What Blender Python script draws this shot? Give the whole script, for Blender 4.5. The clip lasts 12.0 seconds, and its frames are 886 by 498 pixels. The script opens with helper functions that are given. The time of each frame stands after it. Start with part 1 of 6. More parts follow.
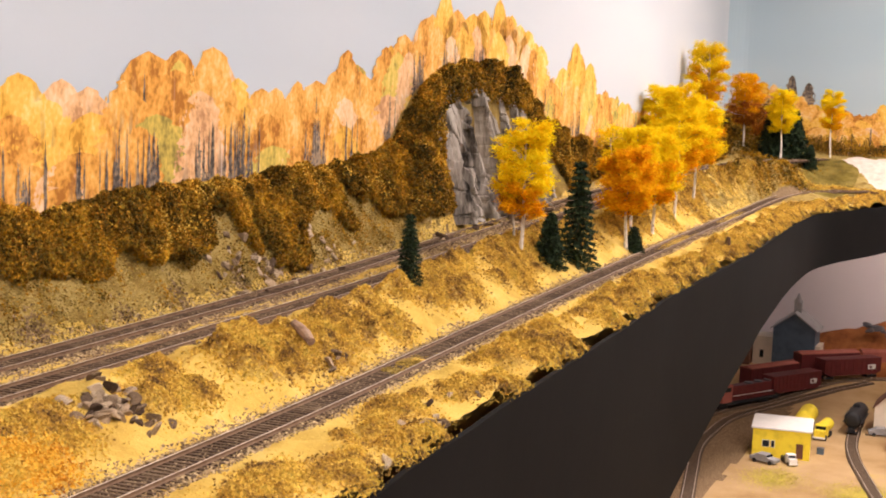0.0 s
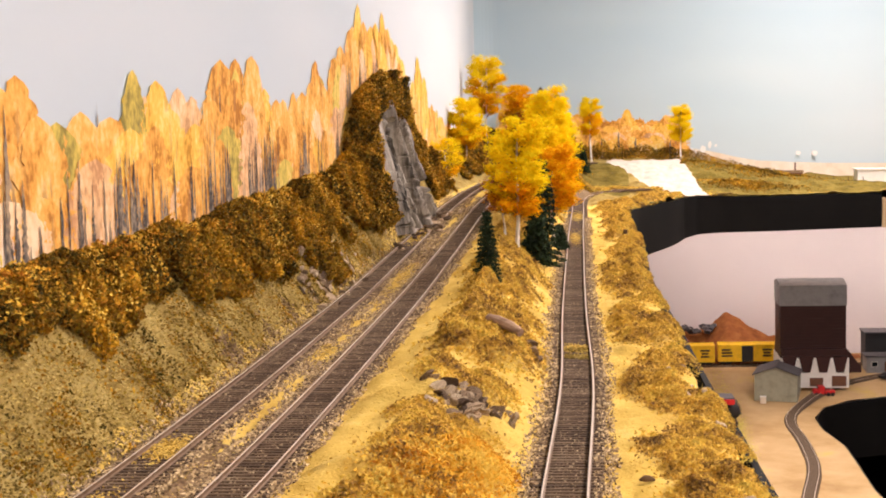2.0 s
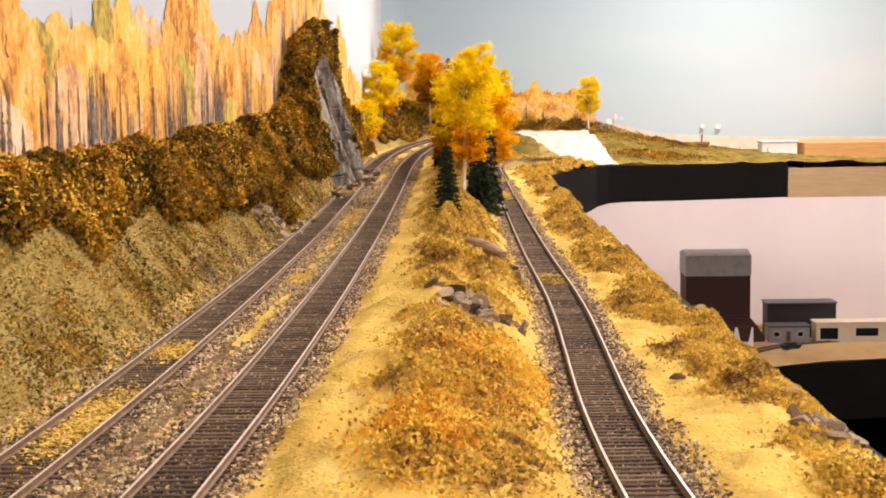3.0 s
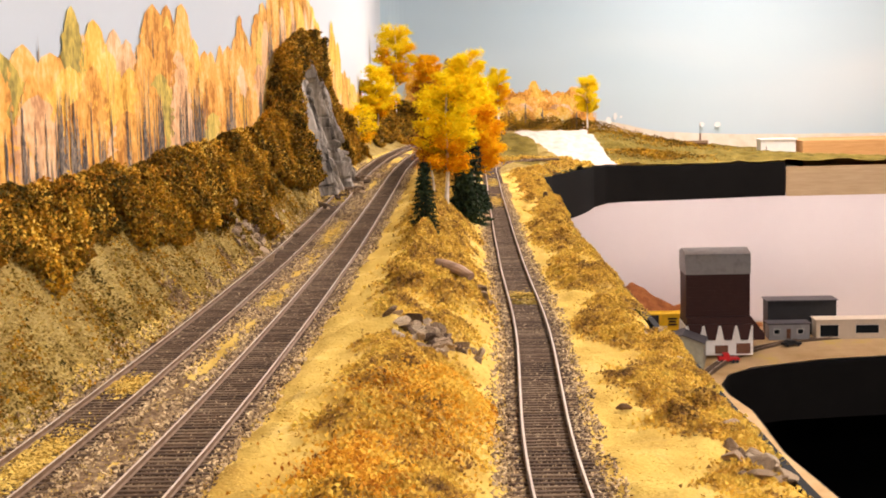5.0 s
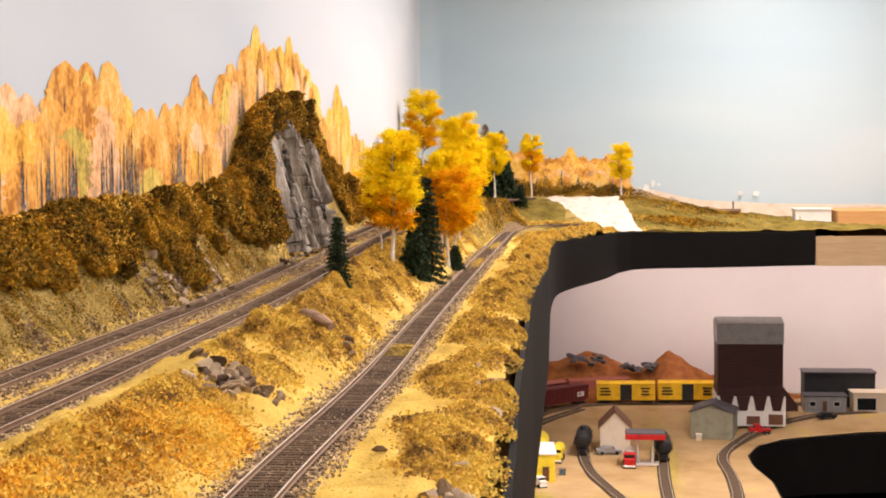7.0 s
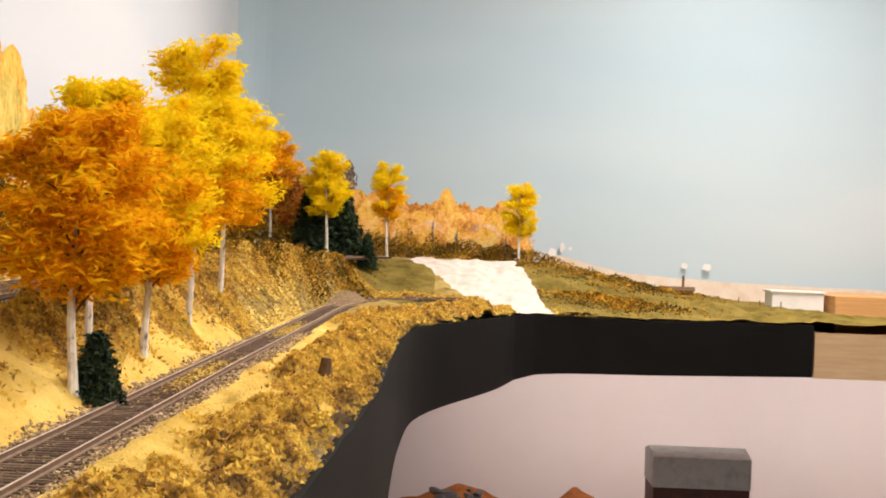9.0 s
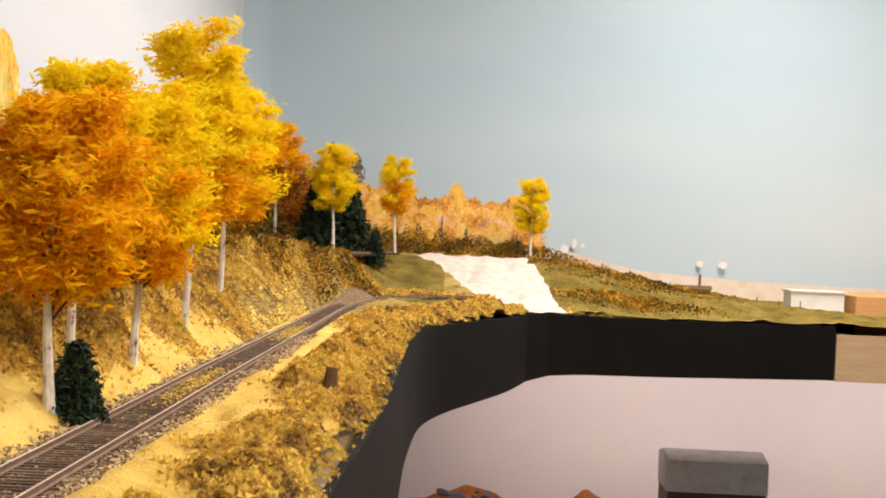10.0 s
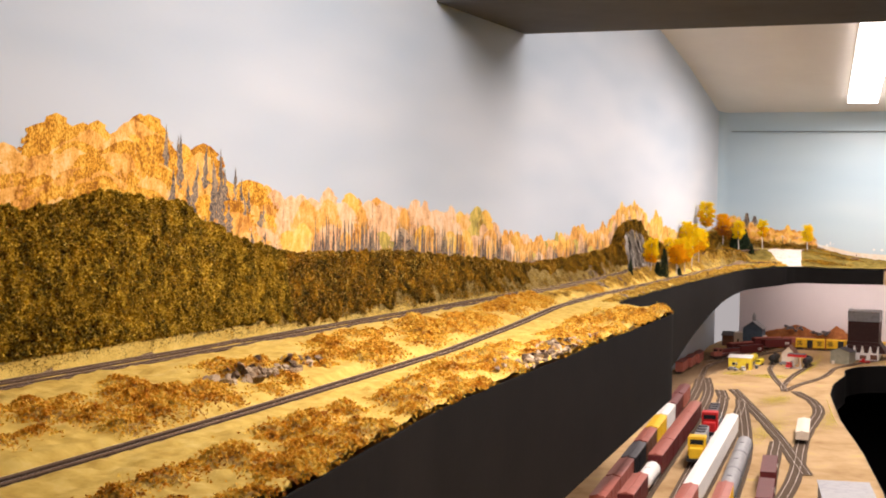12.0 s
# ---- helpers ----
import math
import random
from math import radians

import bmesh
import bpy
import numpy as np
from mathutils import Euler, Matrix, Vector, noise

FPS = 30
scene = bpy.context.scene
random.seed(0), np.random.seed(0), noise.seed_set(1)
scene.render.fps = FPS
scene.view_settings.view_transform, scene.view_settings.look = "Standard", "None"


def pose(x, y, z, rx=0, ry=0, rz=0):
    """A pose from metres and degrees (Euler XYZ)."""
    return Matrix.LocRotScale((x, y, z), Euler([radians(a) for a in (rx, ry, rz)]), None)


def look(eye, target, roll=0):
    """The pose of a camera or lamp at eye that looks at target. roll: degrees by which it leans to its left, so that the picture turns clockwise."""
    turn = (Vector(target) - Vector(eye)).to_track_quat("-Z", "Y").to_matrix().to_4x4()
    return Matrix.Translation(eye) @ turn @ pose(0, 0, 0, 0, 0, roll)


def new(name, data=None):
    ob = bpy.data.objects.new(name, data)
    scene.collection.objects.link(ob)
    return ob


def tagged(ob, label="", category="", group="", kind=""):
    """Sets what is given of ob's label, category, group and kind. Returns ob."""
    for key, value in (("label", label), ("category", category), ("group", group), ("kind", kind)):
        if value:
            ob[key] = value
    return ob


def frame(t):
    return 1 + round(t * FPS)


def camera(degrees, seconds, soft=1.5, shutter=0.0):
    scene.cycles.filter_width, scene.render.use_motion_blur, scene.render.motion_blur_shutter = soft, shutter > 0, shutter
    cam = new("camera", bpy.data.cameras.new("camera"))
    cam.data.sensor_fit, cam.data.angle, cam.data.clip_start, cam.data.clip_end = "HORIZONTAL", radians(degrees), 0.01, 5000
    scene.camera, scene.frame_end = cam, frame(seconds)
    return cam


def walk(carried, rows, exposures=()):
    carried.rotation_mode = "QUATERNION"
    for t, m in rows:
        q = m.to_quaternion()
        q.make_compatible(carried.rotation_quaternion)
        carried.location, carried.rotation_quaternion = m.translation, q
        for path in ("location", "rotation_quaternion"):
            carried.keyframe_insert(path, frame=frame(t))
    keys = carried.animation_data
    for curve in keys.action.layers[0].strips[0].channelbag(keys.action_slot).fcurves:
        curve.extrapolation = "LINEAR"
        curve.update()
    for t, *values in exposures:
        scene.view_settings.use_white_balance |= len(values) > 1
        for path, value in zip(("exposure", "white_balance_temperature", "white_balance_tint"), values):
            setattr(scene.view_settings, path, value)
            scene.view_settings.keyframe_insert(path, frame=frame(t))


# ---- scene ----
cam = camera(34.83, 12.0, soft=1.9)


def aim(x, y, z, yaw, pitch, roll):
    """A camera pose from its place and its turn in radians; yaw turns it to the left."""
    way = Vector((-math.sin(yaw) * math.cos(pitch), math.cos(yaw) * math.cos(pitch), math.sin(pitch)))
    eye = Vector((x, y, z))
    return look(eye, eye + way, math.degrees(roll))


walk(cam, [
    (0.0, aim(0.343, -0.379, 0.176, 0.387, -0.119, 0.037)),
    (0.5, aim(0.215, -0.418, 0.192, 0.299, -0.119, 0.016)),
    (1.0, aim(0.130, -0.446, 0.175, 0.230, -0.108, -0.003)),
    (1.5, aim(0.073, -0.454, 0.157, 0.174, -0.097, -0.017)),
    (2.0, aim(0.020, -0.458, 0.144, 0.121, -0.091, -0.024)),
    (2.5, aim(-0.017, -0.457, 0.120, 0.078, -0.093, -0.019)),
    (3.0, aim(-0.038, -0.442, 0.105, 0.038, -0.101, -0.015)),
    (5.0, aim(-0.013, -0.450, 0.122, 0.046, -0.106, -0.023)),
    (5.5, aim(-0.007, -0.443, 0.124, 0.053, -0.111, -0.029)),
    (6.0, aim(0.008, -0.436, 0.125, 0.063, -0.112, -0.032)),
    (6.5, aim(0.058, -0.432, 0.124, 0.083, -0.096, -0.023)),
    (7.0, aim(0.121, -0.457, 0.112, 0.111, -0.057, -0.009)),
    (7.5, aim(0.160, -0.240, 0.076, 0.125, -0.011, 0.005)),
    (9.5, aim(0.096, 0.640, 0.063, 0.006, 0.000, 0.042)),
    (10.0, aim(0.100, 0.620, 0.066, 0.029, -0.005, 0.043)),
    (10.5, aim(0.186, 0.075, 0.116, 0.151, -0.032, 0.060)),
    (10.75, aim(0.225, -0.190, 0.120, 0.220, -0.032, 0.048)),
    (11.0, aim(0.234, -0.348, 0.119, 0.279, -0.031, 0.035)),
    (11.5, aim(0.285, -0.730, 0.120, 0.354, -0.034, 0.044)),
    (11.75, aim(0.620, -1.900, 0.180, 0.385, -0.038, 0.028)),
    (12.0, aim(1.257, -4.038, 0.304, 0.413, -0.042, 0.014)),
], exposures=((0.0, 0.74, 6750, 22), (2.0, 0.84, 6750, 21), (3.0, 0.90, 6750, 20), (5.0, 0.90, 6750, 20), (6.0, 0.86, 6750, 20), (7.0, 0.82, 6750, 20), (9.5, 0.64, 6600, 15), (10.0, 0.64, 6600, 15), (11.0, 0.72, 6600, 18), (12.0, 0.78, 6550, 20)))

# ---------------------------------------------------------------- light
world = bpy.data.worlds.new("room_air")
world.use_nodes = True
world.node_tree.nodes["Background"].inputs[0].default_value = (1.0, 0.97, 0.93, 1)
world.node_tree.nodes["Background"].inputs[1].default_value = 0.25
scene.world = world


def area_lamp(name, eye, target, sx, sy, watts, colour=(1.0, 0.92, 0.83)):
    data = bpy.data.lights.new(name, "AREA")
    data.shape, data.size, data.size_y, data.energy, data.color = "RECTANGLE", sx, sy, watts, colour
    ob = new(name, data)
    ob.matrix_world = look(eye, target)
    return ob


# tubes of the ceiling fixtures; only the far one comes into view
area_lamp("tube_light_far", (0.53, 1.98, 0.838), (0.53, 1.612, -1), 0.14, 1.3, 14.3)
# mid and near: unseen tubes added to brighten the foreground and near wall
area_lamp("added_tube_mid", (1.0, 0.22, 1.075), (0.5, 0.22, -1), 1.1, 0.16, 26)
area_lamp("added_tube_near", (1.1, -1.55, 1.10), (0.6, -1.55, -1), 1.2, 0.16, 28)
# strips behind the fascia, over the lower deck
area_lamp("strip_light_end", (0.85, 2.70, -0.095), (0.85, 2.92, -0.3), 1.6, 0.02, 1.8)
area_lamp("strip_light_side", (0.0, 0.6, -0.095), (0.15, 0.6, -0.5), 3.4, 0.02, 2.0)


# ---------------------------------------------------------------- helpers
def smooth(a, b, v):
    t = np.clip((np.asarray(v, float) - a) / (b - a), 0, 1)
    return t * t * (3 - 2 * t)


LAT = np.random.RandomState(5).rand(256, 256)


def vnoise(x, y):
    """Value noise over the plane, 0 to 1."""
    x, y = np.asarray(x, float) + 1000, np.asarray(y, float) + 1000
    i, j = np.floor(x).astype(int), np.floor(y).astype(int)
    u, v = x - i, y - j
    u, v = u * u * (3 - 2 * u), v * v * (3 - 2 * v)
    a, b, c, d = LAT[i % 256, j % 256], LAT[(i + 1) % 256, j % 256], LAT[i % 256, (j + 1) % 256], LAT[(i + 1) % 256, (j + 1) % 256]
    return (a * (1 - u) + b * u) * (1 - v) + (c * (1 - u) + d * u) * v


def fbm(x, y, n=3):
    return sum(vnoise(np.asarray(x) * 2 ** k, np.asarray(y) * 2 ** k) / 2 ** (k + 1) for k in range(n)) / (1 - 0.5 ** n)


def mesh_of(name, verts, faces, material, parent=None, label="", flat=True):
    me = bpy.data.meshes.new(name)
    me.from_pydata([tuple(map(float, v)) for v in verts], [], [tuple(map(int, f)) for f in faces])
    me.materials.append(material)
    if not flat:
        me.polygons.foreach_set("use_smooth", [True] * len(me.polygons))
    me.update()
    ob = new(name, me)
    if parent:
        ob.parent = parent
    if label:
        ob["label"] = label
    return ob


def part(name, bm, material, parent=None, label=""):
    me = bpy.data.meshes.new(name)
    bmesh.ops.recalc_face_normals(bm, faces=bm.faces)
    bm.to_mesh(me)
    bm.free()
    me.materials.append(material)
    ob = new(name, me)
    if parent:
        ob.parent = parent
    if label:
        ob["label"] = label
    return ob


def empty(name, m, label, category, group="", kind=""):
    ob = new(name)
    ob.empty_display_size = 0.01
    ob.matrix_world = m
    return tagged(ob, label, category, group, kind)


def box(bm, x0, x1, y0, y1, z0, z1, bevel=0.0):
    r = bmesh.ops.create_cube(bm, size=1)
    bmesh.ops.transform(bm, matrix=Matrix.Translation(((x0 + x1) / 2, (y0 + y1) / 2, (z0 + z1) / 2)) @ Matrix.Diagonal((x1 - x0, y1 - y0, z1 - z0, 1)), verts=r["verts"])
    if bevel:
        edges = list({e for v in r["verts"] for e in v.link_edges})
        bmesh.ops.bevel(bm, geom=edges, offset=bevel, segments=2, affect="EDGES", profile=0.5)
    return bm


def boxed(*args, bevel=0.0):
    return box(bmesh.new(), *args, bevel=bevel)


def prism(bm, outline, a, b, axis="y"):
    """Extrudes a closed outline from a to b along an axis; the outline's two numbers are the other axes in order."""
    def place(p, s):
        return (p[0], s, p[1]) if axis == "y" else (s, p[0], p[1]) if axis == "x" else (p[0], p[1], s)
    lo = [bm.verts.new(place(p, a)) for p in outline]
    hi = [bm.verts.new(place(p, b)) for p in outline]
    bm.faces.new(lo), bm.faces.new(hi[::-1])
    n = len(outline)
    for i in range(n):
        bm.faces.new((lo[i], hi[i], hi[(i + 1) % n], lo[(i + 1) % n]))
    return bm


def tube(bm, path, radii, sides=8, caps=True):
    """A tapered tube along a path of points."""
    rings = []
    pts = [Vector(p) for p in path]
    for i, p in enumerate(pts):
        d = (pts[min(i + 1, len(pts) - 1)] - pts[max(i - 1, 0)]).normalized()
        a = d.orthogonal().normalized()
        b = d.cross(a)
        rings.append([bm.verts.new(p + (a * math.cos(t) + b * math.sin(t)) * radii[i]) for t in [2 * math.pi * k / sides for k in range(sides)]])
    for r, s in zip(rings, rings[1:]):
        for k in range(sides):
            bm.faces.new((r[k], r[(k + 1) % sides], s[(k + 1) % sides], s[k]))
    if caps:
        bm.faces.new(rings[0][::-1]), bm.faces.new(rings[-1])
    return bm


# ---------------------------------------------------------------- materials
def material(name, colours, scale=40.0, rough=0.8, metal=0.0, bump=0.3, bump_scale=300.0, detail=6.0, stops=None, stretch=(1, 1, 1), depth=0.001, island=0.0, rand=0.0, spec=0.3):
    """Noise between two or more colours at one size, fine bump at another; island and rand vary the value from piece to piece."""
    m = bpy.data.materials.new(name)
    m.use_nodes = True
    n, l = m.node_tree.nodes, m.node_tree.links
    b = n["Principled BSDF"]
    b.inputs["Roughness"].default_value, b.inputs["Metallic"].default_value, b.inputs["Specular IOR Level"].default_value = rough, metal, spec
    tc, mp = n.new("ShaderNodeTexCoord"), n.new("ShaderNodeMapping")
    mp.inputs["Scale"].default_value = stretch
    l.new(tc.outputs["Object"], mp.inputs["Vector"])
    no = n.new("ShaderNodeTexNoise")
    no.inputs["Scale"].default_value, no.inputs["Detail"].default_value, no.inputs["Roughness"].default_value = scale, detail, 0.65
    l.new(mp.outputs["Vector"], no.inputs["Vector"])
    fac = no.outputs["Fac"]
    if island or rand:
        g = n.new("ShaderNodeNewGeometry") if island else n.new("ShaderNodeObjectInfo")
        mix = n.new("ShaderNodeMath")
        mix.operation = "MULTIPLY_ADD"
        sub = n.new("ShaderNodeMath")
        sub.operation = "SUBTRACT"
        sub.inputs[1].default_value = 0.5
        l.new(g.outputs["Random Per Island" if island else "Random"], sub.inputs[0])
        l.new(sub.outputs[0], mix.inputs[0])
        mix.inputs[1].default_value = island or rand
        l.new(fac, mix.inputs[2])
        fac = mix.outputs[0]
    ramp = n.new("ShaderNodeValToRGB")
    e = ramp.color_ramp.elements
    stops = stops or [0.3 + 0.4 * i / max(1, len(colours) - 1) for i in range(len(colours))]
    while len(e) < len(colours):
        e.new(0.5)
    for i, (c, s) in enumerate(zip(colours, stops)):
        e[i].position, e[i].color = s, (*c, 1)
    l.new(fac, ramp.inputs[0])
    l.new(ramp.outputs[0], b.inputs["Base Color"])
    if bump:
        nb, bu = n.new("ShaderNodeTexNoise"), n.new("ShaderNodeBump")
        nb.inputs["Scale"].default_value, nb.inputs["Detail"].default_value = bump_scale, 4
        l.new(mp.outputs["Vector"], nb.inputs["Vector"])
        bu.inputs["Strength"].default_value, bu.inputs["Distance"].default_value = bump, depth
        l.new(nb.outputs["Fac"], bu.inputs["Height"])
        l.new(bu.outputs["Normal"], b.inputs["Normal"])
    return m


TURF = material("turf", [(0.475, 0.304, 0.067), (0.608, 0.408, 0.090), (0.703, 0.503, 0.128), (0.760, 0.570, 0.190)], 30, 0.95, bump=0.8, bump_scale=700, detail=9, stops=[0.27, 0.42, 0.56, 0.72], depth=0.0010, spec=0.1)
THATCH = material("scrub_thatch", [(0.20, 0.12, 0.05), (0.42, 0.26, 0.07), (0.58, 0.40, 0.09), (0.70, 0.53, 0.14)], 60, 0.95, bump=1.0, bump_scale=520, detail=8, stops=[0.33, 0.44, 0.55, 0.68], depth=0.0022, spec=0.1)
# bank's own olive brown, darkened further for weak light and hedge shade
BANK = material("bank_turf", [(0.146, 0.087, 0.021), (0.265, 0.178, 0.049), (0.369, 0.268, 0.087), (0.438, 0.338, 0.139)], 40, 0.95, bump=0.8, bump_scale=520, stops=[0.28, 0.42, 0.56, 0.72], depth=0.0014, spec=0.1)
FLOCK = material("flock", [(0.56, 0.36, 0.075), (0.68, 0.46, 0.10), (0.77, 0.56, 0.15), (0.72, 0.55, 0.15)], 20, 0.95, bump=0, island=0.18, stops=[0.2, 0.4, 0.6, 0.85], spec=0.1)
HEDGE = material("hedge_leaves", [(0.035, 0.028, 0.006), (0.094, 0.069, 0.011), (0.195, 0.101, 0.012), (0.343, 0.156, 0.012), (0.281, 0.203, 0.023), (0.577, 0.273, 0.016), (0.710, 0.452, 0.039)], 26, 0.9, bump=0, island=0.22, detail=5, stops=[0.30, 0.39, 0.46, 0.52, 0.57, 0.64, 0.76], spec=0.15)
# flock in the bank's colours, with the same weak light put in
BANKF = material("bank_flock", [(0.132, 0.087, 0.021), (0.278, 0.195, 0.049), (0.474, 0.348, 0.101), (0.570, 0.446, 0.174)], 34, 0.95, bump=0, island=0.2, detail=4, stops=[0.32, 0.42, 0.53, 0.65], spec=0.1)
GILT = material("mound_leaves", [(0.085, 0.06, 0.010), (0.19, 0.13, 0.016), (0.32, 0.20, 0.02), (0.47, 0.29, 0.025), (0.66, 0.44, 0.04), (0.86, 0.60, 0.07)], 30, 0.9, bump=0, island=0.30, detail=5, stops=[0.30, 0.39, 0.47, 0.55, 0.64, 0.76], spec=0.1)
BRUSH = material("bare_brushwood", [(0.11, 0.068, 0.038), (0.24, 0.155, 0.09), (0.38, 0.27, 0.17)], 60, 0.95, bump=0, island=0.5, spec=0.1)
SCRUB = material("scrub_leaves", [(0.18, 0.105, 0.045), (0.42, 0.25, 0.065), (0.68, 0.43, 0.08), (0.86, 0.62, 0.12), (0.68, 0.50, 0.10), (0.40, 0.30, 0.07)], 46, 0.9, bump=0, island=0.20, detail=5, stops=[0.31, 0.41, 0.49, 0.58, 0.66, 0.75], spec=0.1)
EMBER = material("ember_scrub", [(0.36, 0.13, 0.018), (0.64, 0.29, 0.03), (0.84, 0.46, 0.045), (0.89, 0.60, 0.09), (0.86, 0.64, 0.14)], 34, 0.9, bump=0, island=0.24, detail=4, stops=[0.3, 0.4, 0.48, 0.57, 0.7], spec=0.15)
GOLD = material("golden_leaves", [(0.88, 0.50, 0.004), (0.96, 0.72, 0.008), (0.98, 0.81, 0.014), (0.98, 0.86, 0.03)], 40, 0.9, bump=0, island=0.5, stops=[0.18, 0.38, 0.6, 0.85], spec=0.04)
AMBER = material("amber_leaves", [(0.66, 0.22, 0.004), (0.90, 0.43, 0.006), (0.96, 0.58, 0.008), (0.97, 0.70, 0.012)], 40, 0.9, bump=0, island=0.55, stops=[0.18, 0.38, 0.6, 0.85], spec=0.04)
RUST = material("rust_leaves", [(0.22, 0.06, 0.008), (0.45, 0.14, 0.012), (0.62, 0.24, 0.016)], 30, 0.8, bump=0, island=0.6, spec=0.2)
NEEDLE = material("spruce_needles", [(0.009, 0.016, 0.008), (0.022, 0.042, 0.02), (0.042, 0.07, 0.032)], 60, 0.85, bump=0, island=0.6, spec=0.2)
BIRCH = material("white_bark", [(0.12, 0.10, 0.08), (0.62, 0.57, 0.49), (0.82, 0.79, 0.72)], 260, 0.8, stops=[0.34, 0.44, 0.62], stretch=(1, 1, 0.5), bump=0.4)
TWIG = material("twig", [(0.08, 0.045, 0.02), (0.17, 0.10, 0.05)], 200, 0.9, bump=0.3)
# near-black vertical streaks: dark wash, also painting in the crevices' shade
ROCK = material("cliff_rock", [(0.028, 0.024, 0.02), (0.18, 0.158, 0.135), (0.36, 0.325, 0.285), (0.53, 0.485, 0.43)], 44, 0.9, bump=1.0, bump_scale=110, stops=[0.36, 0.44, 0.54, 0.69], stretch=(1, 1, 0.2), depth=0.005, spec=0.15)
STONE = material("loose_stone", [(0.085, 0.055, 0.038), (0.28, 0.195, 0.125), (0.52, 0.39, 0.26)], 70, 0.95, bump=0.6, bump_scale=350, rand=0.6, spec=0.1)
BALLAST = material("ballast", [(0.07, 0.042, 0.024), (0.17, 0.108, 0.06), (0.29, 0.20, 0.115), (0.46, 0.34, 0.20)], 330, 0.95, bump=0.8, bump_scale=500, stops=[0.3, 0.45, 0.58, 0.75], depth=0.0012, spec=0.1)
PEBBLE = material("ballast_stones", [(0.10, 0.065, 0.038), (0.25, 0.17, 0.095), (0.44, 0.32, 0.18), (0.70, 0.54, 0.31)], 60, 0.95, bump=0, island=0.8, stops=[0.12, 0.38, 0.64, 0.9], spec=0.1)
GRIT = material("track_grit", [(0.06, 0.038, 0.024), (0.12, 0.08, 0.05), (0.24, 0.17, 0.10), (0.52, 0.40, 0.25)], 60, 0.95, bump=0, island=0.9, stops=[0.1, 0.45, 0.75, 0.98], spec=0.1)
SLEEPER = material("sleeper", [(0.055, 0.034, 0.022), (0.11, 0.07, 0.044), (0.18, 0.125, 0.08)], 300, 0.9, bump=0.5, rand=0.4, stretch=(0.3, 1, 1))
RAILSIDE = material("rusty_rail", [(0.13, 0.075, 0.042), (0.25, 0.16, 0.10)], 200, 0.6, metal=0.15, bump=0.2)
RAILTOP = material("polished_rail_top", [(0.66, 0.55, 0.46), (0.80, 0.70, 0.61)], 150, 0.38, metal=0.35, bump=0.1)
FASCIA = material("black_fascia_paint", [(0.0035, 0.003, 0.003), (0.0075, 0.0065, 0.006)], 9, 0.75, bump=0.15, bump_scale=60, spec=0.12)
SKYW = material("painted_sky_wall", [(0.44, 0.535, 0.63), (0.565, 0.63, 0.70), (0.69, 0.725, 0.77)], 0.9, 0.85, bump=0.06, bump_scale=90, detail=3, stretch=(1, 0.5, 2.2))
SKYB = material("painted_blue_wall", [(0.425, 0.57, 0.665), (0.51, 0.635, 0.705), (0.615, 0.69, 0.735)], 0.9, 0.85, bump=0.06, bump_scale=90, detail=3, stretch=(0.5, 1, 2.0))
PINKW = material("pale_lower_wall", [(0.66, 0.60, 0.62), (0.74, 0.68, 0.69)], 2.0, 0.85, bump=0.05, bump_scale=90)
CEIL = material("ceiling_paint", [(0.80, 0.77, 0.72), (0.86, 0.83, 0.78)], 3.0, 0.9, bump=0.1, bump_scale=120)
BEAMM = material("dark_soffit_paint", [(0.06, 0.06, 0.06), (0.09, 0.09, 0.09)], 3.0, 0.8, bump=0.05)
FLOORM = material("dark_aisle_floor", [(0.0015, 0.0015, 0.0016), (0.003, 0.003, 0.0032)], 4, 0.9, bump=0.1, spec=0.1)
TRIMM = material("grey_trim_paint", [(0.20, 0.24, 0.27), (0.26, 0.30, 0.33)], 30, 0.8, bump=0.05)
ROAD = material("pale_gravel_road", [(0.550, 0.439, 0.370), (0.636, 0.533, 0.464), (0.688, 0.593, 0.533)], 90, 0.95, bump=0.4, bump_scale=500)
GRASS = material("olive_turf", [(0.085, 0.062, 0.012), (0.17, 0.125, 0.026), (0.26, 0.19, 0.05)], 30, 0.95, bump=0.8, bump_scale=420, depth=0.002, spec=0.1)
SAND = material("lower_sand", [(0.303, 0.180, 0.074), (0.410, 0.267, 0.123), (0.476, 0.324, 0.168), (0.508, 0.369, 0.074)], 8, 0.95, bump=0.4, bump_scale=300, stops=[0.3, 0.45, 0.6, 0.75])
PLY = material("raw_plywood_edge", [(0.42, 0.28, 0.15), (0.52, 0.37, 0.22)], 20, 0.8, stretch=(1, 1, 12), bump=0.2)



def let_through(m, share=0.4):
    """Thin leaves: part of the light comes through them."""
    n, li = m.node_tree.nodes, m.node_tree.links
    bs = n["Principled BSDF"]
    tr, mx = n.new("ShaderNodeBsdfTranslucent"), n.new("ShaderNodeMixShader")
    li.new(bs.inputs["Base Color"].links[0].from_socket, tr.inputs["Color"])
    mx.inputs[0].default_value = share
    li.new(bs.outputs[0], mx.inputs[1])
    li.new(tr.outputs[0], mx.inputs[2])
    li.new(mx.outputs[0], n["Material Output"].inputs["Surface"])


for leaf_ in (GOLD, AMBER, RUST):
    let_through(leaf_)
let_through(SCRUB, 0.25)
let_through(EMBER, 0.25)

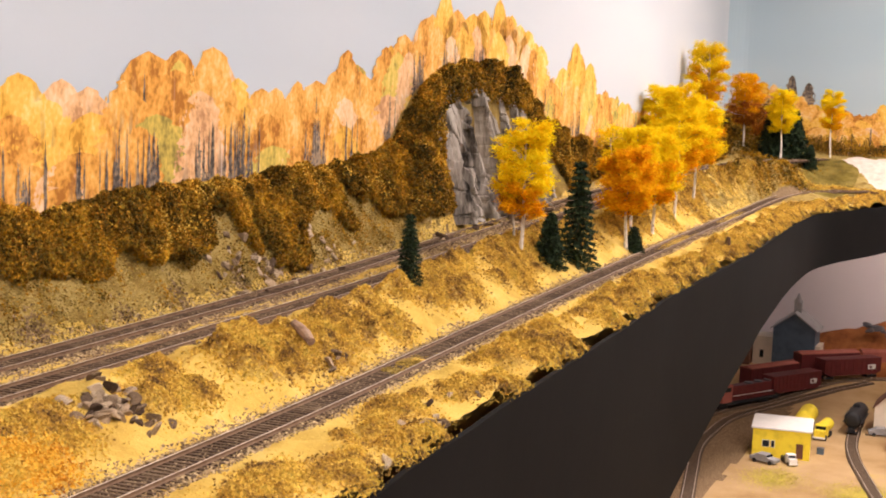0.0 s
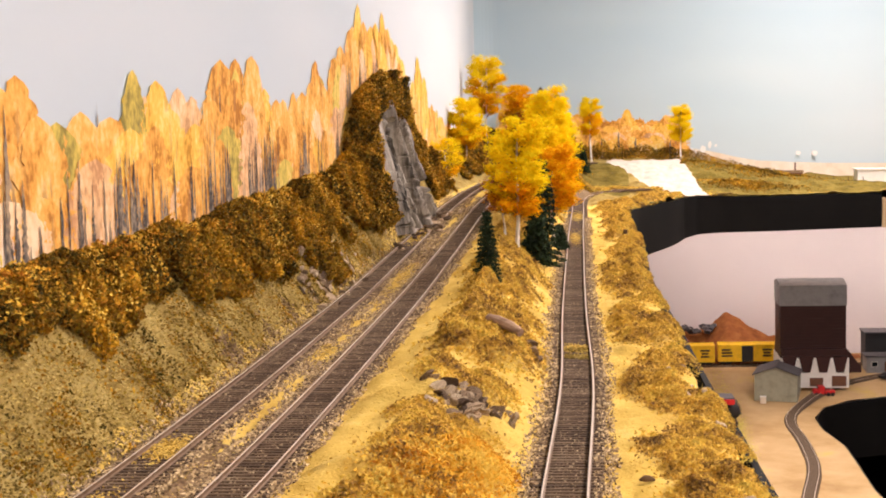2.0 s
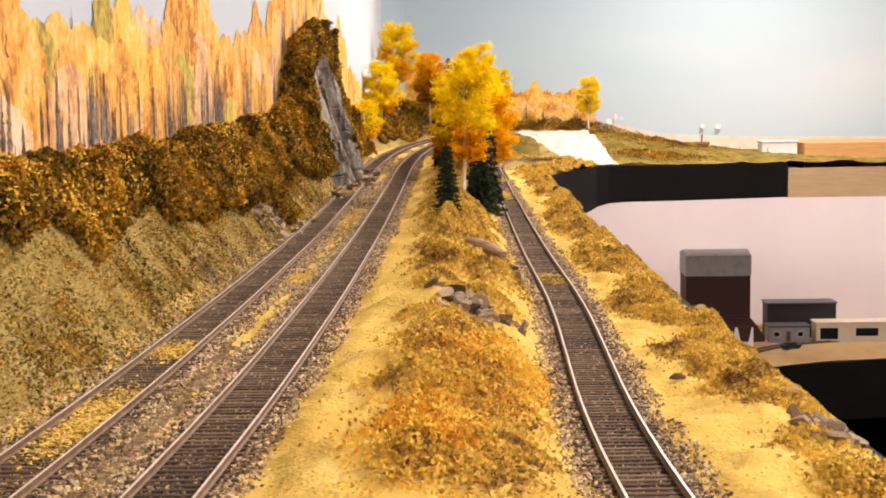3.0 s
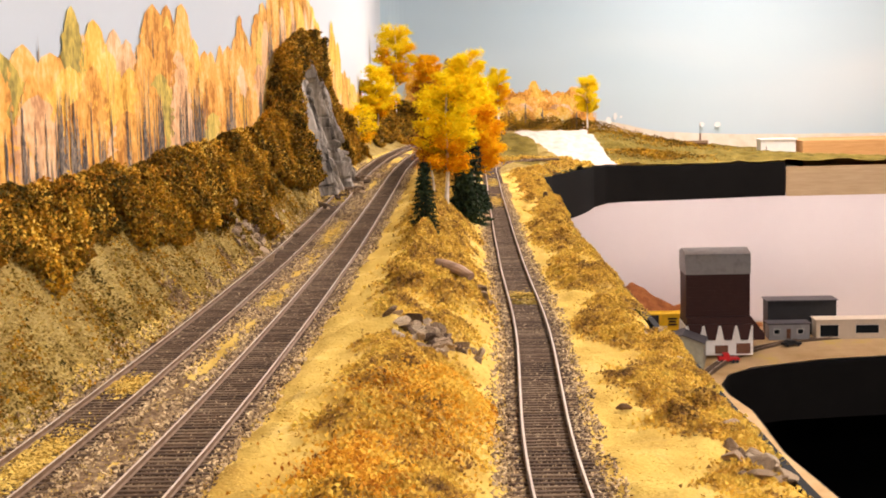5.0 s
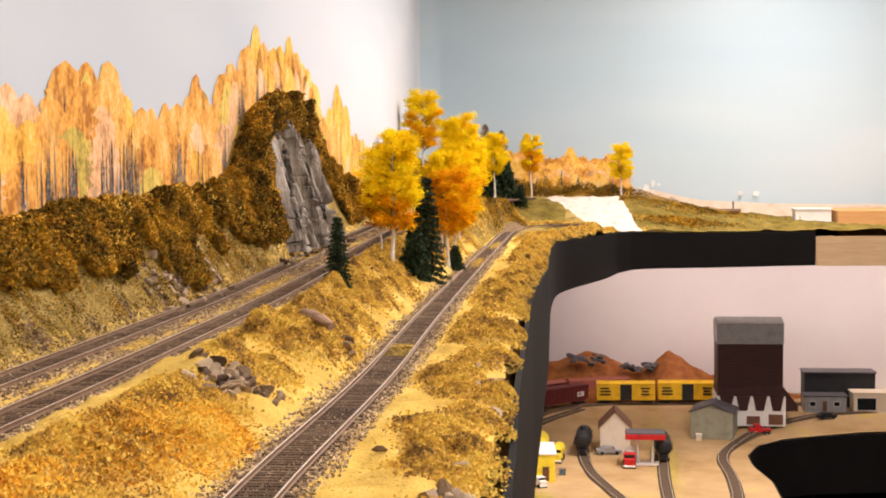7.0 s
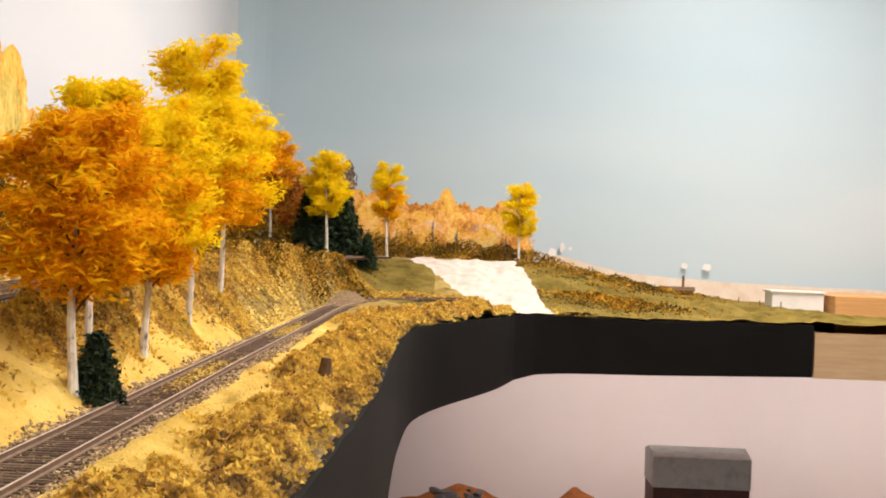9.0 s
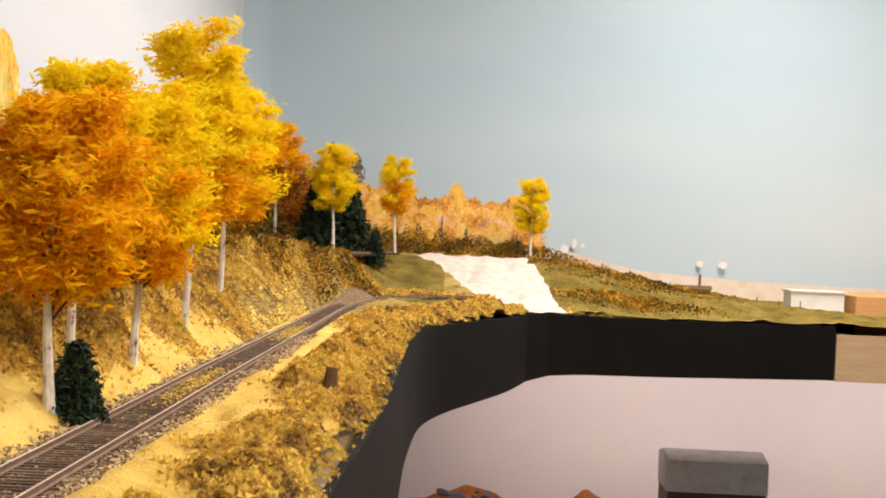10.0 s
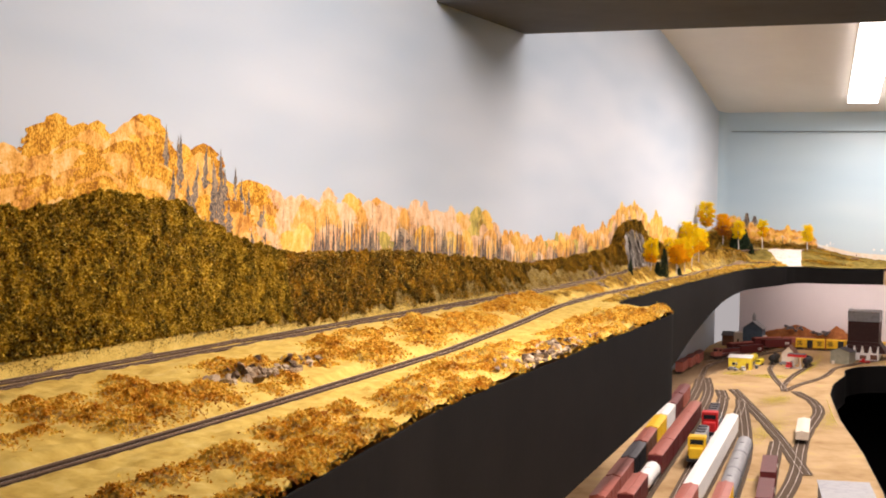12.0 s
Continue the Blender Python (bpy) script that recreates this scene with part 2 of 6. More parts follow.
# ---------------------------------------------------------------- plan of the upper deck
Y_T = (-3.4, -2.9, -2.4, -1.6, -1.0, -0.5, 0.0, 0.3, 0.55, 0.82, 1.1, 1.3, 1.7, 2.0, 2.15, 2.3)
X3 = (0.285, 0.268, 0.245, 0.195, 0.115, 0.035, 0.0, 0.0, -0.009, -0.016, -0.022, -0.027, -0.034, -0.041, -0.036, -0.01)
Y_D = (-3.4, -2.4, -1.2, -0.5, 0.0, 0.25, 0.5, 1.0, 1.4, 1.7, 1.95, 2.2, 2.4, 2.55)
X1 = (-0.165, -0.168, -0.172, -0.168, -0.163, -0.167, -0.174, -0.187, -0.199, -0.200, -0.188, -0.155, -0.105, -0.05)
Y_E = (-3.4, -2.85, -2.24, -1.93, -1.48, -1.0, -0.38, -0.30, -0.22, -0.1, 0.18, 0.34, 0.62, 0.9, 1.28, 1.7, 1.88, 1.96, 2.05, 2.15, 2.25, 2.32, 2.345, 2.36, 2.41, 2.45, 2.9)
X_E = (0.65, 0.545, 0.449, 0.422, 0.394, 0.363, 0.33, 0.24, 0.115, 0.090, 0.080, 0.072, 0.063, 0.052, 0.054, 0.042, 0.044, 0.062, 0.095, 0.13, 0.15, 0.18, 0.22, 0.33, 0.54, 1.5, 1.7)
Y_H = (-3.4, -2.3, -2.1, -1.88, -1.7, -1.5, -1.0, -0.5, 0.0, 0.4, 0.72, 0.86, 0.915, 0.95, 0.985, 1.03, 1.10, 1.19, 1.28, 1.36, 1.44, 1.54, 1.7, 1.9, 2.15, 2.35, 2.6, 2.9)
Z_H = (0.25, 0.27, 0.30, 0.275, 0.21, 0.17, 0.155, 0.12, 0.08, 0.084, 0.092, 0.095, 0.112, 0.142, 0.165, 0.179, 0.186, 0.183, 0.169, 0.152, 0.125, 0.098, 0.080, 0.085, 0.12, 0.14, 0.10, 0.07)
CL_Y = (0.985, 1.0, 1.03, 1.10, 1.22, 1.32, 1.39, 1.44)
CL_T = (0.05, 0.138, 0.152, 0.157, 0.148, 0.122, 0.085, 0.045)


def wall_x(y): return -0.241 - 0.011 * np.asarray(y, float)
def x1(y): return np.interp(y, Y_D, X1)
def x2(y): return x1(y) + 0.0445
def x3(y): return np.interp(y, Y_T, X3)
ED_Y = np.linspace(-3.5, 2.9, 1281)
ED_X = np.interp(ED_Y, Y_E, X_E)
for _ in range(3):
    ED_S = np.convolve(np.pad(ED_X, 7, mode="edge"), np.ones(15) / 15, "valid")
    ED_X = np.where(ED_Y < 2.24, ED_S, ED_X)


def edge_x(y): return np.interp(y, ED_Y, ED_X)
def z12(y): return 0.013 + 0.020 * np.maximum(0, np.asarray(y, float) - 0.6)


def bank_region(y, t): return x2(y) + 0.032 + (x3(y) - x2(y) - 0.068) * (0.36 + 0.64 * t)
def edge_region(y, t): return edge_x(y) - 0.004 - 0.036 * t ** 1.3
def near_edge(y, t): return edge_x(y) - 0.008 - 0.13 * t ** 1.4


def clump_list(region, n, seed, y0, y1, rmin, rmax):
    """Places and radii of low mounds of scrub: region gives x from y and a random number."""
    r = np.random.RandomState(seed)
    out = []
    for _ in range(n):
        y = y0 + (y1 - y0) * r.rand()
        out.append((float(region(y, r.rand())), y, rmin + (rmax - rmin) * r.rand() ** 1.3))
    return [c for c in out if abs(c[0] + 0.047) > 0.020 or abs(c[1] - 0.168) > 0.034]


BEDS = [clump_list(*b) for b in (
    (bank_region, 52, 21, -0.40, 0.30, 0.007, 0.013), (bank_region, 74, 22, 0.30, 1.0, 0.008, 0.017), (bank_region, 76, 23, 1.0, 2.1, 0.008, 0.018),
    (edge_region, 60, 24, -0.22, 0.5, 0.006, 0.013), (edge_region, 96, 25, 0.5, 1.5, 0.007, 0.014), (edge_region, 80, 26, 1.5, 2.28, 0.008, 0.016),
    (bank_region, 105, 27, -2.9, -0.42, 0.014, 0.036), (near_edge, 145, 28, -3.2, -0.42, 0.014, 0.034))]
MX, MY, MS = -0.32, -3.5, 0.0025
MOUND = np.zeros((480, 2420))
for cx_, cy_, rad_ in [c for b in BEDS for c in b]:
    i0, j0 = max(0, int((cx_ - 2.2 * rad_ - MX) / MS)), max(0, int((cy_ - 3.4 * rad_ - MY) / MS))
    i1, j1 = min(480, int((cx_ + 2.2 * rad_ - MX) / MS) + 1), min(2420, int((cy_ + 3.4 * rad_ - MY) / MS) + 1)
    dx_, dy_ = (MX + MS * np.arange(i0, i1) - cx_)[:, None] / rad_, (MY + MS * np.arange(j0, j1) - cy_)[None] / (1.5 * rad_)
    up_ = rad_ * (0.62 if cy_ > 0.25 else 0.40) * np.exp(-1.5 * (dx_ ** 2 + dy_ ** 2) ** 1.3)
    MOUND[i0:i1, j0:j1] = np.maximum(MOUND[i0:i1, j0:j1], up_)


def mound(x, y):
    """Height of the scrub mounds over the bare ground."""
    fi, fj = np.clip((x - MX) / MS, 0, 478.9), np.clip((y - MY) / MS, 0, 2418.9)
    i, j = fi.astype(int), fj.astype(int)
    u, v = fi - i, fj - j
    m = (MOUND[i, j] * (1 - u) + MOUND[i + 1, j] * u) * (1 - v) + (MOUND[i, j + 1] * (1 - u) + MOUND[i + 1, j + 1] * u) * v
    gap = np.minimum.reduce([np.abs(x - x1(y)), np.abs(x - x2(y)), np.abs(x - x3(y))])
    return m * (0.30 + 1.4 * fbm(x * 130, y * 90, 2)) * smooth(0.016, 0.027, gap)


def height(x, y, rough=1.0):
    """The upper deck's ground."""
    x, y = np.asarray(x, float), np.asarray(y, float)
    w, a, b, c, e, zt, zd = wall_x(y), x1(y), x2(y), x3(y), edge_x(y), np.interp(y, Y_H, Z_H), z12(y)
    e = np.maximum(e, c + 0.05)
    foot = np.minimum(a - 0.016, w + 0.075)
    wide = (b + c) / 2
    nodes = [(w - 0.05, zt), (w, zt), (w + 0.25 * (foot - w), zt * (0.92 + 0.08 * smooth(0.93, 0.98, y) * (1 - smooth(1.25, 1.35, y)))), (w + 0.6 * (foot - w), zt * (0.42 + 0.24 * smooth(0.86, 0.94, y) * (1 - smooth(0.97, 1.01, y))) + 0.008), (foot, zd - 0.003), (b + 0.014, zd - 0.003),
             (b + 0.028, zd + 0.002), (wide - 0.004, zd + 0.003 + 0.007 * smooth(-0.1, 0.3, y) + 0.004 * smooth(0.4, 0.6, y) * (1 - smooth(1.0, 1.2, y))), (c - 0.034 + 0.010 * smooth(1.4, 1.8, y), 0.007), (c - 0.018, -0.003), (c + 0.018, -0.003), (c + 0.034, -0.003), (e - 0.012, -0.006), (e + 0.02, -0.020)]
    z = np.zeros(np.broadcast(x, y).shape)
    for (xa, za), (xb, zb) in zip(nodes, nodes[1:]):
        t = np.clip((x - xa) / np.maximum(1e-4, xb - xa), 0, 1)
        z = np.where(x >= xa, za + (zb - za) * t, z)
    z = np.where(x < nodes[0][0], zt, z)
    top_ = np.interp(y, CL_Y, CL_T)
    z = z - 0.045 * smooth(0.99, 1.012, y) * (1 - smooth(1.39, 1.43, y)) * (1 - smooth(0.86, 0.98, z / top_)) * smooth(0.025, 0.06, z)
    # the far end: a plateau behind the road, falling to the fascia
    back = np.interp(x, (-0.3, -0.12, -0.05, 0.2, 0.33, 0.5, 0.8, 1.6), (0.13, 0.062, 0.047, 0.043, 0.018, -0.004, -0.022, -0.025))
    front = np.interp(x, (-0.3, -0.14, -0.07, -0.02, 0.2, 0.33, 0.54, 1.6), (0.12, 0.05, 0.035, -0.001, -0.014, -0.02, -0.032, -0.035))
    far = front + (back - front) * smooth(2.32, 2.56, y + 0.2 * np.clip(x - 0.3, 0, 0.4))
    k = smooth(2.02, 2.26, y) * smooth(-0.1, -0.02, x + 0.0 * y) + smooth(2.3, 2.45, y) * (1 - smooth(-0.1, -0.02, x + 0.0 * y))
    z = z * (1 - k) + far * k
    # unevenness, kept off the track beds
    off = 1.0
    for cx, hw in ((a, 0.012), (b, 0.012), (c, 0.013)):
        off = off * smooth(hw, hw + 0.014, np.abs(x - cx))
    off = off * (0.25 + 0.75 * smooth(0.0, 0.02, e - x))
    bumps = (fbm(x * 38, y * 38, 2) - 0.5) * 0.011 + (fbm(x * 105, y * 105, 1) - 0.5) * 0.003
    return z + bumps * off * rough + (mound(*np.broadcast_arrays(x, y)) if rough else 0.0)


# ---------------------------------------------------------------- room
def wall_mesh(name, path, z0, z1, mat, label, thick=0.06):
    bm = bmesh.new()
    pts = [Vector((p[0], p[1], 0)) for p in path]
    out = []
    for i, p in enumerate(pts):
        d = (pts[min(i + 1, len(pts) - 1)] - pts[max(i - 1, 0)]).normalized()
        out.append(p + Vector((-d.y, d.x, 0)) * thick)
    prism(bm, [(p.x, p.y) for p in pts] + [(p.x, p.y) for p in out[::-1]], z0, z1, axis="z")
    return tagged(part(name, bm, mat), label, "wall", kind="structure")


ARC = [(-0.247 - 0.055 * math.cos(a), 2.840 + 0.055 * math.sin(a)) for a in [radians(d) for d in range(0, 91, 10)]]
wall_mesh("wall_west", [(-0.241 + 0.011 * 6.0, -6.0), (-0.264, 2.1), (-0.284, 2.5)] + ARC[:3], -1.35, 1.6, SKYW, "pale grey sky painted on the long wall")
wall_mesh("wall_north", ARC[2:] + [(4.0, 2.90)], -0.08, 1.6, SKYB, "light blue sky painted on the end wall")
# lowest part of the end wall, in the floor's near-black material
wall_mesh("wall_base", [(-0.20, 2.968), (4.0, 2.968)], -1.35, -0.585, FLOORM, "near-black wall below the lower deck")
wall_mesh("wall_lower", [(-0.20, 2.97), (4.0, 2.97)], -0.58, -0.085, PINKW, "pale pinkish wall behind the lower deck")
wall_mesh("wall_east", [(4.0, 2.9), (4.0, -6.0)], -1.35, 1.6, SKYW, "plain pale wall across the room")
wall_mesh("wall_south", [(4.0, -6.0), (-0.18, -6.0)], -1.35, 1.6, SKYW, "plain pale wall at the room's other end")
bm = bmesh.new()
prism(bm, [(2.95, 0.69), (0.9, 1.10), (-6.1, 1.25), (-6.1, 1.31), (0.9, 1.16), (2.95, 0.75)], -0.4, 4.1, axis="x")
tagged(part("ceiling", bm, CEIL), "sloping off-white painted ceiling", "ceiling", kind="structure")
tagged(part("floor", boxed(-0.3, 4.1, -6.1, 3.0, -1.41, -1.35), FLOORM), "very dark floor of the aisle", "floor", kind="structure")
tagged(part("trim", boxed(-0.238, 4.0, 2.879, 2.893, 0.606, 0.6095, bevel=0.0008), TRIMM), "thin dark line along the end wall", "trim", kind="structure")
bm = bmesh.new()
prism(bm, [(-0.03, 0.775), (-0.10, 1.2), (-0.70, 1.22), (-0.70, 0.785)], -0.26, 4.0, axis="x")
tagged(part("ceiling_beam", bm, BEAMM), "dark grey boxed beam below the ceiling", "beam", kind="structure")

# ---------------------------------------------------------------- ground of the upper deck
def grid(xs, ys):
    """Vertices and quads of a grid whose x may differ from row to row."""
    n = xs.shape[1]
    z = height(xs, ys)
    v = np.stack([xs, ys, z], -1).reshape(-1, 3)
    i = np.arange(xs.shape[0] - 1)[:, None] * n + np.arange(n - 1)[None]
    f = np.stack([i, i + 1, i + n + 1, i + n], -1).reshape(-1, 4)
    return v, f


ys = np.concatenate([np.linspace(-3.4, -0.2, 300), np.linspace(-0.18, 1.6, 520), np.linspace(1.605, 2.06, 190)])
u = np.linspace(0, 1, 190)[None]
yy = np.repeat(ys[:, None], 190, 1)
xx = wall_x(yy) - 0.012 + (edge_x(yy) + 0.0055 + 0.004 * (fbm(yy * 30, yy * 0 + 3) - 0.5) - wall_x(yy)) * u
v1, f1 = grid(xx, yy)
xs = np.concatenate([np.linspace(-0.30, 0.34, 300), np.linspace(0.345, 1.5, 130)])
lo = np.maximum(2.055, np.interp(xs, X_E[16:-1], Y_E[16:-1]) + 0.004 * np.sin(xs * 60))
xx2 = np.repeat(xs[None], 210, 0)
yy2 = lo[None] + (2.915 - lo[None]) * np.linspace(0, 1, 210)[:, None] ** 1.1
v2, f2 = grid(xx2, yy2)
ground = mesh_of("ground", np.concatenate([v1, v2]), np.concatenate([f1, f2 + len(v1)]), TURF, flat=False)
tagged(ground, "golden dry turf on the upper shelf of the layout", "ground", kind="structure")
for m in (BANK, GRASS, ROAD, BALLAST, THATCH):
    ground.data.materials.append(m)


def in_road(x, y):
    """The pale road: down from the plateau to the edge of the shelf."""
    t = np.clip((2.56 - y) / 0.22, 0, 1)
    c, h = 0.085 + 0.075 * t, 0.078 - 0.035 * t
    return (np.abs(x - c + 0.01 * (fbm(y * 25, y * 0 + 9) - 0.5)) < h) & (y < 2.70 - 0.1 * np.abs(x - 0.08)) & (y > 2.28)


cen = np.concatenate([v1, v2])
cen = cen[np.concatenate([f1, f2 + len(v1)])].mean(1)
gx, gy = cen[:, 0], cen[:, 1]
slot = np.zeros(len(cen), int)
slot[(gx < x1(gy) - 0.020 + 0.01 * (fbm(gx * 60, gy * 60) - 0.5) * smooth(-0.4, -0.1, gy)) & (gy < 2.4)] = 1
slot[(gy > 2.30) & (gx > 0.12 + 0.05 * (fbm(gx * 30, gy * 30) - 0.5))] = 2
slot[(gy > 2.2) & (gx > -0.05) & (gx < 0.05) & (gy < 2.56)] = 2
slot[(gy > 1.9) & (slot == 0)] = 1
slot[(gy > 1.55) & (gx > x2(gy) + 0.02) & (gx < x3(gy) - 0.026) & (fbm(gx * 40, gy * 22) > 0.42)] = 1
slot[(mound(gx, gy) > 0.0022) & (gy < 2.2)] = 5
slot[in_road(gx, gy)] = 3
for cx in (x1(gy), x2(gy), x3(gy)):
    jit = 0.015 + 0.007 * (fbm(gx * 90, gy * 90) - 0.5) * 2 * smooth(-0.4, -0.1, gy)
    slot[(np.abs(gx - cx) < jit) & (gy < 2.3)] = 4
strip = (gx > x1(gy) + 0.012) & (gx < x2(gy) - 0.012) & (gy < 2.2)
slot[strip] = np.where(fbm(gx * 55, gy * 13 + 3) + 0.12 * (fbm(gx * 160, gy * 160) - 0.5) > 0.50, 0, 4)[strip]
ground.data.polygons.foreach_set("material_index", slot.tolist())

# ---------------------------------------------------------------- fascia
def ribbon(name, line, top, bottom, mat, label, thick=0.0035):
    """A bent board: line of (x, y), its top and bottom heights at each point."""
    bm = bmesh.new()
    pts = [Vector((p[0], p[1], 0)) for p in line]
    rows = []
    for i, p in enumerate(pts):
        d = (pts[min(i + 1, len(pts) - 1)] - pts[max(i - 1, 0)]).normalized()
        nrm = Vector((d.y, -d.x, 0)) * thick
        rows.append([bm.verts.new((p.x, p.y, top[i])), bm.verts.new((p.x + nrm.x, p.y + nrm.y, top[i])), bm.verts.new((p.x + nrm.x, p.y + nrm.y, bottom[i])), bm.verts.new((p.x, p.y, bottom[i]))])
    for r, s in zip(rows, rows[1:]):
        for k in range(4):
            bm.faces.new((r[k], s[k], s[(k + 1) % 4], r[(k + 1) % 4]))
    for r, s in zip(rows, rows[1:]):
        for k in range(4):
            bm.edges.get((r[k], s[k])).smooth = False
    for f in bm.faces:
        f.smooth = True
    bm.faces.new(rows[0]), bm.faces.new(rows[-1][::-1])
    return tagged(part(name, bm, mat), label, "fascia", kind="structure")


fy = np.concatenate([np.linspace(-3.4, 1.8, 160), np.linspace(1.81, 2.34, 60)])
line = [(float(edge_x(y)), float(y)) for y in fy] + [(float(x), float(np.interp(x, X_E[22:-1], Y_E[22:-1]))) for x in np.linspace(0.23, 0.545, 24)]
top = []
for i, (x, y) in enumerate(line):
    top.append(float(height(x - 0.004, y, 0.0)) - 0.003 + 0.002 * (vnoise(i * 0.9, 2) - 0.5))
bot = [float(np.interp(y, (-3.4, -2.82, -2.27, -1.48, -1.0, -0.36, -0.2, 0.0, 0.4, 0.75, 1.0, 1.22, 1.4, 1.6, 1.8, 2.0, 2.2, 2.41), (-0.28, -0.28, -0.309, -0.285, -0.264, -0.230, -0.40, -0.40, -0.33, -0.255, -0.195, -0.147, -0.121, -0.108, -0.101, -0.096, -0.092, -0.087))) for x, y in line]
ribbon("fascia_black", line, top, bot, FASCIA, "matt black painted fascia board along the shelf")
tl = [(float(x), 2.41 + 0.03 * (x - 0.54)) for x in np.linspace(0.547, 1.5, 20)]
ribbon("fascia_wood", tl, [-0.029] * 20, [-0.088] * 20, PLY, "bare plywood fascia at the end of the shelf")
# underside of the shelf
under = bmesh.new()
prism(under, [(-0.26, -3.4)] + [(float(edge_x(y)) - 0.004, float(y)) for y in np.linspace(-3.4, 2.22, 60)] + [(0.20, 2.37), (0.33, 2.39), (0.53, 2.43), (1.5, 2.46), (1.5, 2.96), (-0.26, 2.96)], -0.085, -0.062, axis="z")
tagged(part("shelf_board", under, PLY), "plywood board under the upper shelf", "board", kind="structure")

# ---------------------------------------------------------------- lower deck
LZ = -0.46
Y_L = (-3.6, -0.8, -0.25, 0.3, 0.9, 1.5, 1.8, 2.12, 2.26, 2.36, 2.46, 2.53, 2.58, 2.62, 2.64)
X_L = (1.25, 0.95, 0.85, 0.73, 0.58, 0.46, 0.428, 0.43, 0.408, 0.41, 0.44, 0.50, 0.66, 1.0, 1.6)


def lower_z(x, y):
    return LZ + 0.028 * smooth(2.5, 2.75, y) + 0.003 * (fbm(np.asarray(x) * 14, np.asarray(y) * 14) - 0.5)


def lower_grid():
    v, f = [], []
    yl = np.concatenate([np.linspace(-3.4, 2.44, 150), np.linspace(2.45, 2.96, 40)])
    yl = yl[:, None] + np.zeros((1, 70))
    ex = np.interp(yl, Y_L, X_L)
    xl = -0.29 + (ex + 0.29) * np.linspace(0, 1, 70)[None]
    n = 70
    v = np.stack([xl, yl, lower_z(xl, yl)], -1).reshape(-1, 3)
    i = np.arange(yl.shape[0] - 1)[:, None] * n + np.arange(n - 1)[None]
    f = np.stack([i, i + 1, i + n + 1, i + n], -1).reshape(-1, 4)
    return v, f


lg = mesh_of("ground_lower", *lower_grid(), SAND, flat=False)
lg.data.materials.append(BALLAST)
lc = np.array([p.center[:] for p in lg.data.polygons])
lg.data.polygons.foreach_set("material_index", ((lc[:, 0] < np.interp(lc[:, 1], (0.5, 1.2, 1.75, 2.02, 2.47), (-0.06, -0.07, -0.085, -0.07, -0.05)) + 0.03 * (fbm(lc[:, 0] * 40, lc[:, 1] * 25) - 0.5)) & (lc[:, 1] < 2.6) & (lc[:, 1] > 0.4)).astype(int).tolist())
tagged(lg, "tan sandy ground of the lower deck with yellow turf", "ground", kind="structure")
lline = [(float(x), float(y)) for y, x in zip(np.linspace(-3.4, 2.64, 140), np.interp(np.linspace(-3.4, 2.64, 140), Y_L, X_L))]
ribbon("fascia_lower", lline, [float(lower_z(x, y)) - 0.001 for x, y in lline], [LZ - 0.12] * 140, FASCIA, "black fascia under the lower deck's edge")

# ---------------------------------------------------------------- leaves
def leaf_cloud(name, pos, size, mat, seed=0, parent=None, aspect=1.0, tris=False, level=1.0, lie=1.0):
    """Many small leaves, one quad (or triangle) each, turned every way."""
    r = np.random.RandomState(seed)
    if parent is None and pos[:, 2].min() > -0.1:
        pos = pos[(pos[:, 0] < edge_x(pos[:, 1]) + 0.003) | (pos[:, 1] > 2.2)]
    n = len(pos)
    a = r.normal(size=(n, 3))
    a[:, 2] *= level
    a /= np.linalg.norm(a, axis=1)[:, None]
    b = np.cross(a, r.normal(size=(n, 3)))
    b /= np.linalg.norm(b, axis=1)[:, None]
    a[:, 2] *= lie
    b[:, 2] *= lie
    s = size * (0.6 + 0.8 * r.rand(n))[:, None]
    a, b = a * s * aspect, b * s
    if tris:
        v = np.stack([pos - a, pos + a * 0.6 + b, pos + a * 0.6 - b * 0.8], 1).reshape(-1, 3)
        f = np.arange(3 * n).reshape(n, 3)
    else:
        v = np.stack([pos - a, pos + b * 0.55, pos + a, pos - b * 0.55], 1).reshape(-1, 3)
        f = np.arange(4 * n).reshape(n, 4)
    k = f.shape[1]
    me = bpy.data.meshes.new(name)
    me.vertices.add(len(v))
    me.vertices.foreach_set("co", v.ravel())
    me.loops.add(k * n)
    me.loops.foreach_set("vertex_index", f.ravel())
    me.polygons.add(n)
    me.polygons.foreach_set("loop_start", np.arange(0, k * n, k))
    me.materials.append(mat)
    me.update(calc_edges=True)
    ob = new(name, me)
    if parent:
        ob.parent = parent
    return ob


# ---------------------------------------------------------------- hedge and hill foliage along the wall
def on_cliff(y, z):
    """Whether a place on the hill is bare rock."""
    return (z < np.interp(y, CL_Y, CL_T, left=-1, right=-1) + 0.034 * (fbm(y * 40, z * 40) - 0.55)) & (y > 1.0 + 0.02 * (vnoise(z * 55, y * 9) - 0.5))


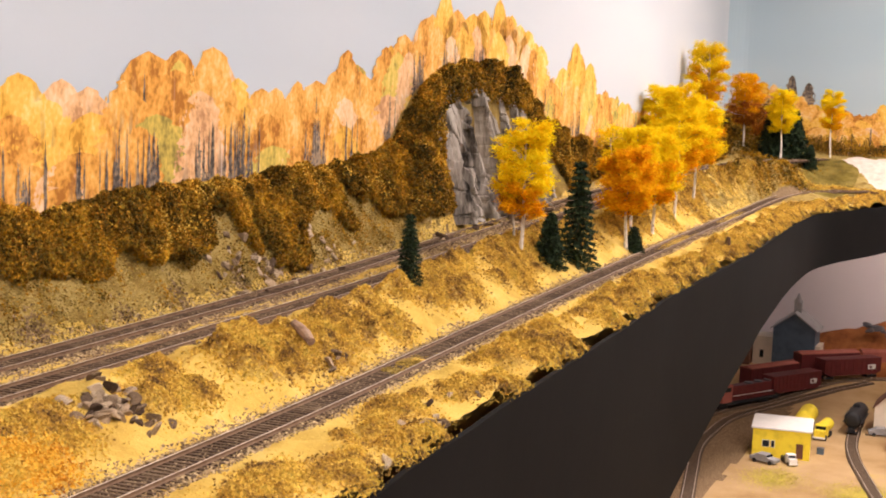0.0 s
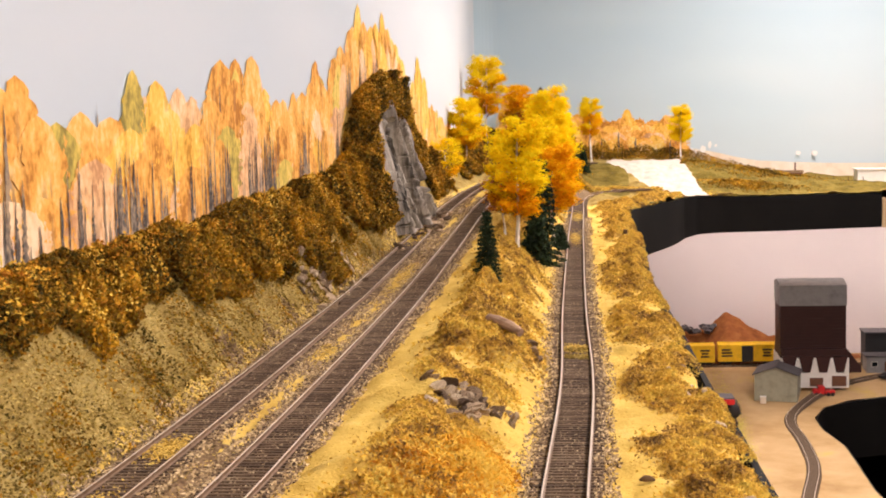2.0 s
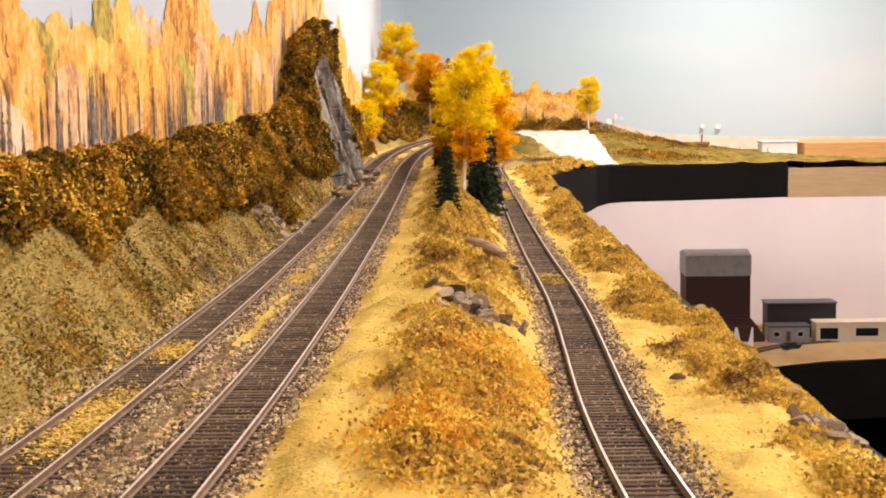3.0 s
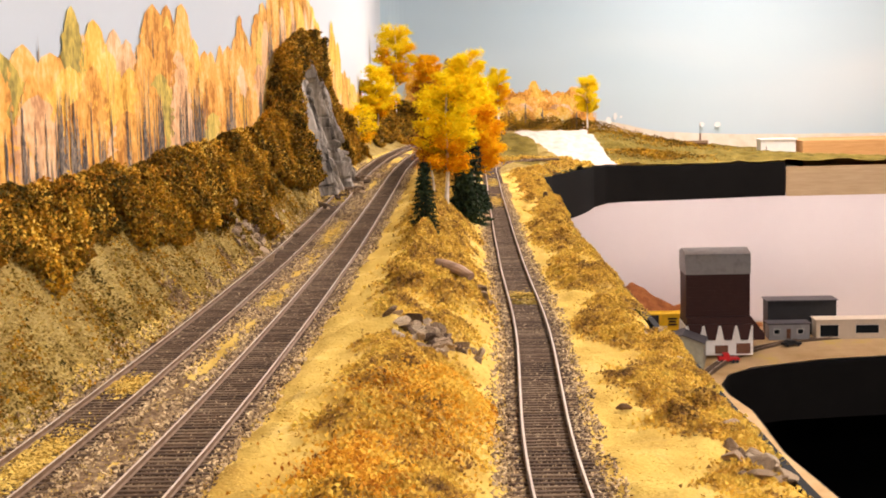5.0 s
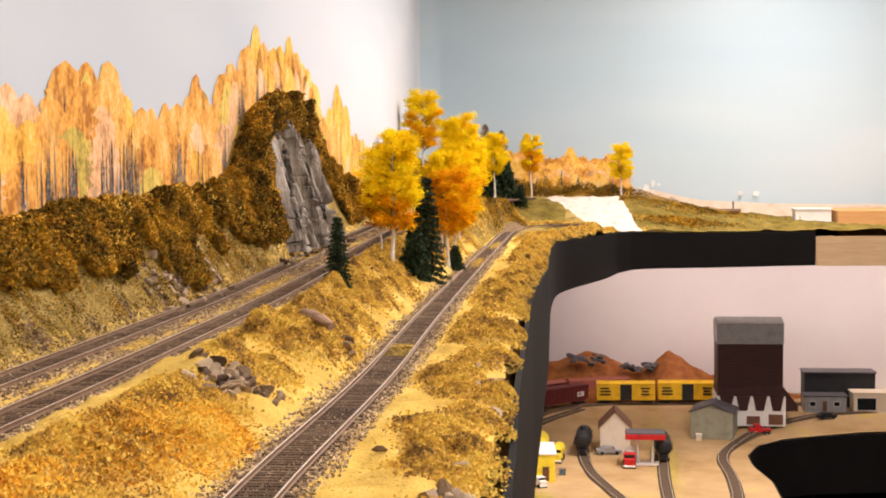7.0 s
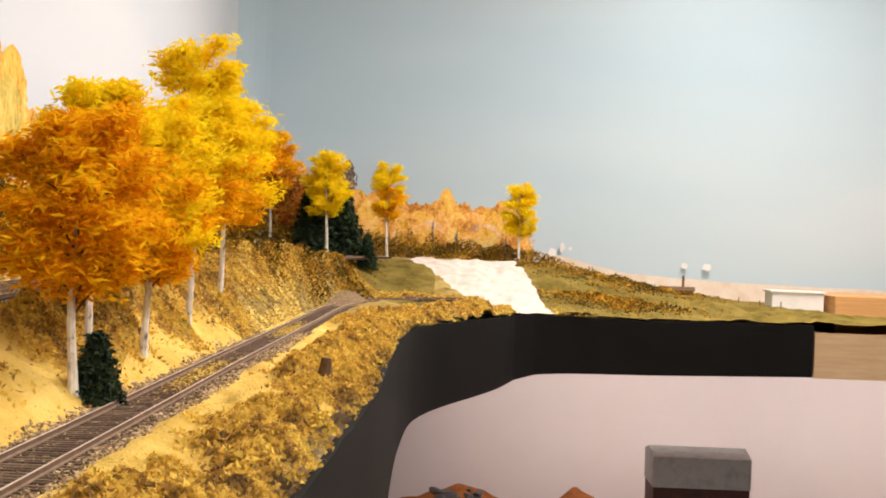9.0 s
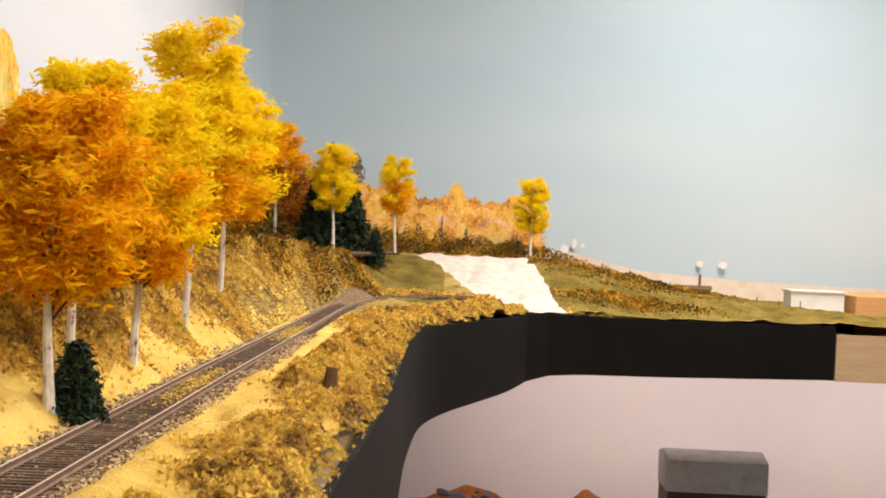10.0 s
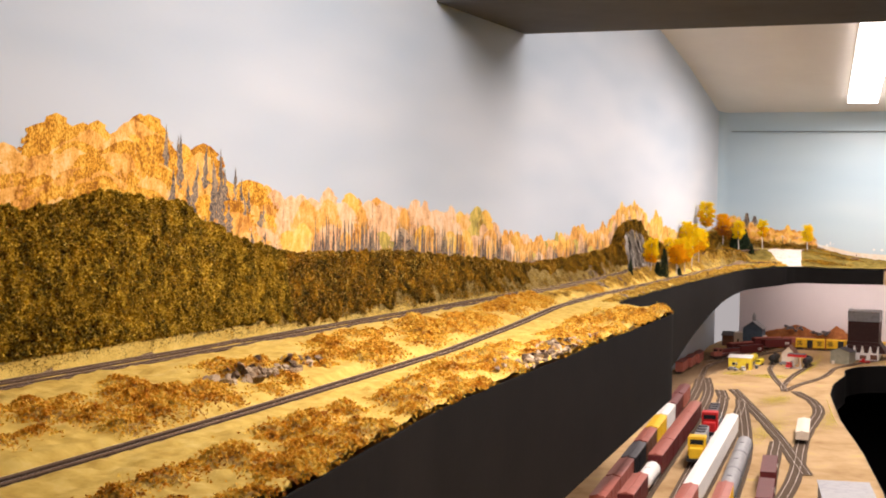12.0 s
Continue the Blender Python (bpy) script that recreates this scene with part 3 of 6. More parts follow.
def hedge_points(y0, y1, n, seed, low):
    r = np.random.RandomState(seed)
    y = y0 + (y1 - y0) * r.rand(n)
    w = wall_x(y)
    foot = np.minimum(x1(y) - 0.016, w + 0.075)
    x = w + 0.003 + (foot - w) * r.rand(n) ** 1.1
    z = height(x, y)
    ripple = fbm(y * 22, x * 30 + 7)
    cut = low + 0.05 * (ripple - 0.5) * 2
    hill = smooth(0.86, 0.95, y) * (1 - smooth(1.42, 1.55, y)) + (1 - smooth(-1.75, -1.5, y)) + 0.8 * smooth(2.0, 2.2, y)
    cut = cut * (1 - hill) + 0.036 * hill
    keep = (z > cut) & ~on_cliff(y, z)
    x, y, z = x[keep], y[keep], z[keep]
    puff = 0.002 + 0.026 * np.clip(fbm(y * 40, z * 40 + x * 30) - 0.30, 0, 1) + 0.018 * np.clip(fbm(y * 95, z * 95 + x * 60) - 0.35, 0, 1)
    puff = puff + 0.014 * smooth(0.93, 0.98, y) * (1 - smooth(1.25, 1.35, y)) * smooth(0.12, 0.15, z)
    d = puff * r.rand(len(x)) ** 0.5
    return np.stack([x + d * 0.75, y - d * 0.25, z + d * 0.6], 1)


for y0, y1, n, s, seed in ((-0.15, 0.75, 300000, 0.00105, 1), (0.75, 1.6, 210000, 0.00135, 2), (1.6, 2.75, 60000, 0.0023, 3), (-1.5, -0.15, 130000, 0.0022, 4), (-3.4, -1.5, 330000, 0.0024, 5)):
    ob = leaf_cloud("hedge_foliage", hedge_points(y0, y1, n, seed, 0.052 if y0 > -0.2 else 0.036), s, GILT if y1 < -1.4 else HEDGE, seed, tris=True)
    tagged(ob, "russet brown and amber foliage scatter along the wall bank", "foliage", kind="stuff")

for y0, y1, n, s, seed in ((-0.15, 0.75, 34000, 0.0010, 11), (0.75, 1.6, 18000, 0.0012, 12), (-3.4, -0.15, 22000, 0.0024, 13)):
    tips_ = hedge_points(y0, y1, n, seed, 0.058)
    tips_ = tips_[fbm(tips_[:, 1] * 30, tips_[:, 2] * 30 + 3) > 0.46] + np.array([0.0015, -0.0006, 0.0015])
    tagged(leaf_cloud("hedge_tips", tips_, s, EMBER if seed < 13 else SCRUB, seed), "bright amber leaf tips over the wall hedge", "foliage", kind="stuff")

# the rock face and its boulders
gy_, gz_ = np.meshgrid(np.linspace(0.988, 1.445, 230), np.linspace(0, 1, 90), indexing="ij")
ztop_ = np.interp(gy_, CL_Y, CL_T) + 0.012
zz_ = 0.025 + (ztop_ - 0.025) * gz_
slant = gy_ + 0.22 * (zz_ - 0.05)
cell = np.floor(slant * 21 + 0.8 * fbm(zz_ * 30, gy_ * 9))
step = LAT[(cell.astype(int) * 7) % 256, 11]
edge_ = np.abs((slant * 21 + 0.8 * fbm(zz_ * 30, gy_ * 9)) - cell - 0.5) * 2
ledge = np.floor(zz_ * 17 + 3 * step)
xx_ = -0.199 - 0.29 * (zz_ - 0.04) + 0.026 * (step - 0.5) + 0.004 * (LAT[(ledge.astype(int) * 5) % 256, (cell.astype(int) * 3) % 256] - 0.5)
xx_ = xx_ - 0.040 * smooth(0.74, 0.95, edge_) * (step > 0.42) + 0.009 * (fbm(gy_ * 60, zz_ * 40) - 0.5) - 0.018 * smooth(0.03, 0.0, gy_ - 0.988) - 0.03 * smooth(1.40, 1.445, gy_)
for fy_, fk_, fw_, lo_, hi_ in ((1.035, -0.06, 0.008, 0.03, 0.11), (1.075, -0.10, 0.012, 0.02, 0.125), (1.118, -0.16, 0.017, 0.02, 0.15), (1.165, -0.30, 0.014, 0.03, 0.155), (1.215, -0.20, 0.010, 0.04, 0.15), (1.265, -0.26, 0.009, 0.02, 0.12), (1.315, -0.30, 0.012, 0.02, 0.11), (1.365, -0.24, 0.008, 0.02, 0.085)):
    away = np.abs(gy_ - fy_ - fk_ * (zz_ - 0.05) - 0.014 * (fbm(zz_ * 45, gy_ * 0 + fy_ * 40) - 0.5))
    xx_ = xx_ - 0.075 * (1 - smooth(0.35 * fw_, fw_, away)) * smooth(lo_ - 0.01, lo_ + 0.01, zz_) * (1 - smooth(hi_ - 0.015, hi_, zz_))
xx_ = xx_ - 0.06 * np.clip(gy_ - 1.1, 0, 1)
rift = np.abs(fbm(slant * 34, zz_ * 9 + 5, 2) - 0.5)
xx_ = xx_ - 0.045 * (1 - smooth(0.015, 0.075, rift)) - 0.006 * (1 - smooth(0.0, 0.04, np.abs(fbm(gy_ * 50 + 9, zz_ * 45, 2) - 0.5)))
xx_ = np.maximum(xx_, wall_x(gy_) + 0.003)
i_ = np.arange(229)[:, None] * 90 + np.arange(89)[None]
cliff = mesh_of("cliff", np.stack([xx_, gy_, zz_], -1).reshape(-1, 3), np.stack([i_, i_ + 90, i_ + 91, i_ + 1], -1).reshape(-1, 4), ROCK)
tagged(cliff, "cracked grey plaster rock face in the wooded hill", "cliff")


def stone_mesh(name, seed, mat, flatness=0.7):
    bm = bmesh.new()
    bmesh.ops.create_icosphere(bm, subdivisions=3, radius=1)
    r = np.random.RandomState(seed)
    dirs = [Vector(r.normal(size=3)).normalized() for _ in range(10)]
    cuts = [0.34 + 0.34 * r.rand() for _ in range(10)]
    for v in bm.verts:
        for d, c in zip(dirs, cuts):
            k = v.co.dot(d)
            if k > c:
                v.co -= d * (k - c)
        v.co.z *= flatness
    me = bpy.data.meshes.new(name)
    bm.to_mesh(me)
    bm.free()
    me.materials.append(mat)
    return me


PALE = material("pale_stone", [(0.24, 0.17, 0.115), (0.46, 0.355, 0.245), (0.62, 0.50, 0.36)], 70, 0.95, bump=0.6, bump_scale=350, rand=0.5, spec=0.1)
STONES = [stone_mesh("stone", 40 + k, STONE if k < 5 else PALE) for k in range(8)]


def stones(name, cx, cy, n, spread, size, seed, label, zf=None, kinds=8):
    r = np.random.RandomState(seed)
    base = empty(name, Matrix.Translation((cx, cy, float(height(cx, cy)))), label, "rocks")
    for k in range(n):
        dx, dy = r.normal(size=2) * spread
        s = size * (0.5 + 0.9 * r.rand())
        ob = new("stone", STONES[r.randint(kinds)])
        ob.parent = base
        dx = min(dx, float(edge_x(cy + dy)) - 0.008 - cx)
        x, y = cx + dx, cy + dy
        z = float(zf(x, y) if zf else height(x, y)) + s * 0.35 * r.rand()
        ob.matrix_basis = Matrix.Translation((dx, dy, z - float(height(cx, cy)))) @ Euler((r.rand() * 0.8, r.rand() * 0.8, r.rand() * 6.3)).to_matrix().to_4x4() @ Matrix.Diagonal((s * 1.3, s, s, 1))
    return base


stones("rock_pile", -0.047, 0.168, 80, np.array([0.0072, 0.013]), 0.0037, 3, "heap of angular grey and tan stones on the bank")
stones("rock_pile", 0.12, -2.15, 120, np.array([0.016, 0.09]), 0.0082, 4, "long heap of grey stones between the tracks")
stones("rock_pile", 0.375, -1.52, 120, np.array([0.016, 0.12]), 0.0075, 5, "grey stones spilling along the shelf's edge")
stones("rock_pile", -0.030, 0.367, 5, np.array([0.004, 0.008]), 0.0045, 6, "few brown stones on the bank", kinds=5)
stones("boulders", -0.183, 1.14, 40, np.array([0.004, 0.09]), 0.005, 7, "small grey boulders at the foot of the rock face", kinds=5)
stones("scree", -0.205, 0.60, 80, np.array([0.010, 0.05]), 0.0044, 8, "pale broken stones showing through the bank")
stones("rock_pile", 0.070, 0.02, 26, np.array([0.006, 0.018]), 0.0036, 9, "grey stones at the edge of the shelf")
stones("rock_pile", 0.065, 0.30, 12, np.array([0.008, 0.05]), 0.0035, 19, "pale grey stones among the edge scrub")

# ---------------------------------------------------------------- scrub on the banks
def off_track(pos):
    """Leaves out what would lie on a track."""
    x, y = pos[:, 0], pos[:, 1]
    gap = np.minimum.reduce([np.abs(x - x1(y)), np.abs(x - x2(y)), np.abs(x - x3(y))])
    return pos[(gap > 0.0165 + 0.003 * vnoise(y * 150, x * 150)) | (y > 2.2)]


def clumps(places, seed, leaves, rmax):
    """Leaf places over the mounds of one bed."""
    r = np.random.RandomState(seed)
    out = []
    for x, y, rad in places:
        m = int(leaves * (rad / rmax) ** 1.5) + 20
        d = r.normal(size=(m, 2)) * 0.60
        px, py = x + d[:, 0] * rad, y + d[:, 1] * rad * 1.5
        out.append(np.stack([px, py, height(px, py) + (r.rand(m) ** 1.6) * rad * 0.16], 1))
    return off_track(np.concatenate(out))


def bank_foot(y, t): return wall_x(y) + 0.028 + (x1(y) - wall_x(y) - 0.048) * t
def hedge_foot(y, t): return wall_x(y) + 0.046 + 0.014 * t


for nm, bed, lv, rM, sz, mat, seed in (
        ("brushwood", clump_list(hedge_foot, 11, 17, 0.25, 0.95, 0.006, 0.011), 500, 0.011, 0.0011, BRUSH, 17),
        ("bank_tufts", clump_list(bank_foot, 60, 18, -0.15, 0.95, 0.003, 0.008), 260, 0.008, 0.0009, HEDGE, 18),
        ("bank_tufts", clump_list(bank_foot, 150, 19, -3.2, -0.15, 0.006, 0.016), 260, 0.016, 0.0020, HEDGE, 19),
        ("scrub", BEDS[0], 2200, 0.013, 0.00085, SCRUB, 21), ("scrub", BEDS[1], 1900, 0.017, 0.00105, SCRUB, 22), ("scrub", BEDS[2], 1200, 0.018, 0.0013, SCRUB, 23),
        ("scrub", BEDS[3], 1900, 0.013, 0.00085, SCRUB, 24), ("scrub", BEDS[4], 1100, 0.014, 0.00115, SCRUB, 25), ("scrub", BEDS[5], 900, 0.016, 0.0014, SCRUB, 26),
        ("scrub", BEDS[6], 1300, 0.036, 0.0024, EMBER, 27), ("scrub", BEDS[7], 620, 0.032, 0.0024, EMBER, 28)):
    tagged(leaf_cloud(nm, clumps(bed, seed, lv, rM), sz, mat, seed, tris=True), {"brushwood": "bare grey-brown brushwood at the foot of the hedge", "bank_tufts": "small russet tufts on the dry bank"}.get(nm, "golden brown scrub in low mounds on dry turf"), "scrub", kind="stuff")


def patch_points(cx, cy, sx, sy, n, seed, lift=0.009):
    r = np.random.RandomState(seed)
    d = r.normal(size=(n, 2)) * 0.5
    x, y = cx + d[:, 0] * sx, cy + d[:, 1] * sy
    clear = ~in_road(x, y)
    x, y, d, n = x[clear], y[clear], d[clear], int(clear.sum())
    k = np.exp(-(d ** 2).sum(1) * 1.5) * (0.4 + fbm(x * 60, y * 60))
    return off_track(np.stack([x, y, height(x, y) + lift * k * r.rand(n) ** 0.5], 1))


for cx, cy, sx, sy, n, s in ((-0.046, 0.04, 0.022, 0.060, 5200, 31), (-0.048, 0.03, 0.026, 0.070, 5500, 43), (-0.058, -0.06, 0.02, 0.05, 3000, 32), (-0.034, 0.09, 0.016, 0.030, 4500, 40), (-0.095, 1.92, 0.02, 0.14, 2600, 41), (-0.075, 2.1, 0.02, 0.10, 2600, 42), (0.30, 2.56, 0.16, 0.07, 7000, 33), (0.29, 2.42, 0.10, 0.03, 4200, 34), (0.0, 2.76, 0.32, 0.03, 16000, 35), (-0.14, 2.45, 0.09, 0.12, 9000, 36), (-0.06, 2.26, 0.04, 0.10, 4000, 37), (0.06, 2.34, 0.14, 0.03, 5000, 38), (0.14, 2.62, 0.05, 0.06, 1200, 39)):
    tagged(leaf_cloud("scrub", patch_points(cx, cy, sx, sy, n, s, 0.040 if s == 35 else 0.009), 0.0009 if cy < 1 else 0.0018, SCRUB if s in (38, 43) else EMBER if cy < 1 else HEDGE, s), "matted rusty scrub covering the ground", "scrub", kind="stuff")

# fine flock over the turf
r_ = np.random.RandomState(50)
fy_ = -0.16 + 1.7 * r_.rand(90000) ** 1.3
fx_ = wall_x(fy_) + 0.02 + (edge_x(fy_) - wall_x(fy_) - 0.022) * r_.rand(90000)
ok_ = np.minimum.reduce([np.abs(fx_ - x1(fy_)), np.abs(fx_ - x2(fy_)), np.abs(fx_ - x3(fy_))]) > 0.014
fx_, fy_ = fx_[ok_], fy_[ok_]
tagged(leaf_cloud("turf_flock", np.stack([fx_, fy_, height(fx_, fy_) + 0.0003], 1), 0.00055, FLOCK, 51, tris=True, lie=0.3), "fine yellow flock scattered over the turf", "turf", kind="stuff")

# ---------------------------------------------------------------- tracks
PROFILE = [(-0.0008, -0.0022), (-0.0008, -0.0019), (-0.00025, -0.0016), (-0.00025, -0.0007), (-0.00042, -0.0005), (-0.00042, 0.0), (0.00042, 0.0), (0.00042, -0.0005), (0.00025, -0.0007), (0.00025, -0.0016), (0.0008, -0.0019), (0.0008, -0.0022)]


def resample(pts, step):
    p = np.array(pts, float)
    t = np.concatenate([[0], np.cumsum(np.linalg.norm(np.diff(p, axis=0), axis=1))])
    s = np.arange(0, t[-1], step)
    q = np.stack([np.interp(s, t, p[:, k]) for k in range(p.shape[1])], 1)
    w = np.ones(41) / 41
    for k in range(p.shape[1]):
        q[20:-20, k] = np.convolve(np.pad(q[:, k], 0), w, "valid")
    return q


def rail(path, off, parent, scale=1.0):
    d = np.gradient(path[:, :2], axis=0)
    d /= np.linalg.norm(d, axis=1)[:, None]
    nx, ny = d[:, 1], -d[:, 0]
    v = []
    for a, z in PROFILE:
        v.append(np.stack([path[:, 0] + nx * (off + a * scale), path[:, 1] + ny * (off + a * scale), path[:, 2] + z * scale], 1))
    v = np.stack(v, 1)
    n, m = v.shape[:2]
    f, mi = [], []
    for i in range(n - 1):
        for k in range(m):
            f.append((i * m + k, i * m + (k + 1) % m, (i + 1) * m + (k + 1) % m, (i + 1) * m + k))
            mi.append(1 if k == 5 else 0)
    ob = mesh_of("rail", v.reshape(-1, 3), f, RAILSIDE, parent)
    ob.data.materials.append(RAILTOP)
    ob.data.polygons.foreach_set("material_index", mi)
    return ob


bm_ = boxed(-0.0148, 0.0148, -0.00105, 0.00105, -0.0042, -0.0021, bevel=0.0002)
TIE = bpy.data.meshes.new("sleeper")
bm_.to_mesh(TIE)
bm_.free()
TIE.materials.append(SLEEPER)


def track(name, path, label, y0, y1, seed):
    """Two rails on sleepers; the sleepers near the camera are pieces, the rest one mesh."""
    base = empty(name, Matrix.Translation((0, 0, 0)), label, "railway track", "tracks of the upper deck")
    p = resample(path, 0.0047)
    rail(p[::3], -0.0088, base), rail(p[::3], 0.0088, base)
    r = np.random.RandomState(seed)
    rest_v, rest_f, made = [], [], 0
    co = np.array([v.co for v in TIE.vertices])
    fc = [tuple(q.vertices) for q in TIE.polygons]
    d = np.gradient(p[:, :2], axis=0)
    for i in range(len(p)):
        a = math.atan2(d[i, 1], d[i, 0]) - math.pi / 2 + r.normal() * 0.03
        if y0 < p[i, 1] < y1 and made < 300:
            ob = new("sleeper", TIE)
            ob.parent = base
            ob.matrix_basis = Matrix.Translation((p[i, 0] + r.normal() * 0.0004, p[i, 1], p[i, 2])) @ Matrix.Rotation(a, 4, "Z")
            made += 1
        else:
            rest_f += [tuple(q + len(rest_v) * len(co) for q in f) for f in fc]
            c, s = math.cos(a), math.sin(a)
            rest_v.append(np.stack([co[:, 0] * c - co[:, 1] * s + p[i, 0], co[:, 0] * s + co[:, 1] * c + p[i, 1], co[:, 2] + p[i, 2]], 1))
    rest = mesh_of("sleepers_beyond", np.concatenate(rest_v), rest_f, SLEEPER, base)
    rest["kind"] = "stuff"
    return p


yt = np.linspace(-3.4, 1.95, 300)
p3 = [(float(x3(y)), float(y), 0.0) for y in yt] + [(-0.040, 2.05, 0), (-0.034, 2.14, 0), (-0.014, 2.23, 0.001), (0.03, 2.30, 0.002), (0.10, 2.335, 0.002)]
yd = np.linspace(-3.4, 2.5, 320)
P3 = track("railway_track", p3, "weathered single track with silvery rails in dark ballast", -0.06, 1.80, 61)
P1 = track("railway_track", [(float(x1(y)), float(y), float(z12(y))) for y in yd], "weathered main track with rusty rails beside the bank", -0.06, 1.80, 62)
P2 = track("railway_track", [(float(x2(y)), float(y), float(z12(y))) for y in yd], "weathered main track with rusty rails on brown ballast", -0.06, 1.80, 63)

# ballast grains
def pebbles(name, paths, n, size, seed, spread, inside, mat, label):
    r = np.random.RandomState(seed)
    out = []
    for p in paths:
        q = p[(p[:, 1] > -0.3) & (p[:, 1] < 1.6)]
        i = (len(q) * r.rand(n) ** 1.35).astype(int)
        x, y = q[i, 0] + (r.rand(n) * 2 - 1) * spread, q[i, 1] + r.normal(size=n) * 0.003
        side = np.abs(x - q[i, 0])
        z = np.maximum(q[i, 2] - 0.0026, height(x, y) + 0.0002) if inside else np.where(side < 0.0155, np.maximum(q[i, 2] - 0.0024, height(x, y)), height(x, y) + 0.0003)
        if inside:
            keep = (np.abs(side - 0.0088) > 0.0012) & (fbm(x * 30, y * 9) + 0.35 * r.rand(n) > 0.50)
        else:
            keep = (side > 0.0106) & (side < 0.0165 + 0.010 * fbm(y * 26 + seed, x * 30) * r.rand(n) ** 0.4)
        out.append(np.stack([x, y, z], 1)[keep])
    pos = np.concatenate(out)
    m = len(pos)
    tet = np.array([(1, 1, 1), (1, -1, -1), (-1, 1, -1), (-1, -1, 1)], float) * 0.6
    s = size * (0.5 + r.rand(m))
    jig = r.normal(size=(m, 4, 3)) * 0.35
    v = (pos[:, None] + (tet[None] + jig) * s[:, None, None]).reshape(-1, 3)
    b = np.arange(m)[:, None, None] * 4
    f = (b + np.array([(0, 1, 2), (0, 3, 1), (0, 2, 3), (1, 3, 2)])[None]).reshape(-1, 3)
    return tagged(mesh_of(name, v, f, mat), label, "ballast", kind="stuff")


pebbles("ballast_grains", [P1, P2, P3], 60000, 0.00066, 70, 0.029, False, PEBBLE, "brown and buff ballast grains beside the tracks")
pebbles("track_grit", [P1, P2, P3], 36000, 0.00046, 71, 0.0098, True, GRIT, "dark grit and pale grains between the rails")

# turf grown over the rails' bed and between the main tracks
for sd, (path, cy, ln, off, n) in enumerate(((P1, -0.02, 0.05, 0.0, 2600), (P1, 0.10, 0.025, 0.0, 1000), (P1, -0.16, 0.07, 0.004, 2400), (P1, 0.34, 0.03, 0.022, 1500), (P1, 0.72, 0.10, 0.022, 3200), (P1, 1.05, 0.08, 0.0, 1500), (P3, 0.43, 0.018, 0.0, 700), (P3, 1.25, 0.10, 0.0, 900), (P3, 1.62, 0.10, 0.0, 900))):
    r = np.random.RandomState(640 + sd)
    y = cy + r.normal(size=n) * ln * 0.45
    x = np.interp(y, path[:, 1], path[:, 0]) + off + np.clip(r.normal(size=n) * 0.0042, -0.0072, 0.0072)
    z = np.maximum(np.interp(y, path[:, 1], path[:, 2]) - 0.0022 if off == 0 else -9.0, height(x, y)) + 0.0008 * r.rand(n)
    tagged(leaf_cloud("track_turf", np.stack([x, y, z], 1), 0.0008, FLOCK, 650 + sd, tris=True, lie=0.5), "yellow turf grown over the ballast", "turf", kind="stuff")

# ---------------------------------------------------------------- trees
def aspen(name, x, y, z, h, rad, low, mats, seed, label, lean=0.0, leaves=19000, trunk=0.0020, split=0.30, group="aspens"):
    r = np.random.RandomState(seed)
    z = float(height(x, y)) - 0.001 if y < 2.2 else z
    base = empty(name, Matrix.Translation((x, y, z)), label, "tree", group)
    bm = bmesh.new()
    sway = [(lean * t * h + 0.0015 * math.sin(5 * t + seed), 0.0015 * math.cos(4 * t + seed), t * h * 0.86) for t in np.linspace(0, 1, 9)]
    tube(bm, [(s[0], s[1], s[2] - (0.004 if i == 0 else 0)) for i, s in enumerate(sway)], [trunk * (1.25 if i == 0 else 1 - 0.08 * i) for i in range(9)], 8)
    part("trunk", bm, BIRCH, base)
    bm = bmesh.new()
    tips = []
    nb = 48
    for k in range(nb):
        t = low + (0.97 - low) * (k + r.rand()) / nb
        q = (t - low) / (1 - low)
        prof = (0.36 + 0.62 * math.sin(math.pi * min(1.0, 0.14 + 0.84 * q)) ** 0.8) * (0.50 + 0.55 * r.rand())
        a = k * 2.4 + r.rand() * 1.2
        c = Vector((lean * t * h, 0, t * h * 0.84))
        e = c + Vector((math.cos(a) * rad * prof, math.sin(a) * rad * prof, h * (0.05 + 0.08 * r.rand())))
        tube(bm, [c, c.lerp(e, 0.5) + Vector((0, 0, h * 0.012)), e], [0.0006, 0.0004, 0.0002], 4, caps=False)
        tips.append((np.array(c), np.array(e), q))
    part("branchwork", bm, TWIG, base)["kind"] = "stuff"
    groups = [[], []]
    for c, e, q in tips:
        m = leaves // nb
        d = r.normal(size=(m, 3))
        d /= np.linalg.norm(d, axis=1)[:, None]
        puff_ = rad * (0.24 + 0.22 * r.rand())
        pts = e[None] + d * (puff_ * (0.1 + 1.1 * r.rand(m)))[:, None] * np.array([1.0, 1.0, 0.6])
        u_ = 0.35 + 0.85 * r.rand(m) ** 0.7
        spray = c[None] + (e - c)[None] * u_[:, None] + r.normal(size=(m, 3)) * np.array([rad * 0.13, rad * 0.13, rad * 0.06])
        pts = np.where((r.rand(m) < 0.5)[:, None], pts, spray)
        groups[1 if q < split + 0.12 * r.normal() else 0].append(pts)
    for nm, g, mt, s in (("crown", groups[0], mats[0], seed), ("lower_crown", groups[1], mats[1], seed + 1)):
        if g:
            leaf_cloud(nm, np.concatenate(g), rad * 0.035, mt, s, base, aspect=2.2, level=0.5)
    return base


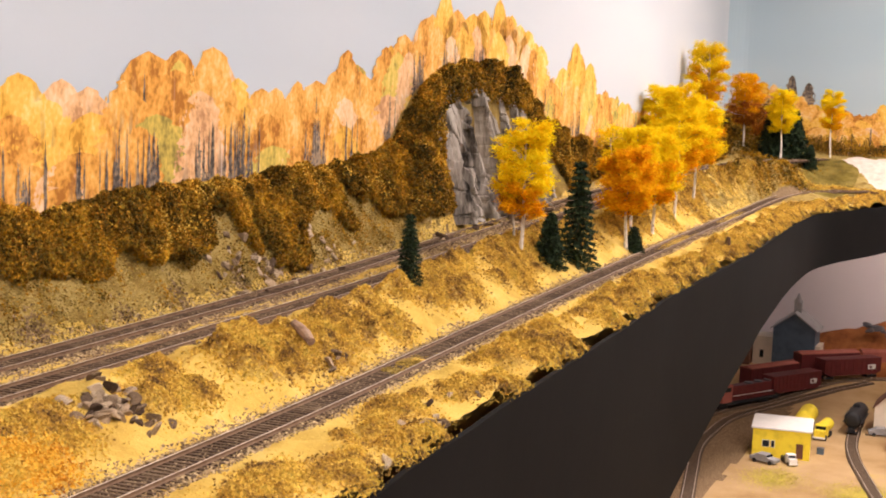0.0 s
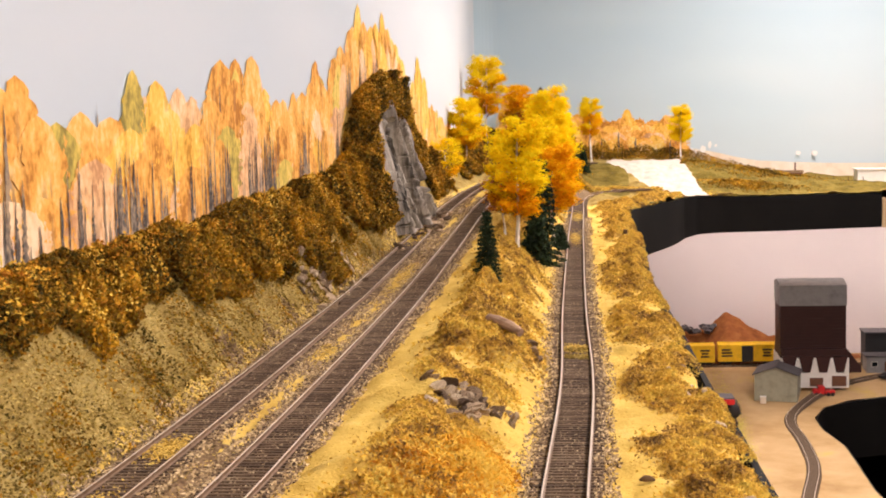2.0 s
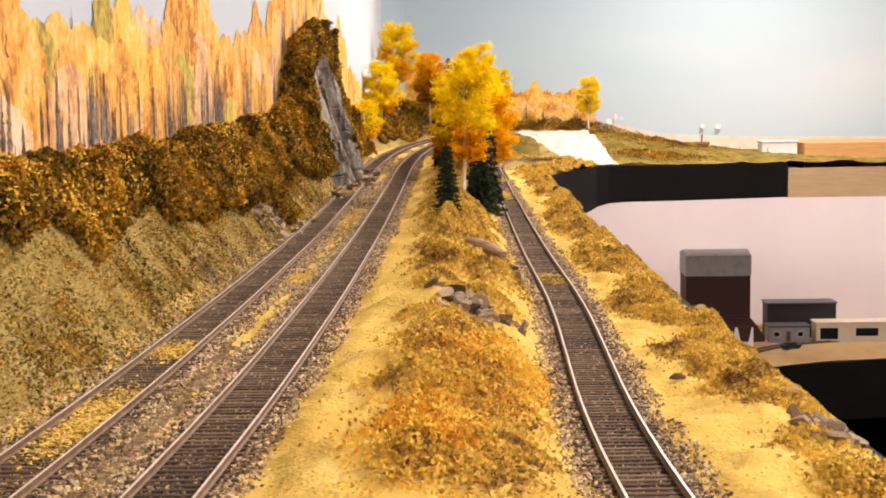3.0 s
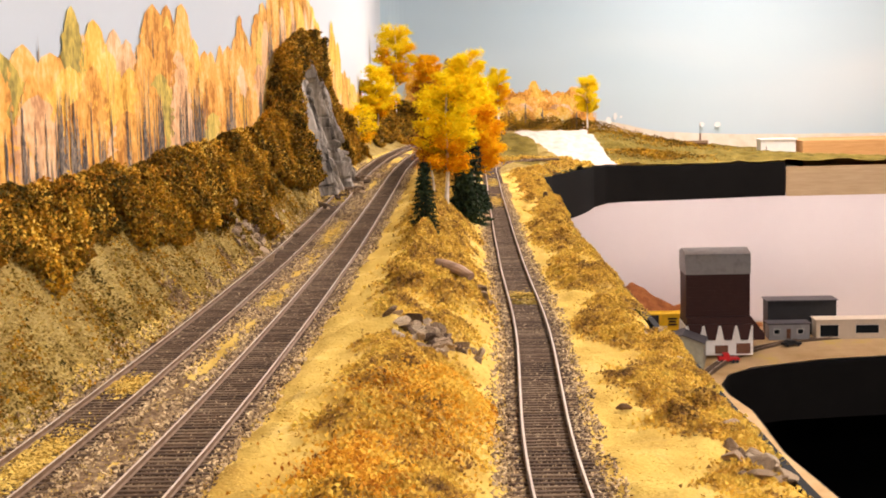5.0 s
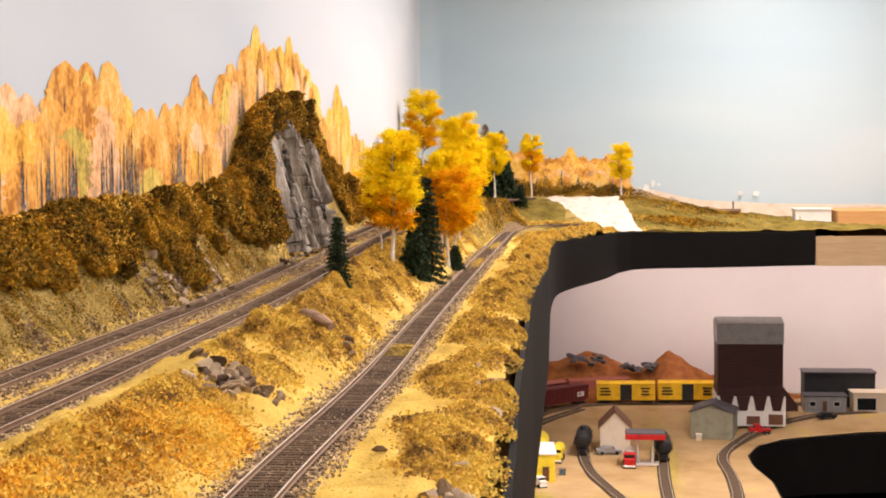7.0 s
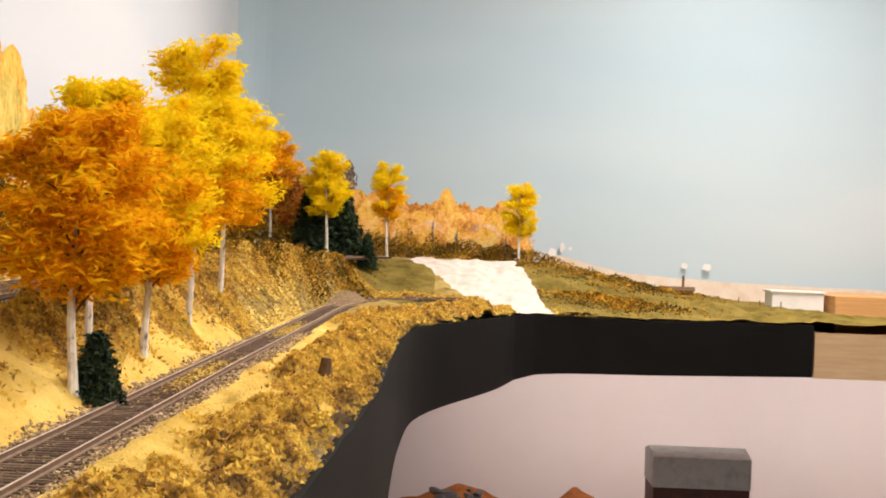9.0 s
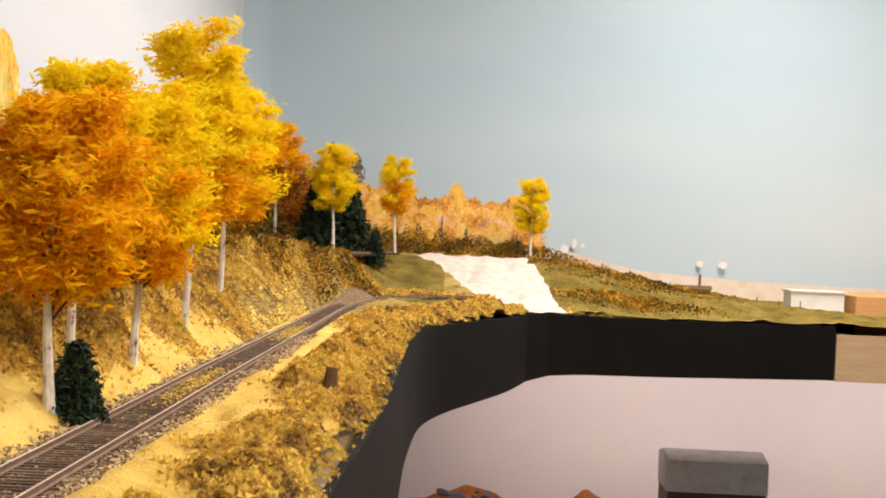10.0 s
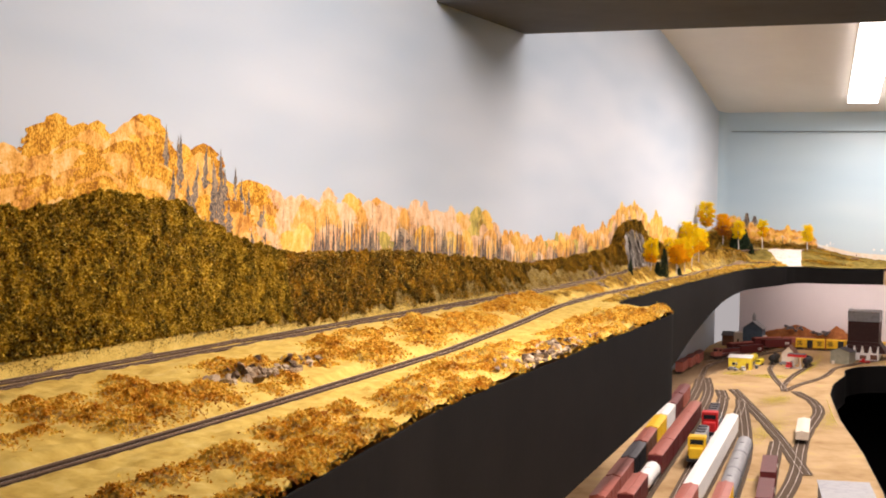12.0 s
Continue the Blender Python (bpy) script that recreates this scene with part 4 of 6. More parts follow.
def spruce(name, x, y, z, h, rad, seed, label):
    r = np.random.RandomState(seed)
    z = float(height(x, y)) - 0.001 if y < 2.2 else z
    base = empty(name, Matrix.Translation((x, y, z)), label, "tree", "spruces")
    part("trunk", tube(bmesh.new(), [(0, 0, -0.003), (0, 0, h * 0.5), (0, 0, h)], [rad * 0.09, rad * 0.06, 0.0002], 6), TWIG, base)
    pts = []
    tiers = 17
    for k in range(tiers):
        t = 0.04 + 0.94 * k / tiers
        rr = 1.28 * rad * (1 - t) ** 0.75 * (0.85 + 0.3 * r.rand()) + rad * 0.08
        for a in np.linspace(0, 2 * math.pi, 9, endpoint=False) + r.rand():
            n = 36
            u_ = r.rand(n) ** 0.7
            pts.append(np.stack([np.cos(a) * rr * u_, np.sin(a) * rr * u_, t * h - 0.35 * rr * u_], 1) + r.normal(size=(n, 3)) * rad * np.array([0.09, 0.09, 0.05]))
    leaf_cloud("needles", np.concatenate(pts), rad * 0.095, NEEDLE, seed, base, aspect=1.6)
    return base


for a in (
        ("aspen", -0.068, 0.81, 0.022, 0.124, 0.026, 0.24, (GOLD, AMBER), 101, "bright yellow aspen with a rusty lower crown on the bank", 0.04, 20000, 0.0020, 0.18),
        ("aspen", -0.047, 1.10, 0.010, 0.118, 0.030, 0.30, (AMBER, AMBER), 103, "orange aspen with a white trunk at the foot of the bank"),
        ("aspen", -0.062, 1.18, 0.018, 0.135, 0.026, 0.35, (GOLD, AMBER), 104, "golden aspen in the grove on the bank"),
        ("aspen", -0.053, 1.247, 0.014, 0.132, 0.032, 0.30, (GOLD, AMBER), 105, "amber aspen in the grove on the bank"),
        ("aspen", -0.064, 1.40, 0.016, 0.185, 0.030, 0.34, (GOLD, AMBER), 106, "tall golden aspen in the grove on the bank"),
        ("aspen", -0.074, 1.549, 0.022, 0.150, 0.034, 0.36, (GOLD, AMBER), 107, "golden orange aspen in the grove on the bank"),
        ("aspen", -0.091, 2.386, 0.055, 0.135, 0.027, 0.36, (GOLD, GOLD), 108, "slender yellow aspen on the far plateau"),
        ("aspen", -0.027, 2.62, 0.043, 0.152, 0.025, 0.42, (GOLD, AMBER), 109, "slender yellow aspen beside the pale road"),
        ("aspen", 0.169, 2.691, 0.038, 0.134, 0.025, 0.36, (GOLD, GOLD), 110, "slender yellow aspen at the end of the painted wood"),
        ("aspen", -0.225, 2.32, 0.10, 0.175, 0.036, 0.30, (GOLD, AMBER), 111, "tall golden aspen by the room's corner"),
        ("aspen", -0.232, 1.98, 0.05, 0.125, 0.032, 0.28, (GOLD, AMBER), 112, "bright yellow aspen behind the main tracks"),
        ("aspen", -0.170, 2.42, 0.07, 0.150, 0.034, 0.26, (AMBER, RUST), 114, "orange aspen behind the main tracks")):
    aspen(*a)
aspen("sapling", -0.080, 0.825, 0.022, 0.062, 0.020, 0.35, (RUST, RUST), 102, "brown sapling with rusty leaves beside the aspen", leaves=3000, trunk=0.0012)
aspen("shrub", -0.125, 2.52, 0.06, 0.085, 0.045, 0.05, (RUST, HEDGE), 115, "dark russet shrub behind the far aspens", leaves=3500, trunk=0.0012)
aspen("shrub", -0.165, 2.62, 0.07, 0.10, 0.045, 0.05, (HEDGE, RUST), 116, "dark russet shrub behind the far aspens", leaves=3500, trunk=0.0012)
aspen("shrub", -0.236, 1.70, 0.05, 0.075, 0.030, 0.08, (GOLD, AMBER), 113, "golden shrub against the wall", leaves=3500, trunk=0.0012)
for x, y, z, h, rd, s in ((-0.073, 0.576, 0.018, 0.054, 0.0085, 201), (-0.052, 0.850, 0.016, 0.052, 0.0125, 202), (-0.050, 0.93, 0.014, 0.108, 0.0165, 203), (-0.040, 1.108, 0.008, 0.030, 0.010, 204), (-0.115, 2.42, 0.058, 0.085, 0.022, 205), (-0.078, 2.45, 0.052, 0.095, 0.026, 206), (-0.040, 2.43, 0.035, 0.045, 0.012, 207), (-0.100, 1.30, 0.022, 0.055, 0.014, 208)):
    spruce("spruce", x, y, z, h, rd, s, "small dark green spruce on the bank" if h < 0.06 else "tall dark green spruce among the aspens")

# ---------------------------------------------------------------- printed woods on the wall
def printed(name, cols, stems=0.9, fine=0.35):
    """Ink of a printed photograph of woods: soft blotches of foliage, fine leaf grain, grey and white stems low down."""
    m = bpy.data.materials.new(name)
    m.use_nodes = True
    n, l = m.node_tree.nodes, m.node_tree.links
    b = n["Principled BSDF"]
    b.inputs["Roughness"].default_value, b.inputs["Specular IOR Level"].default_value = 0.85, 0.15
    tc, info, at = n.new("ShaderNodeTexCoord"), n.new("ShaderNodeObjectInfo"), n.new("ShaderNodeAttribute")
    at.attribute_name = "low"

    def math_(op, a, c):
        q = n.new("ShaderNodeMath")
        q.operation = op
        for k, v in enumerate((a, c)):
            if isinstance(v, float):
                q.inputs[k].default_value = v
            else:
                l.new(v, q.inputs[k])
        return q.outputs[0]

    def cloud(scale, stretch, detail, shift=0.0):
        mp, no = n.new("ShaderNodeMapping"), n.new("ShaderNodeTexNoise")
        mp.inputs["Scale"].default_value, mp.inputs["Location"].default_value = stretch, (shift, shift, shift)
        l.new(tc.outputs["Object"], mp.inputs["Vector"])
        no.inputs["Scale"].default_value, no.inputs["Detail"].default_value = scale, detail
        l.new(mp.outputs["Vector"], no.inputs["Vector"])
        return no.outputs["Fac"]

    def ramp(fac, lo, hi):
        q = n.new("ShaderNodeMapRange")
        q.inputs["From Min"].default_value, q.inputs["From Max"].default_value = lo, hi
        l.new(fac, q.inputs["Value"])
        return q.outputs["Result"]

    def blend(fac, a, c):
        q = n.new("ShaderNodeMix")
        q.data_type = "RGBA"
        l.new(fac, q.inputs[0])
        for k, v in ((6, a), (7, c)):
            if isinstance(v, tuple):
                q.inputs[k].default_value = (*v, 1)
            else:
                l.new(v, q.inputs[k])
        return q.outputs[2]

    tone = math_("ADD", cloud(58, (1, 1, 0.62), 6), math_("MULTIPLY", math_("SUBTRACT", info.outputs["Random"], 0.5), 0.22))
    tone = math_("ADD", tone, math_("MULTIPLY", math_("SUBTRACT", cloud(250, (1, 1, 0.85), 6, 2.0), 0.5), fine * 2.0))
    cr = n.new("ShaderNodeValToRGB")
    e = cr.color_ramp.elements
    while len(e) < len(cols):
        e.new(0.5)
    for k, c in enumerate(cols):
        e[k].position, e[k].color = 0.26 + 0.48 * k / (len(cols) - 1), (*c, 1)
    l.new(tone, cr.inputs[0])
    col = cr.outputs[0]
    low = ramp(math_("ADD", at.outputs["Fac"], math_("MULTIPLY", math_("SUBTRACT", cloud(30, (1, 1, 0.4), 2, 7.0), 0.5), 1.3)), 0.22, 0.62)
    dark = math_("MULTIPLY", math_("MULTIPLY", ramp(cloud(150, (1, 1, 0.24), 9, 4.0), 0.49, 0.58), ramp(cloud(36, (1, 1, 0.5), 3, 9.0), 0.43, 0.53)), low)
    col = blend(math_("MULTIPLY", dark, stems), col, (0.19, 0.145, 0.125))
    pale = math_("MULTIPLY", math_("MULTIPLY", ramp(cloud(240, (1, 1, 0.03), 1, 14.0), 0.63, 0.68), ramp(cloud(20, (1, 1, 0.5), 2, 19.0), 0.48, 0.6)), low)
    col = blend(math_("MULTIPLY", pale, stems), col, (0.78, 0.70, 0.64))
    l.new(col, b.inputs["Base Color"])
    return m


PR = [printed("printed_yellow", [(0.56, 0.26, 0.035), (0.84, 0.46, 0.075), (0.91, 0.57, 0.12), (0.94, 0.70, 0.27)]),
      printed("printed_orange", [(0.44, 0.17, 0.03), (0.76, 0.36, 0.07), (0.88, 0.48, 0.12), (0.92, 0.62, 0.27)]),
      printed("printed_olive", [(0.28, 0.22, 0.06), (0.54, 0.41, 0.09), (0.74, 0.54, 0.12), (0.86, 0.64, 0.20)]),
      printed("printed_amber", [(0.30, 0.11, 0.012), (0.60, 0.26, 0.02), (0.80, 0.40, 0.04), (0.88, 0.55, 0.10)], 0.35, 0.75)]
PINKISH = printed("printed_haze", [(0.54, 0.27, 0.13), (0.80, 0.47, 0.23), (0.88, 0.58, 0.33), (0.90, 0.68, 0.45)])
PALEP = material("painted_white", [(0.80, 0.77, 0.75), (0.87, 0.85, 0.84)], 40, 0.9, bump=0)
DARKP = printed("printed_spruce", [(0.07, 0.058, 0.05), (0.15, 0.12, 0.10), (0.26, 0.20, 0.15), (0.42, 0.30, 0.19)], 0.2, 0.8)


def half_width(kind, t):
    if kind == "spruce":
        return 0.5 * (1 - t) ** 0.9 * (0.8 + 0.2 * np.sin(t * 70))
    if kind == "poplar":
        return 0.5 * np.clip(0.72 + 0.9 * t, 0, 1) * np.clip(1 - np.clip((t - 0.42) / 0.58, 0, 1) ** 2.6, 0, 1) ** 0.56
    if kind == "stem":
        return 0.5 * np.sin(math.pi * (0.12 + 0.88 * t)) ** 0.8
    return 0.5 * np.clip(0.70 + 0.7 * t, 0, 1) * np.clip(1 - np.clip((t - 0.5) / 0.5, 0, 1) ** 2.3, 0, 1) ** 0.5


def cutout(parent, at, along, width, z0, z1, mat, seed, kind, off, dab=0.0016, fill=1.0):
    """A tree of a printed photograph, flat on its wall: a soft crown with a leafy, ragged outline."""
    r = np.random.RandomState(seed)
    n = 9 if kind == "stem" else 44
    t = np.linspace(0, 1, n)
    hw = half_width(kind, t) * width * 0.95
    rag = 0.45 if kind == "stem" else 0.35 if kind == "spruce" else 0.13
    lobe = 0.0 if kind in ("stem", "spruce") else 0.42
    edges = []
    for sd in (-1, 1):
        w = hw * (1 + rag * r.normal(size=n) + lobe * (fbm(t * 9 + seed * 3.1 + sd * 17, t * 0 + seed % 50) - 0.5))
        edges.append(np.stack([sd * w + 0.10 * width * (vnoise(t * 4 + seed, t * 0 + 3) - 0.5), z0 + (z1 - z0) * t], 1))
    pts, depth, low = [np.concatenate([edges[0], edges[1][::-1]])], [np.zeros(2 * n)], [np.concatenate([1 - t, 1 - t[::-1]])]
    faces = [(i, i + 1, 2 * n - 2 - i, 2 * n - 1 - i) for i in range(n - 1)]
    m = int(60 * fill) if kind in ("poplar", "round") else 0
    if m:
        u = 0.40 + 0.50 * r.rand(m)
        c = np.stack([np.where(r.rand(m) < 0.5, -1, 1) * half_width(kind, np.minimum(u, 0.985)) * width * (0.85 + 0.2 * r.rand(m)), z0 + (z1 - z0) * u], 1)
        dw, dh = dab * (0.5 + 1.0 * r.rand(m)), dab * (0.7 + 1.3 * r.rand(m))
        quad = np.stack([c + np.stack([-dw, -0.2 * dh], 1), c + np.stack([0.3 * dw, -dh], 1), c + np.stack([dw, 0.2 * dh], 1), c + np.stack([-0.1 * dw, dh], 1)], 1)
        pts.append(quad.reshape(-1, 2))
        depth.append(np.repeat(0.00004 + 0.00008 * r.rand(m), 4))
        low.append(np.zeros(4 * m))
        faces += [tuple(2 * n + 4 * k + q for q in range(4)) for k in range(m)]
    p, d = np.concatenate(pts), np.concatenate(depth) + off
    v = np.stack([at[0] + along[0] * p[:, 0] + along[1] * d, at[1] + along[1] * p[:, 0] - along[0] * d, p[:, 1]], 1)
    ob = mesh_of("printed_tree", v, faces, mat, parent)
    ob.data.attributes.new("low", "FLOAT", "POINT").data.foreach_set("value", np.concatenate(low).astype(np.float32))
    return ob


def top_line(y):
    return np.interp(y, (-2.5, -1.6, -1.45, -1.0, -0.5, -0.1, 0.1, 0.25, 0.36, 0.42, 0.5, 0.57, 0.64, 0.73, 0.8, 0.83, 0.87, 0.93, 1.05, 1.22, 1.33, 1.43, 1.48, 1.55, 1.65, 1.75, 2.1, 2.5), (0.34, 0.31, 0.305, 0.295, 0.262, 0.184, 0.165, 0.168, 0.170, 0.160, 0.188, 0.192, 0.172, 0.168, 0.182, 0.196, 0.190, 0.220, 0.256, 0.262, 0.250, 0.222, 0.198, 0.214, 0.195, 0.165, 0.14, 0.13))


wood = empty("printed_wood", Matrix.Identity(4), "printed photograph of an autumn poplar wood on the wall", "backdrop print", kind="structure")
rb = np.random.RandomState(300)


def on_wall(y): return (float(wall_x(y)), y)


cnt = 0
sy_ = np.arange(-2.7, 2.3, 0.0022)
st_ = top_line(sy_) * (0.86 + 0.16 * (fbm(sy_ * 30, sy_ * 0 + 8) - 0.5)) + 0.002 * rb.normal(size=len(sy_))
sv = np.concatenate([np.stack([wall_x(sy_) + 0.0005, sy_, sy_ * 0 + 0.02], 1), np.stack([wall_x(sy_) + 0.0005, sy_, st_ * 0.6], 1), np.stack([wall_x(sy_) + 0.0005, sy_, st_], 1)])
ns = len(sy_)
sheet = mesh_of("printed_sheet", sv, [(k * ns + i, k * ns + i + 1, (k + 1) * ns + i + 1, (k + 1) * ns + i) for k in (0, 1) for i in range(ns - 1)], PINKISH, wood)
sheet.data.attributes.new("low", "FLOAT", "POINT").data.foreach_set("value", np.repeat([0.9, 0.6, 0.1], ns).astype(np.float32))
# three ranks of poplars and aspens, the lower ones in front
for rank, lift, share in ((0, 0.0007, 1.02), (1, 0.0011, 0.94), (2, 0.0015, 0.78)):
    y = -1.62
    while y < 2.2:
        t_ = float(top_line(y))
        big = 1.0 if y > -0.2 else 1.7
        wave = 0.86 + 0.14 * rb.rand()
        if rb.rand() < (0.10, 0.20, 0.22)[rank]:
            cutout(wood, on_wall(y), (-0.011, 1.0), (0.010 + 0.012 * rb.rand()) * big, 0.03, t_ * share * (0.66 + 0.36 * rb.rand()), DARKP, 900 + cnt, "spruce", lift + 0.0002 * rb.rand(), 0.0011 * big)
        else:
            wv = float(vnoise(y * 5 + 11, 7))
            m_ = PR[2] if rb.rand() < 0.08 else PINKISH if rb.rand() < (0.45 if y < 0.42 else 0.18) else PR[0] if rb.rand() < 0.05 + 0.45 * wv else PR[1]
            cutout(wood, on_wall(y), (-0.011, 1.0), (0.052 + 0.050 * rb.rand()) * big, 0.03, t_ * share * wave, m_, 900 + cnt, "poplar" if rb.rand() < 0.4 else "round", lift + 0.0002 * rb.rand(), 0.0013 * big)
        y += (0.018 + 0.024 * rb.rand()) * big
        cnt += 1
# dark spruces and grey stems in the gaps between the crowns
for k in range(96):
    y0_ = -1.4 + 2.2 * rb.rand() if k < 78 else 0.8 + 1.2 * rb.rand()
    big = 1.0 if y0_ > -0.2 else 1.7
    foot_ = float(np.interp(y0_, Y_H, Z_H)) * 0.9
    for q in range(rb.randint(4, 10)):
        y = y0_ + 0.012 * big * rb.normal()
        sp_ = rb.rand() < 0.4
        cutout(wood, on_wall(y), (-0.011, 1.0), (0.0085 if sp_ else 0.0024) * (0.7 + 0.7 * rb.rand()) * big, foot_, foot_ + (0.018 + 0.042 * rb.rand()) * big, DARKP, 1500 + 10 * k + q, "spruce" if sp_ else "stem", 0.0019 + 0.0002 * rb.rand())
# the tall crowns that stand out over the rest
for y, w_, h, kd, c in ((1.062, 0.085, 0.271, "poplar", 0), (1.235, 0.085, 0.275, "poplar", 0), (1.1, 0.11, 0.255, "round", 1), (1.19, 0.11, 0.259, "round", 0), (1.27, 0.11, 0.257, "round", 1), (1.15, 0.14, 0.253, "round", 0), (1.01, 0.11, 0.241, "poplar", 1), (0.955, 0.09, 0.221, "round", 1), (1.31, 0.13, 0.246, "round", 1), (1.345, 0.10, 0.243, "round", 0), (1.405, 0.10, 0.226, "round", 0),
                        (1.573, 0.11, 0.236, "poplar", 0), (1.643, 0.10, 0.209, "poplar", 0), (0.575, 0.085, 0.195, "round", 1), (0.487, 0.090, 0.189, "round", 1), (0.53, 0.045, 0.184, "poplar", 2), (0.822, 0.072, 0.201, "round", 1), (0.905, 0.08, 0.207, "poplar", 1),
                        (0.345, 0.08, 0.171, "poplar", 0), (0.303, 0.045, 0.176, "round", 2), (-0.4, 0.16, 0.260, "poplar", 2), (-0.33, 0.14, 0.250, "poplar", 0)):
    cutout(wood, on_wall(y), (-0.011, 1.0), w_, 0.03, h, PR[c], 1800 + int(abs(y) * 1000), kd, 0.0010, 0.0016, 1.4)
# the printed hill beyond the near mound
for k in range(190):
    y = -2.65 + 1.1 * rb.rand()
    t_ = float(np.interp(y, (-2.6, -2.32, -2.24, -2.12, -1.98, -1.85, -1.72, -1.6, -1.5), (0.37, 0.38, 0.42, 0.455, 0.44, 0.40, 0.38, 0.30, 0.24)))
    dark = y > -1.92 and rb.rand() < 0.5
    low_ = 0.62 + 0.38 * rb.rand()
    cutout(wood, on_wall(y), (-0.011, 1.0), 0.11 + 0.12 * rb.rand() if not dark else 0.09, 0.1, t_ * low_, DARKP if dark else (PR[3], PR[3], PR[1], PR[3], PINKISH if y > -1.95 else PR[3], PR[1])[rb.randint(6)], 2000 + k, "spruce" if dark else "round", 0.0008 + 0.0035 * (1 - low_) + (0.0005 if dark else 0), 0.0030, 1.5)

far_wood = empty("printed_wood", Matrix.Identity(4), "cut-out print of an autumn wood behind the plateau", "backdrop print", kind="structure")
fx2 = np.linspace(-0.236, 0.172, 190)
ft2 = np.interp(fx2, (-0.23, -0.19, -0.14, -0.05, 0.03, 0.06, 0.1, 0.16, 0.19), (0.21, 0.21, 0.185, 0.15, 0.15, 0.165, 0.15, 0.145, 0.14)) * (0.72 + 0.26 * fbm(fx2 * 45, fx2 * 0 + 1)) + 0.0015 * rb.normal(size=190)
mesh_of("printed_sheet", [(x, 2.8205, 0.01) for x in fx2] + [(x, 2.8205, z) for x, z in zip(fx2, ft2)], [(i, i + 1, 191 + i, 190 + i) for i in range(189)], PR[1], far_wood)
for k in range(90):
    x = -0.23 + 0.400 * rb.rand()
    t_ = float(np.interp(x, (-0.23, -0.19, -0.14, -0.05, 0.03, 0.06, 0.1, 0.16, 0.19), (0.21, 0.21, 0.185, 0.15, 0.15, 0.165, 0.15, 0.145, 0.14)))
    low_ = 0.55 + 0.45 * rb.rand()
    cutout(far_wood, (x, 2.815), (1.0, 0.0), 0.030 + 0.024 * rb.rand(), 0.02, t_ * low_, (PR[3] if x < -0.12 else PR[0], PR[1], PINKISH if x > 0 else PR[3], PR[0], PR[1], PR[1])[rb.randint(6)], 2300 + k, "round", 0.018 * (1 - low_) + 0.0005 * rb.rand(), 0.0011, 1.2)
for k in range(22):
    x = -0.2 + 0.37 * rb.rand()
    cutout(far_wood, (x, 2.803), (1.0, 0.0), 0.003 + 0.005 * rb.rand(), 0.03, 0.06 + 0.05 * rb.rand(), DARKP, 2400 + k, "stem", 0.0002 * rb.rand())
for x, w_, h in ((-0.145, 0.03, 0.215), (-0.105, 0.035, 0.20), (0.17, 0.03, 0.10)):
    cutout(far_wood, (x, 2.82), (1.0, 0.0), w_, 0.02, h, DARKP, 2500 + int(x * 1000), "round", 0.0, 0.0016)

# brown litter over the bare bank
r_ = np.random.RandomState(55)
ly_ = -0.15 + 1.15 * r_.rand(11000)
lx_ = wall_x(ly_) + 0.012 + (x1(ly_) - 0.014 - wall_x(ly_) - 0.012) * r_.rand(11000)
ok_ = fbm(lx_ * 70, ly_ * 70) > 0.42
tagged(leaf_cloud("leaf_litter", np.stack([lx_, ly_, height(lx_, ly_) + 0.0008], 1)[ok_], 0.0011, HEDGE, 56), "brown leaf litter on the dry bank", "leaf litter", kind="stuff")
ly_ = -0.15 + 1.25 * r_.rand(90000)
lx_ = wall_x(ly_) + 0.006 + (x1(ly_) - 0.015 - wall_x(ly_) - 0.006) * r_.rand(90000)
tagged(leaf_cloud("bank_flock", np.stack([lx_, ly_, height(lx_, ly_) + 0.0006], 1), 0.0008, BANKF, 57, tris=True, lie=0.6), "olive and straw flock on the dry bank", "turf", kind="stuff")
ny_ = -3.4 + 3.3 * r_.rand(70000)
nx_ = wall_x(ny_) + 0.02 + (x1(ny_) - 0.014 - wall_x(ny_) - 0.02) * r_.rand(70000)
tagged(leaf_cloud("bank_flock", np.stack([nx_, ny_, height(nx_, ny_) + 0.001], 1), 0.0018, BANKF, 59, tris=True, lie=0.5), "olive and straw flock at the foot of the hedge", "turf", kind="stuff")
lly_ = -3.3 + 3.15 * r_.rand(42000)
llx_ = wall_x(lly_) + 0.012 + (x1(lly_) - 0.020 - wall_x(lly_) - 0.012) * r_.rand(42000)
okl_ = fbm(llx_ * 40, lly_ * 26) > 0.45
tagged(leaf_cloud("leaf_litter", np.stack([llx_, lly_, height(llx_, lly_) + 0.0016], 1)[okl_], 0.0021, HEDGE, 60), "brown leaf litter at the foot of the hedge", "leaf litter", kind="stuff")
gy2_ = 1.5 + 0.8 * r_.rand(26000)
gx2_ = x2(gy2_) + 0.016 + (x3(gy2_) - x2(gy2_) - 0.034) * r_.rand(26000)
tagged(leaf_cloud("bank_flock", np.stack([gx2_, gy2_, height(gx2_, gy2_) + 0.001], 1), 0.0011, BANKF, 58, tris=True, lie=0.5), "olive and straw flock on the far cutting", "turf", kind="stuff")
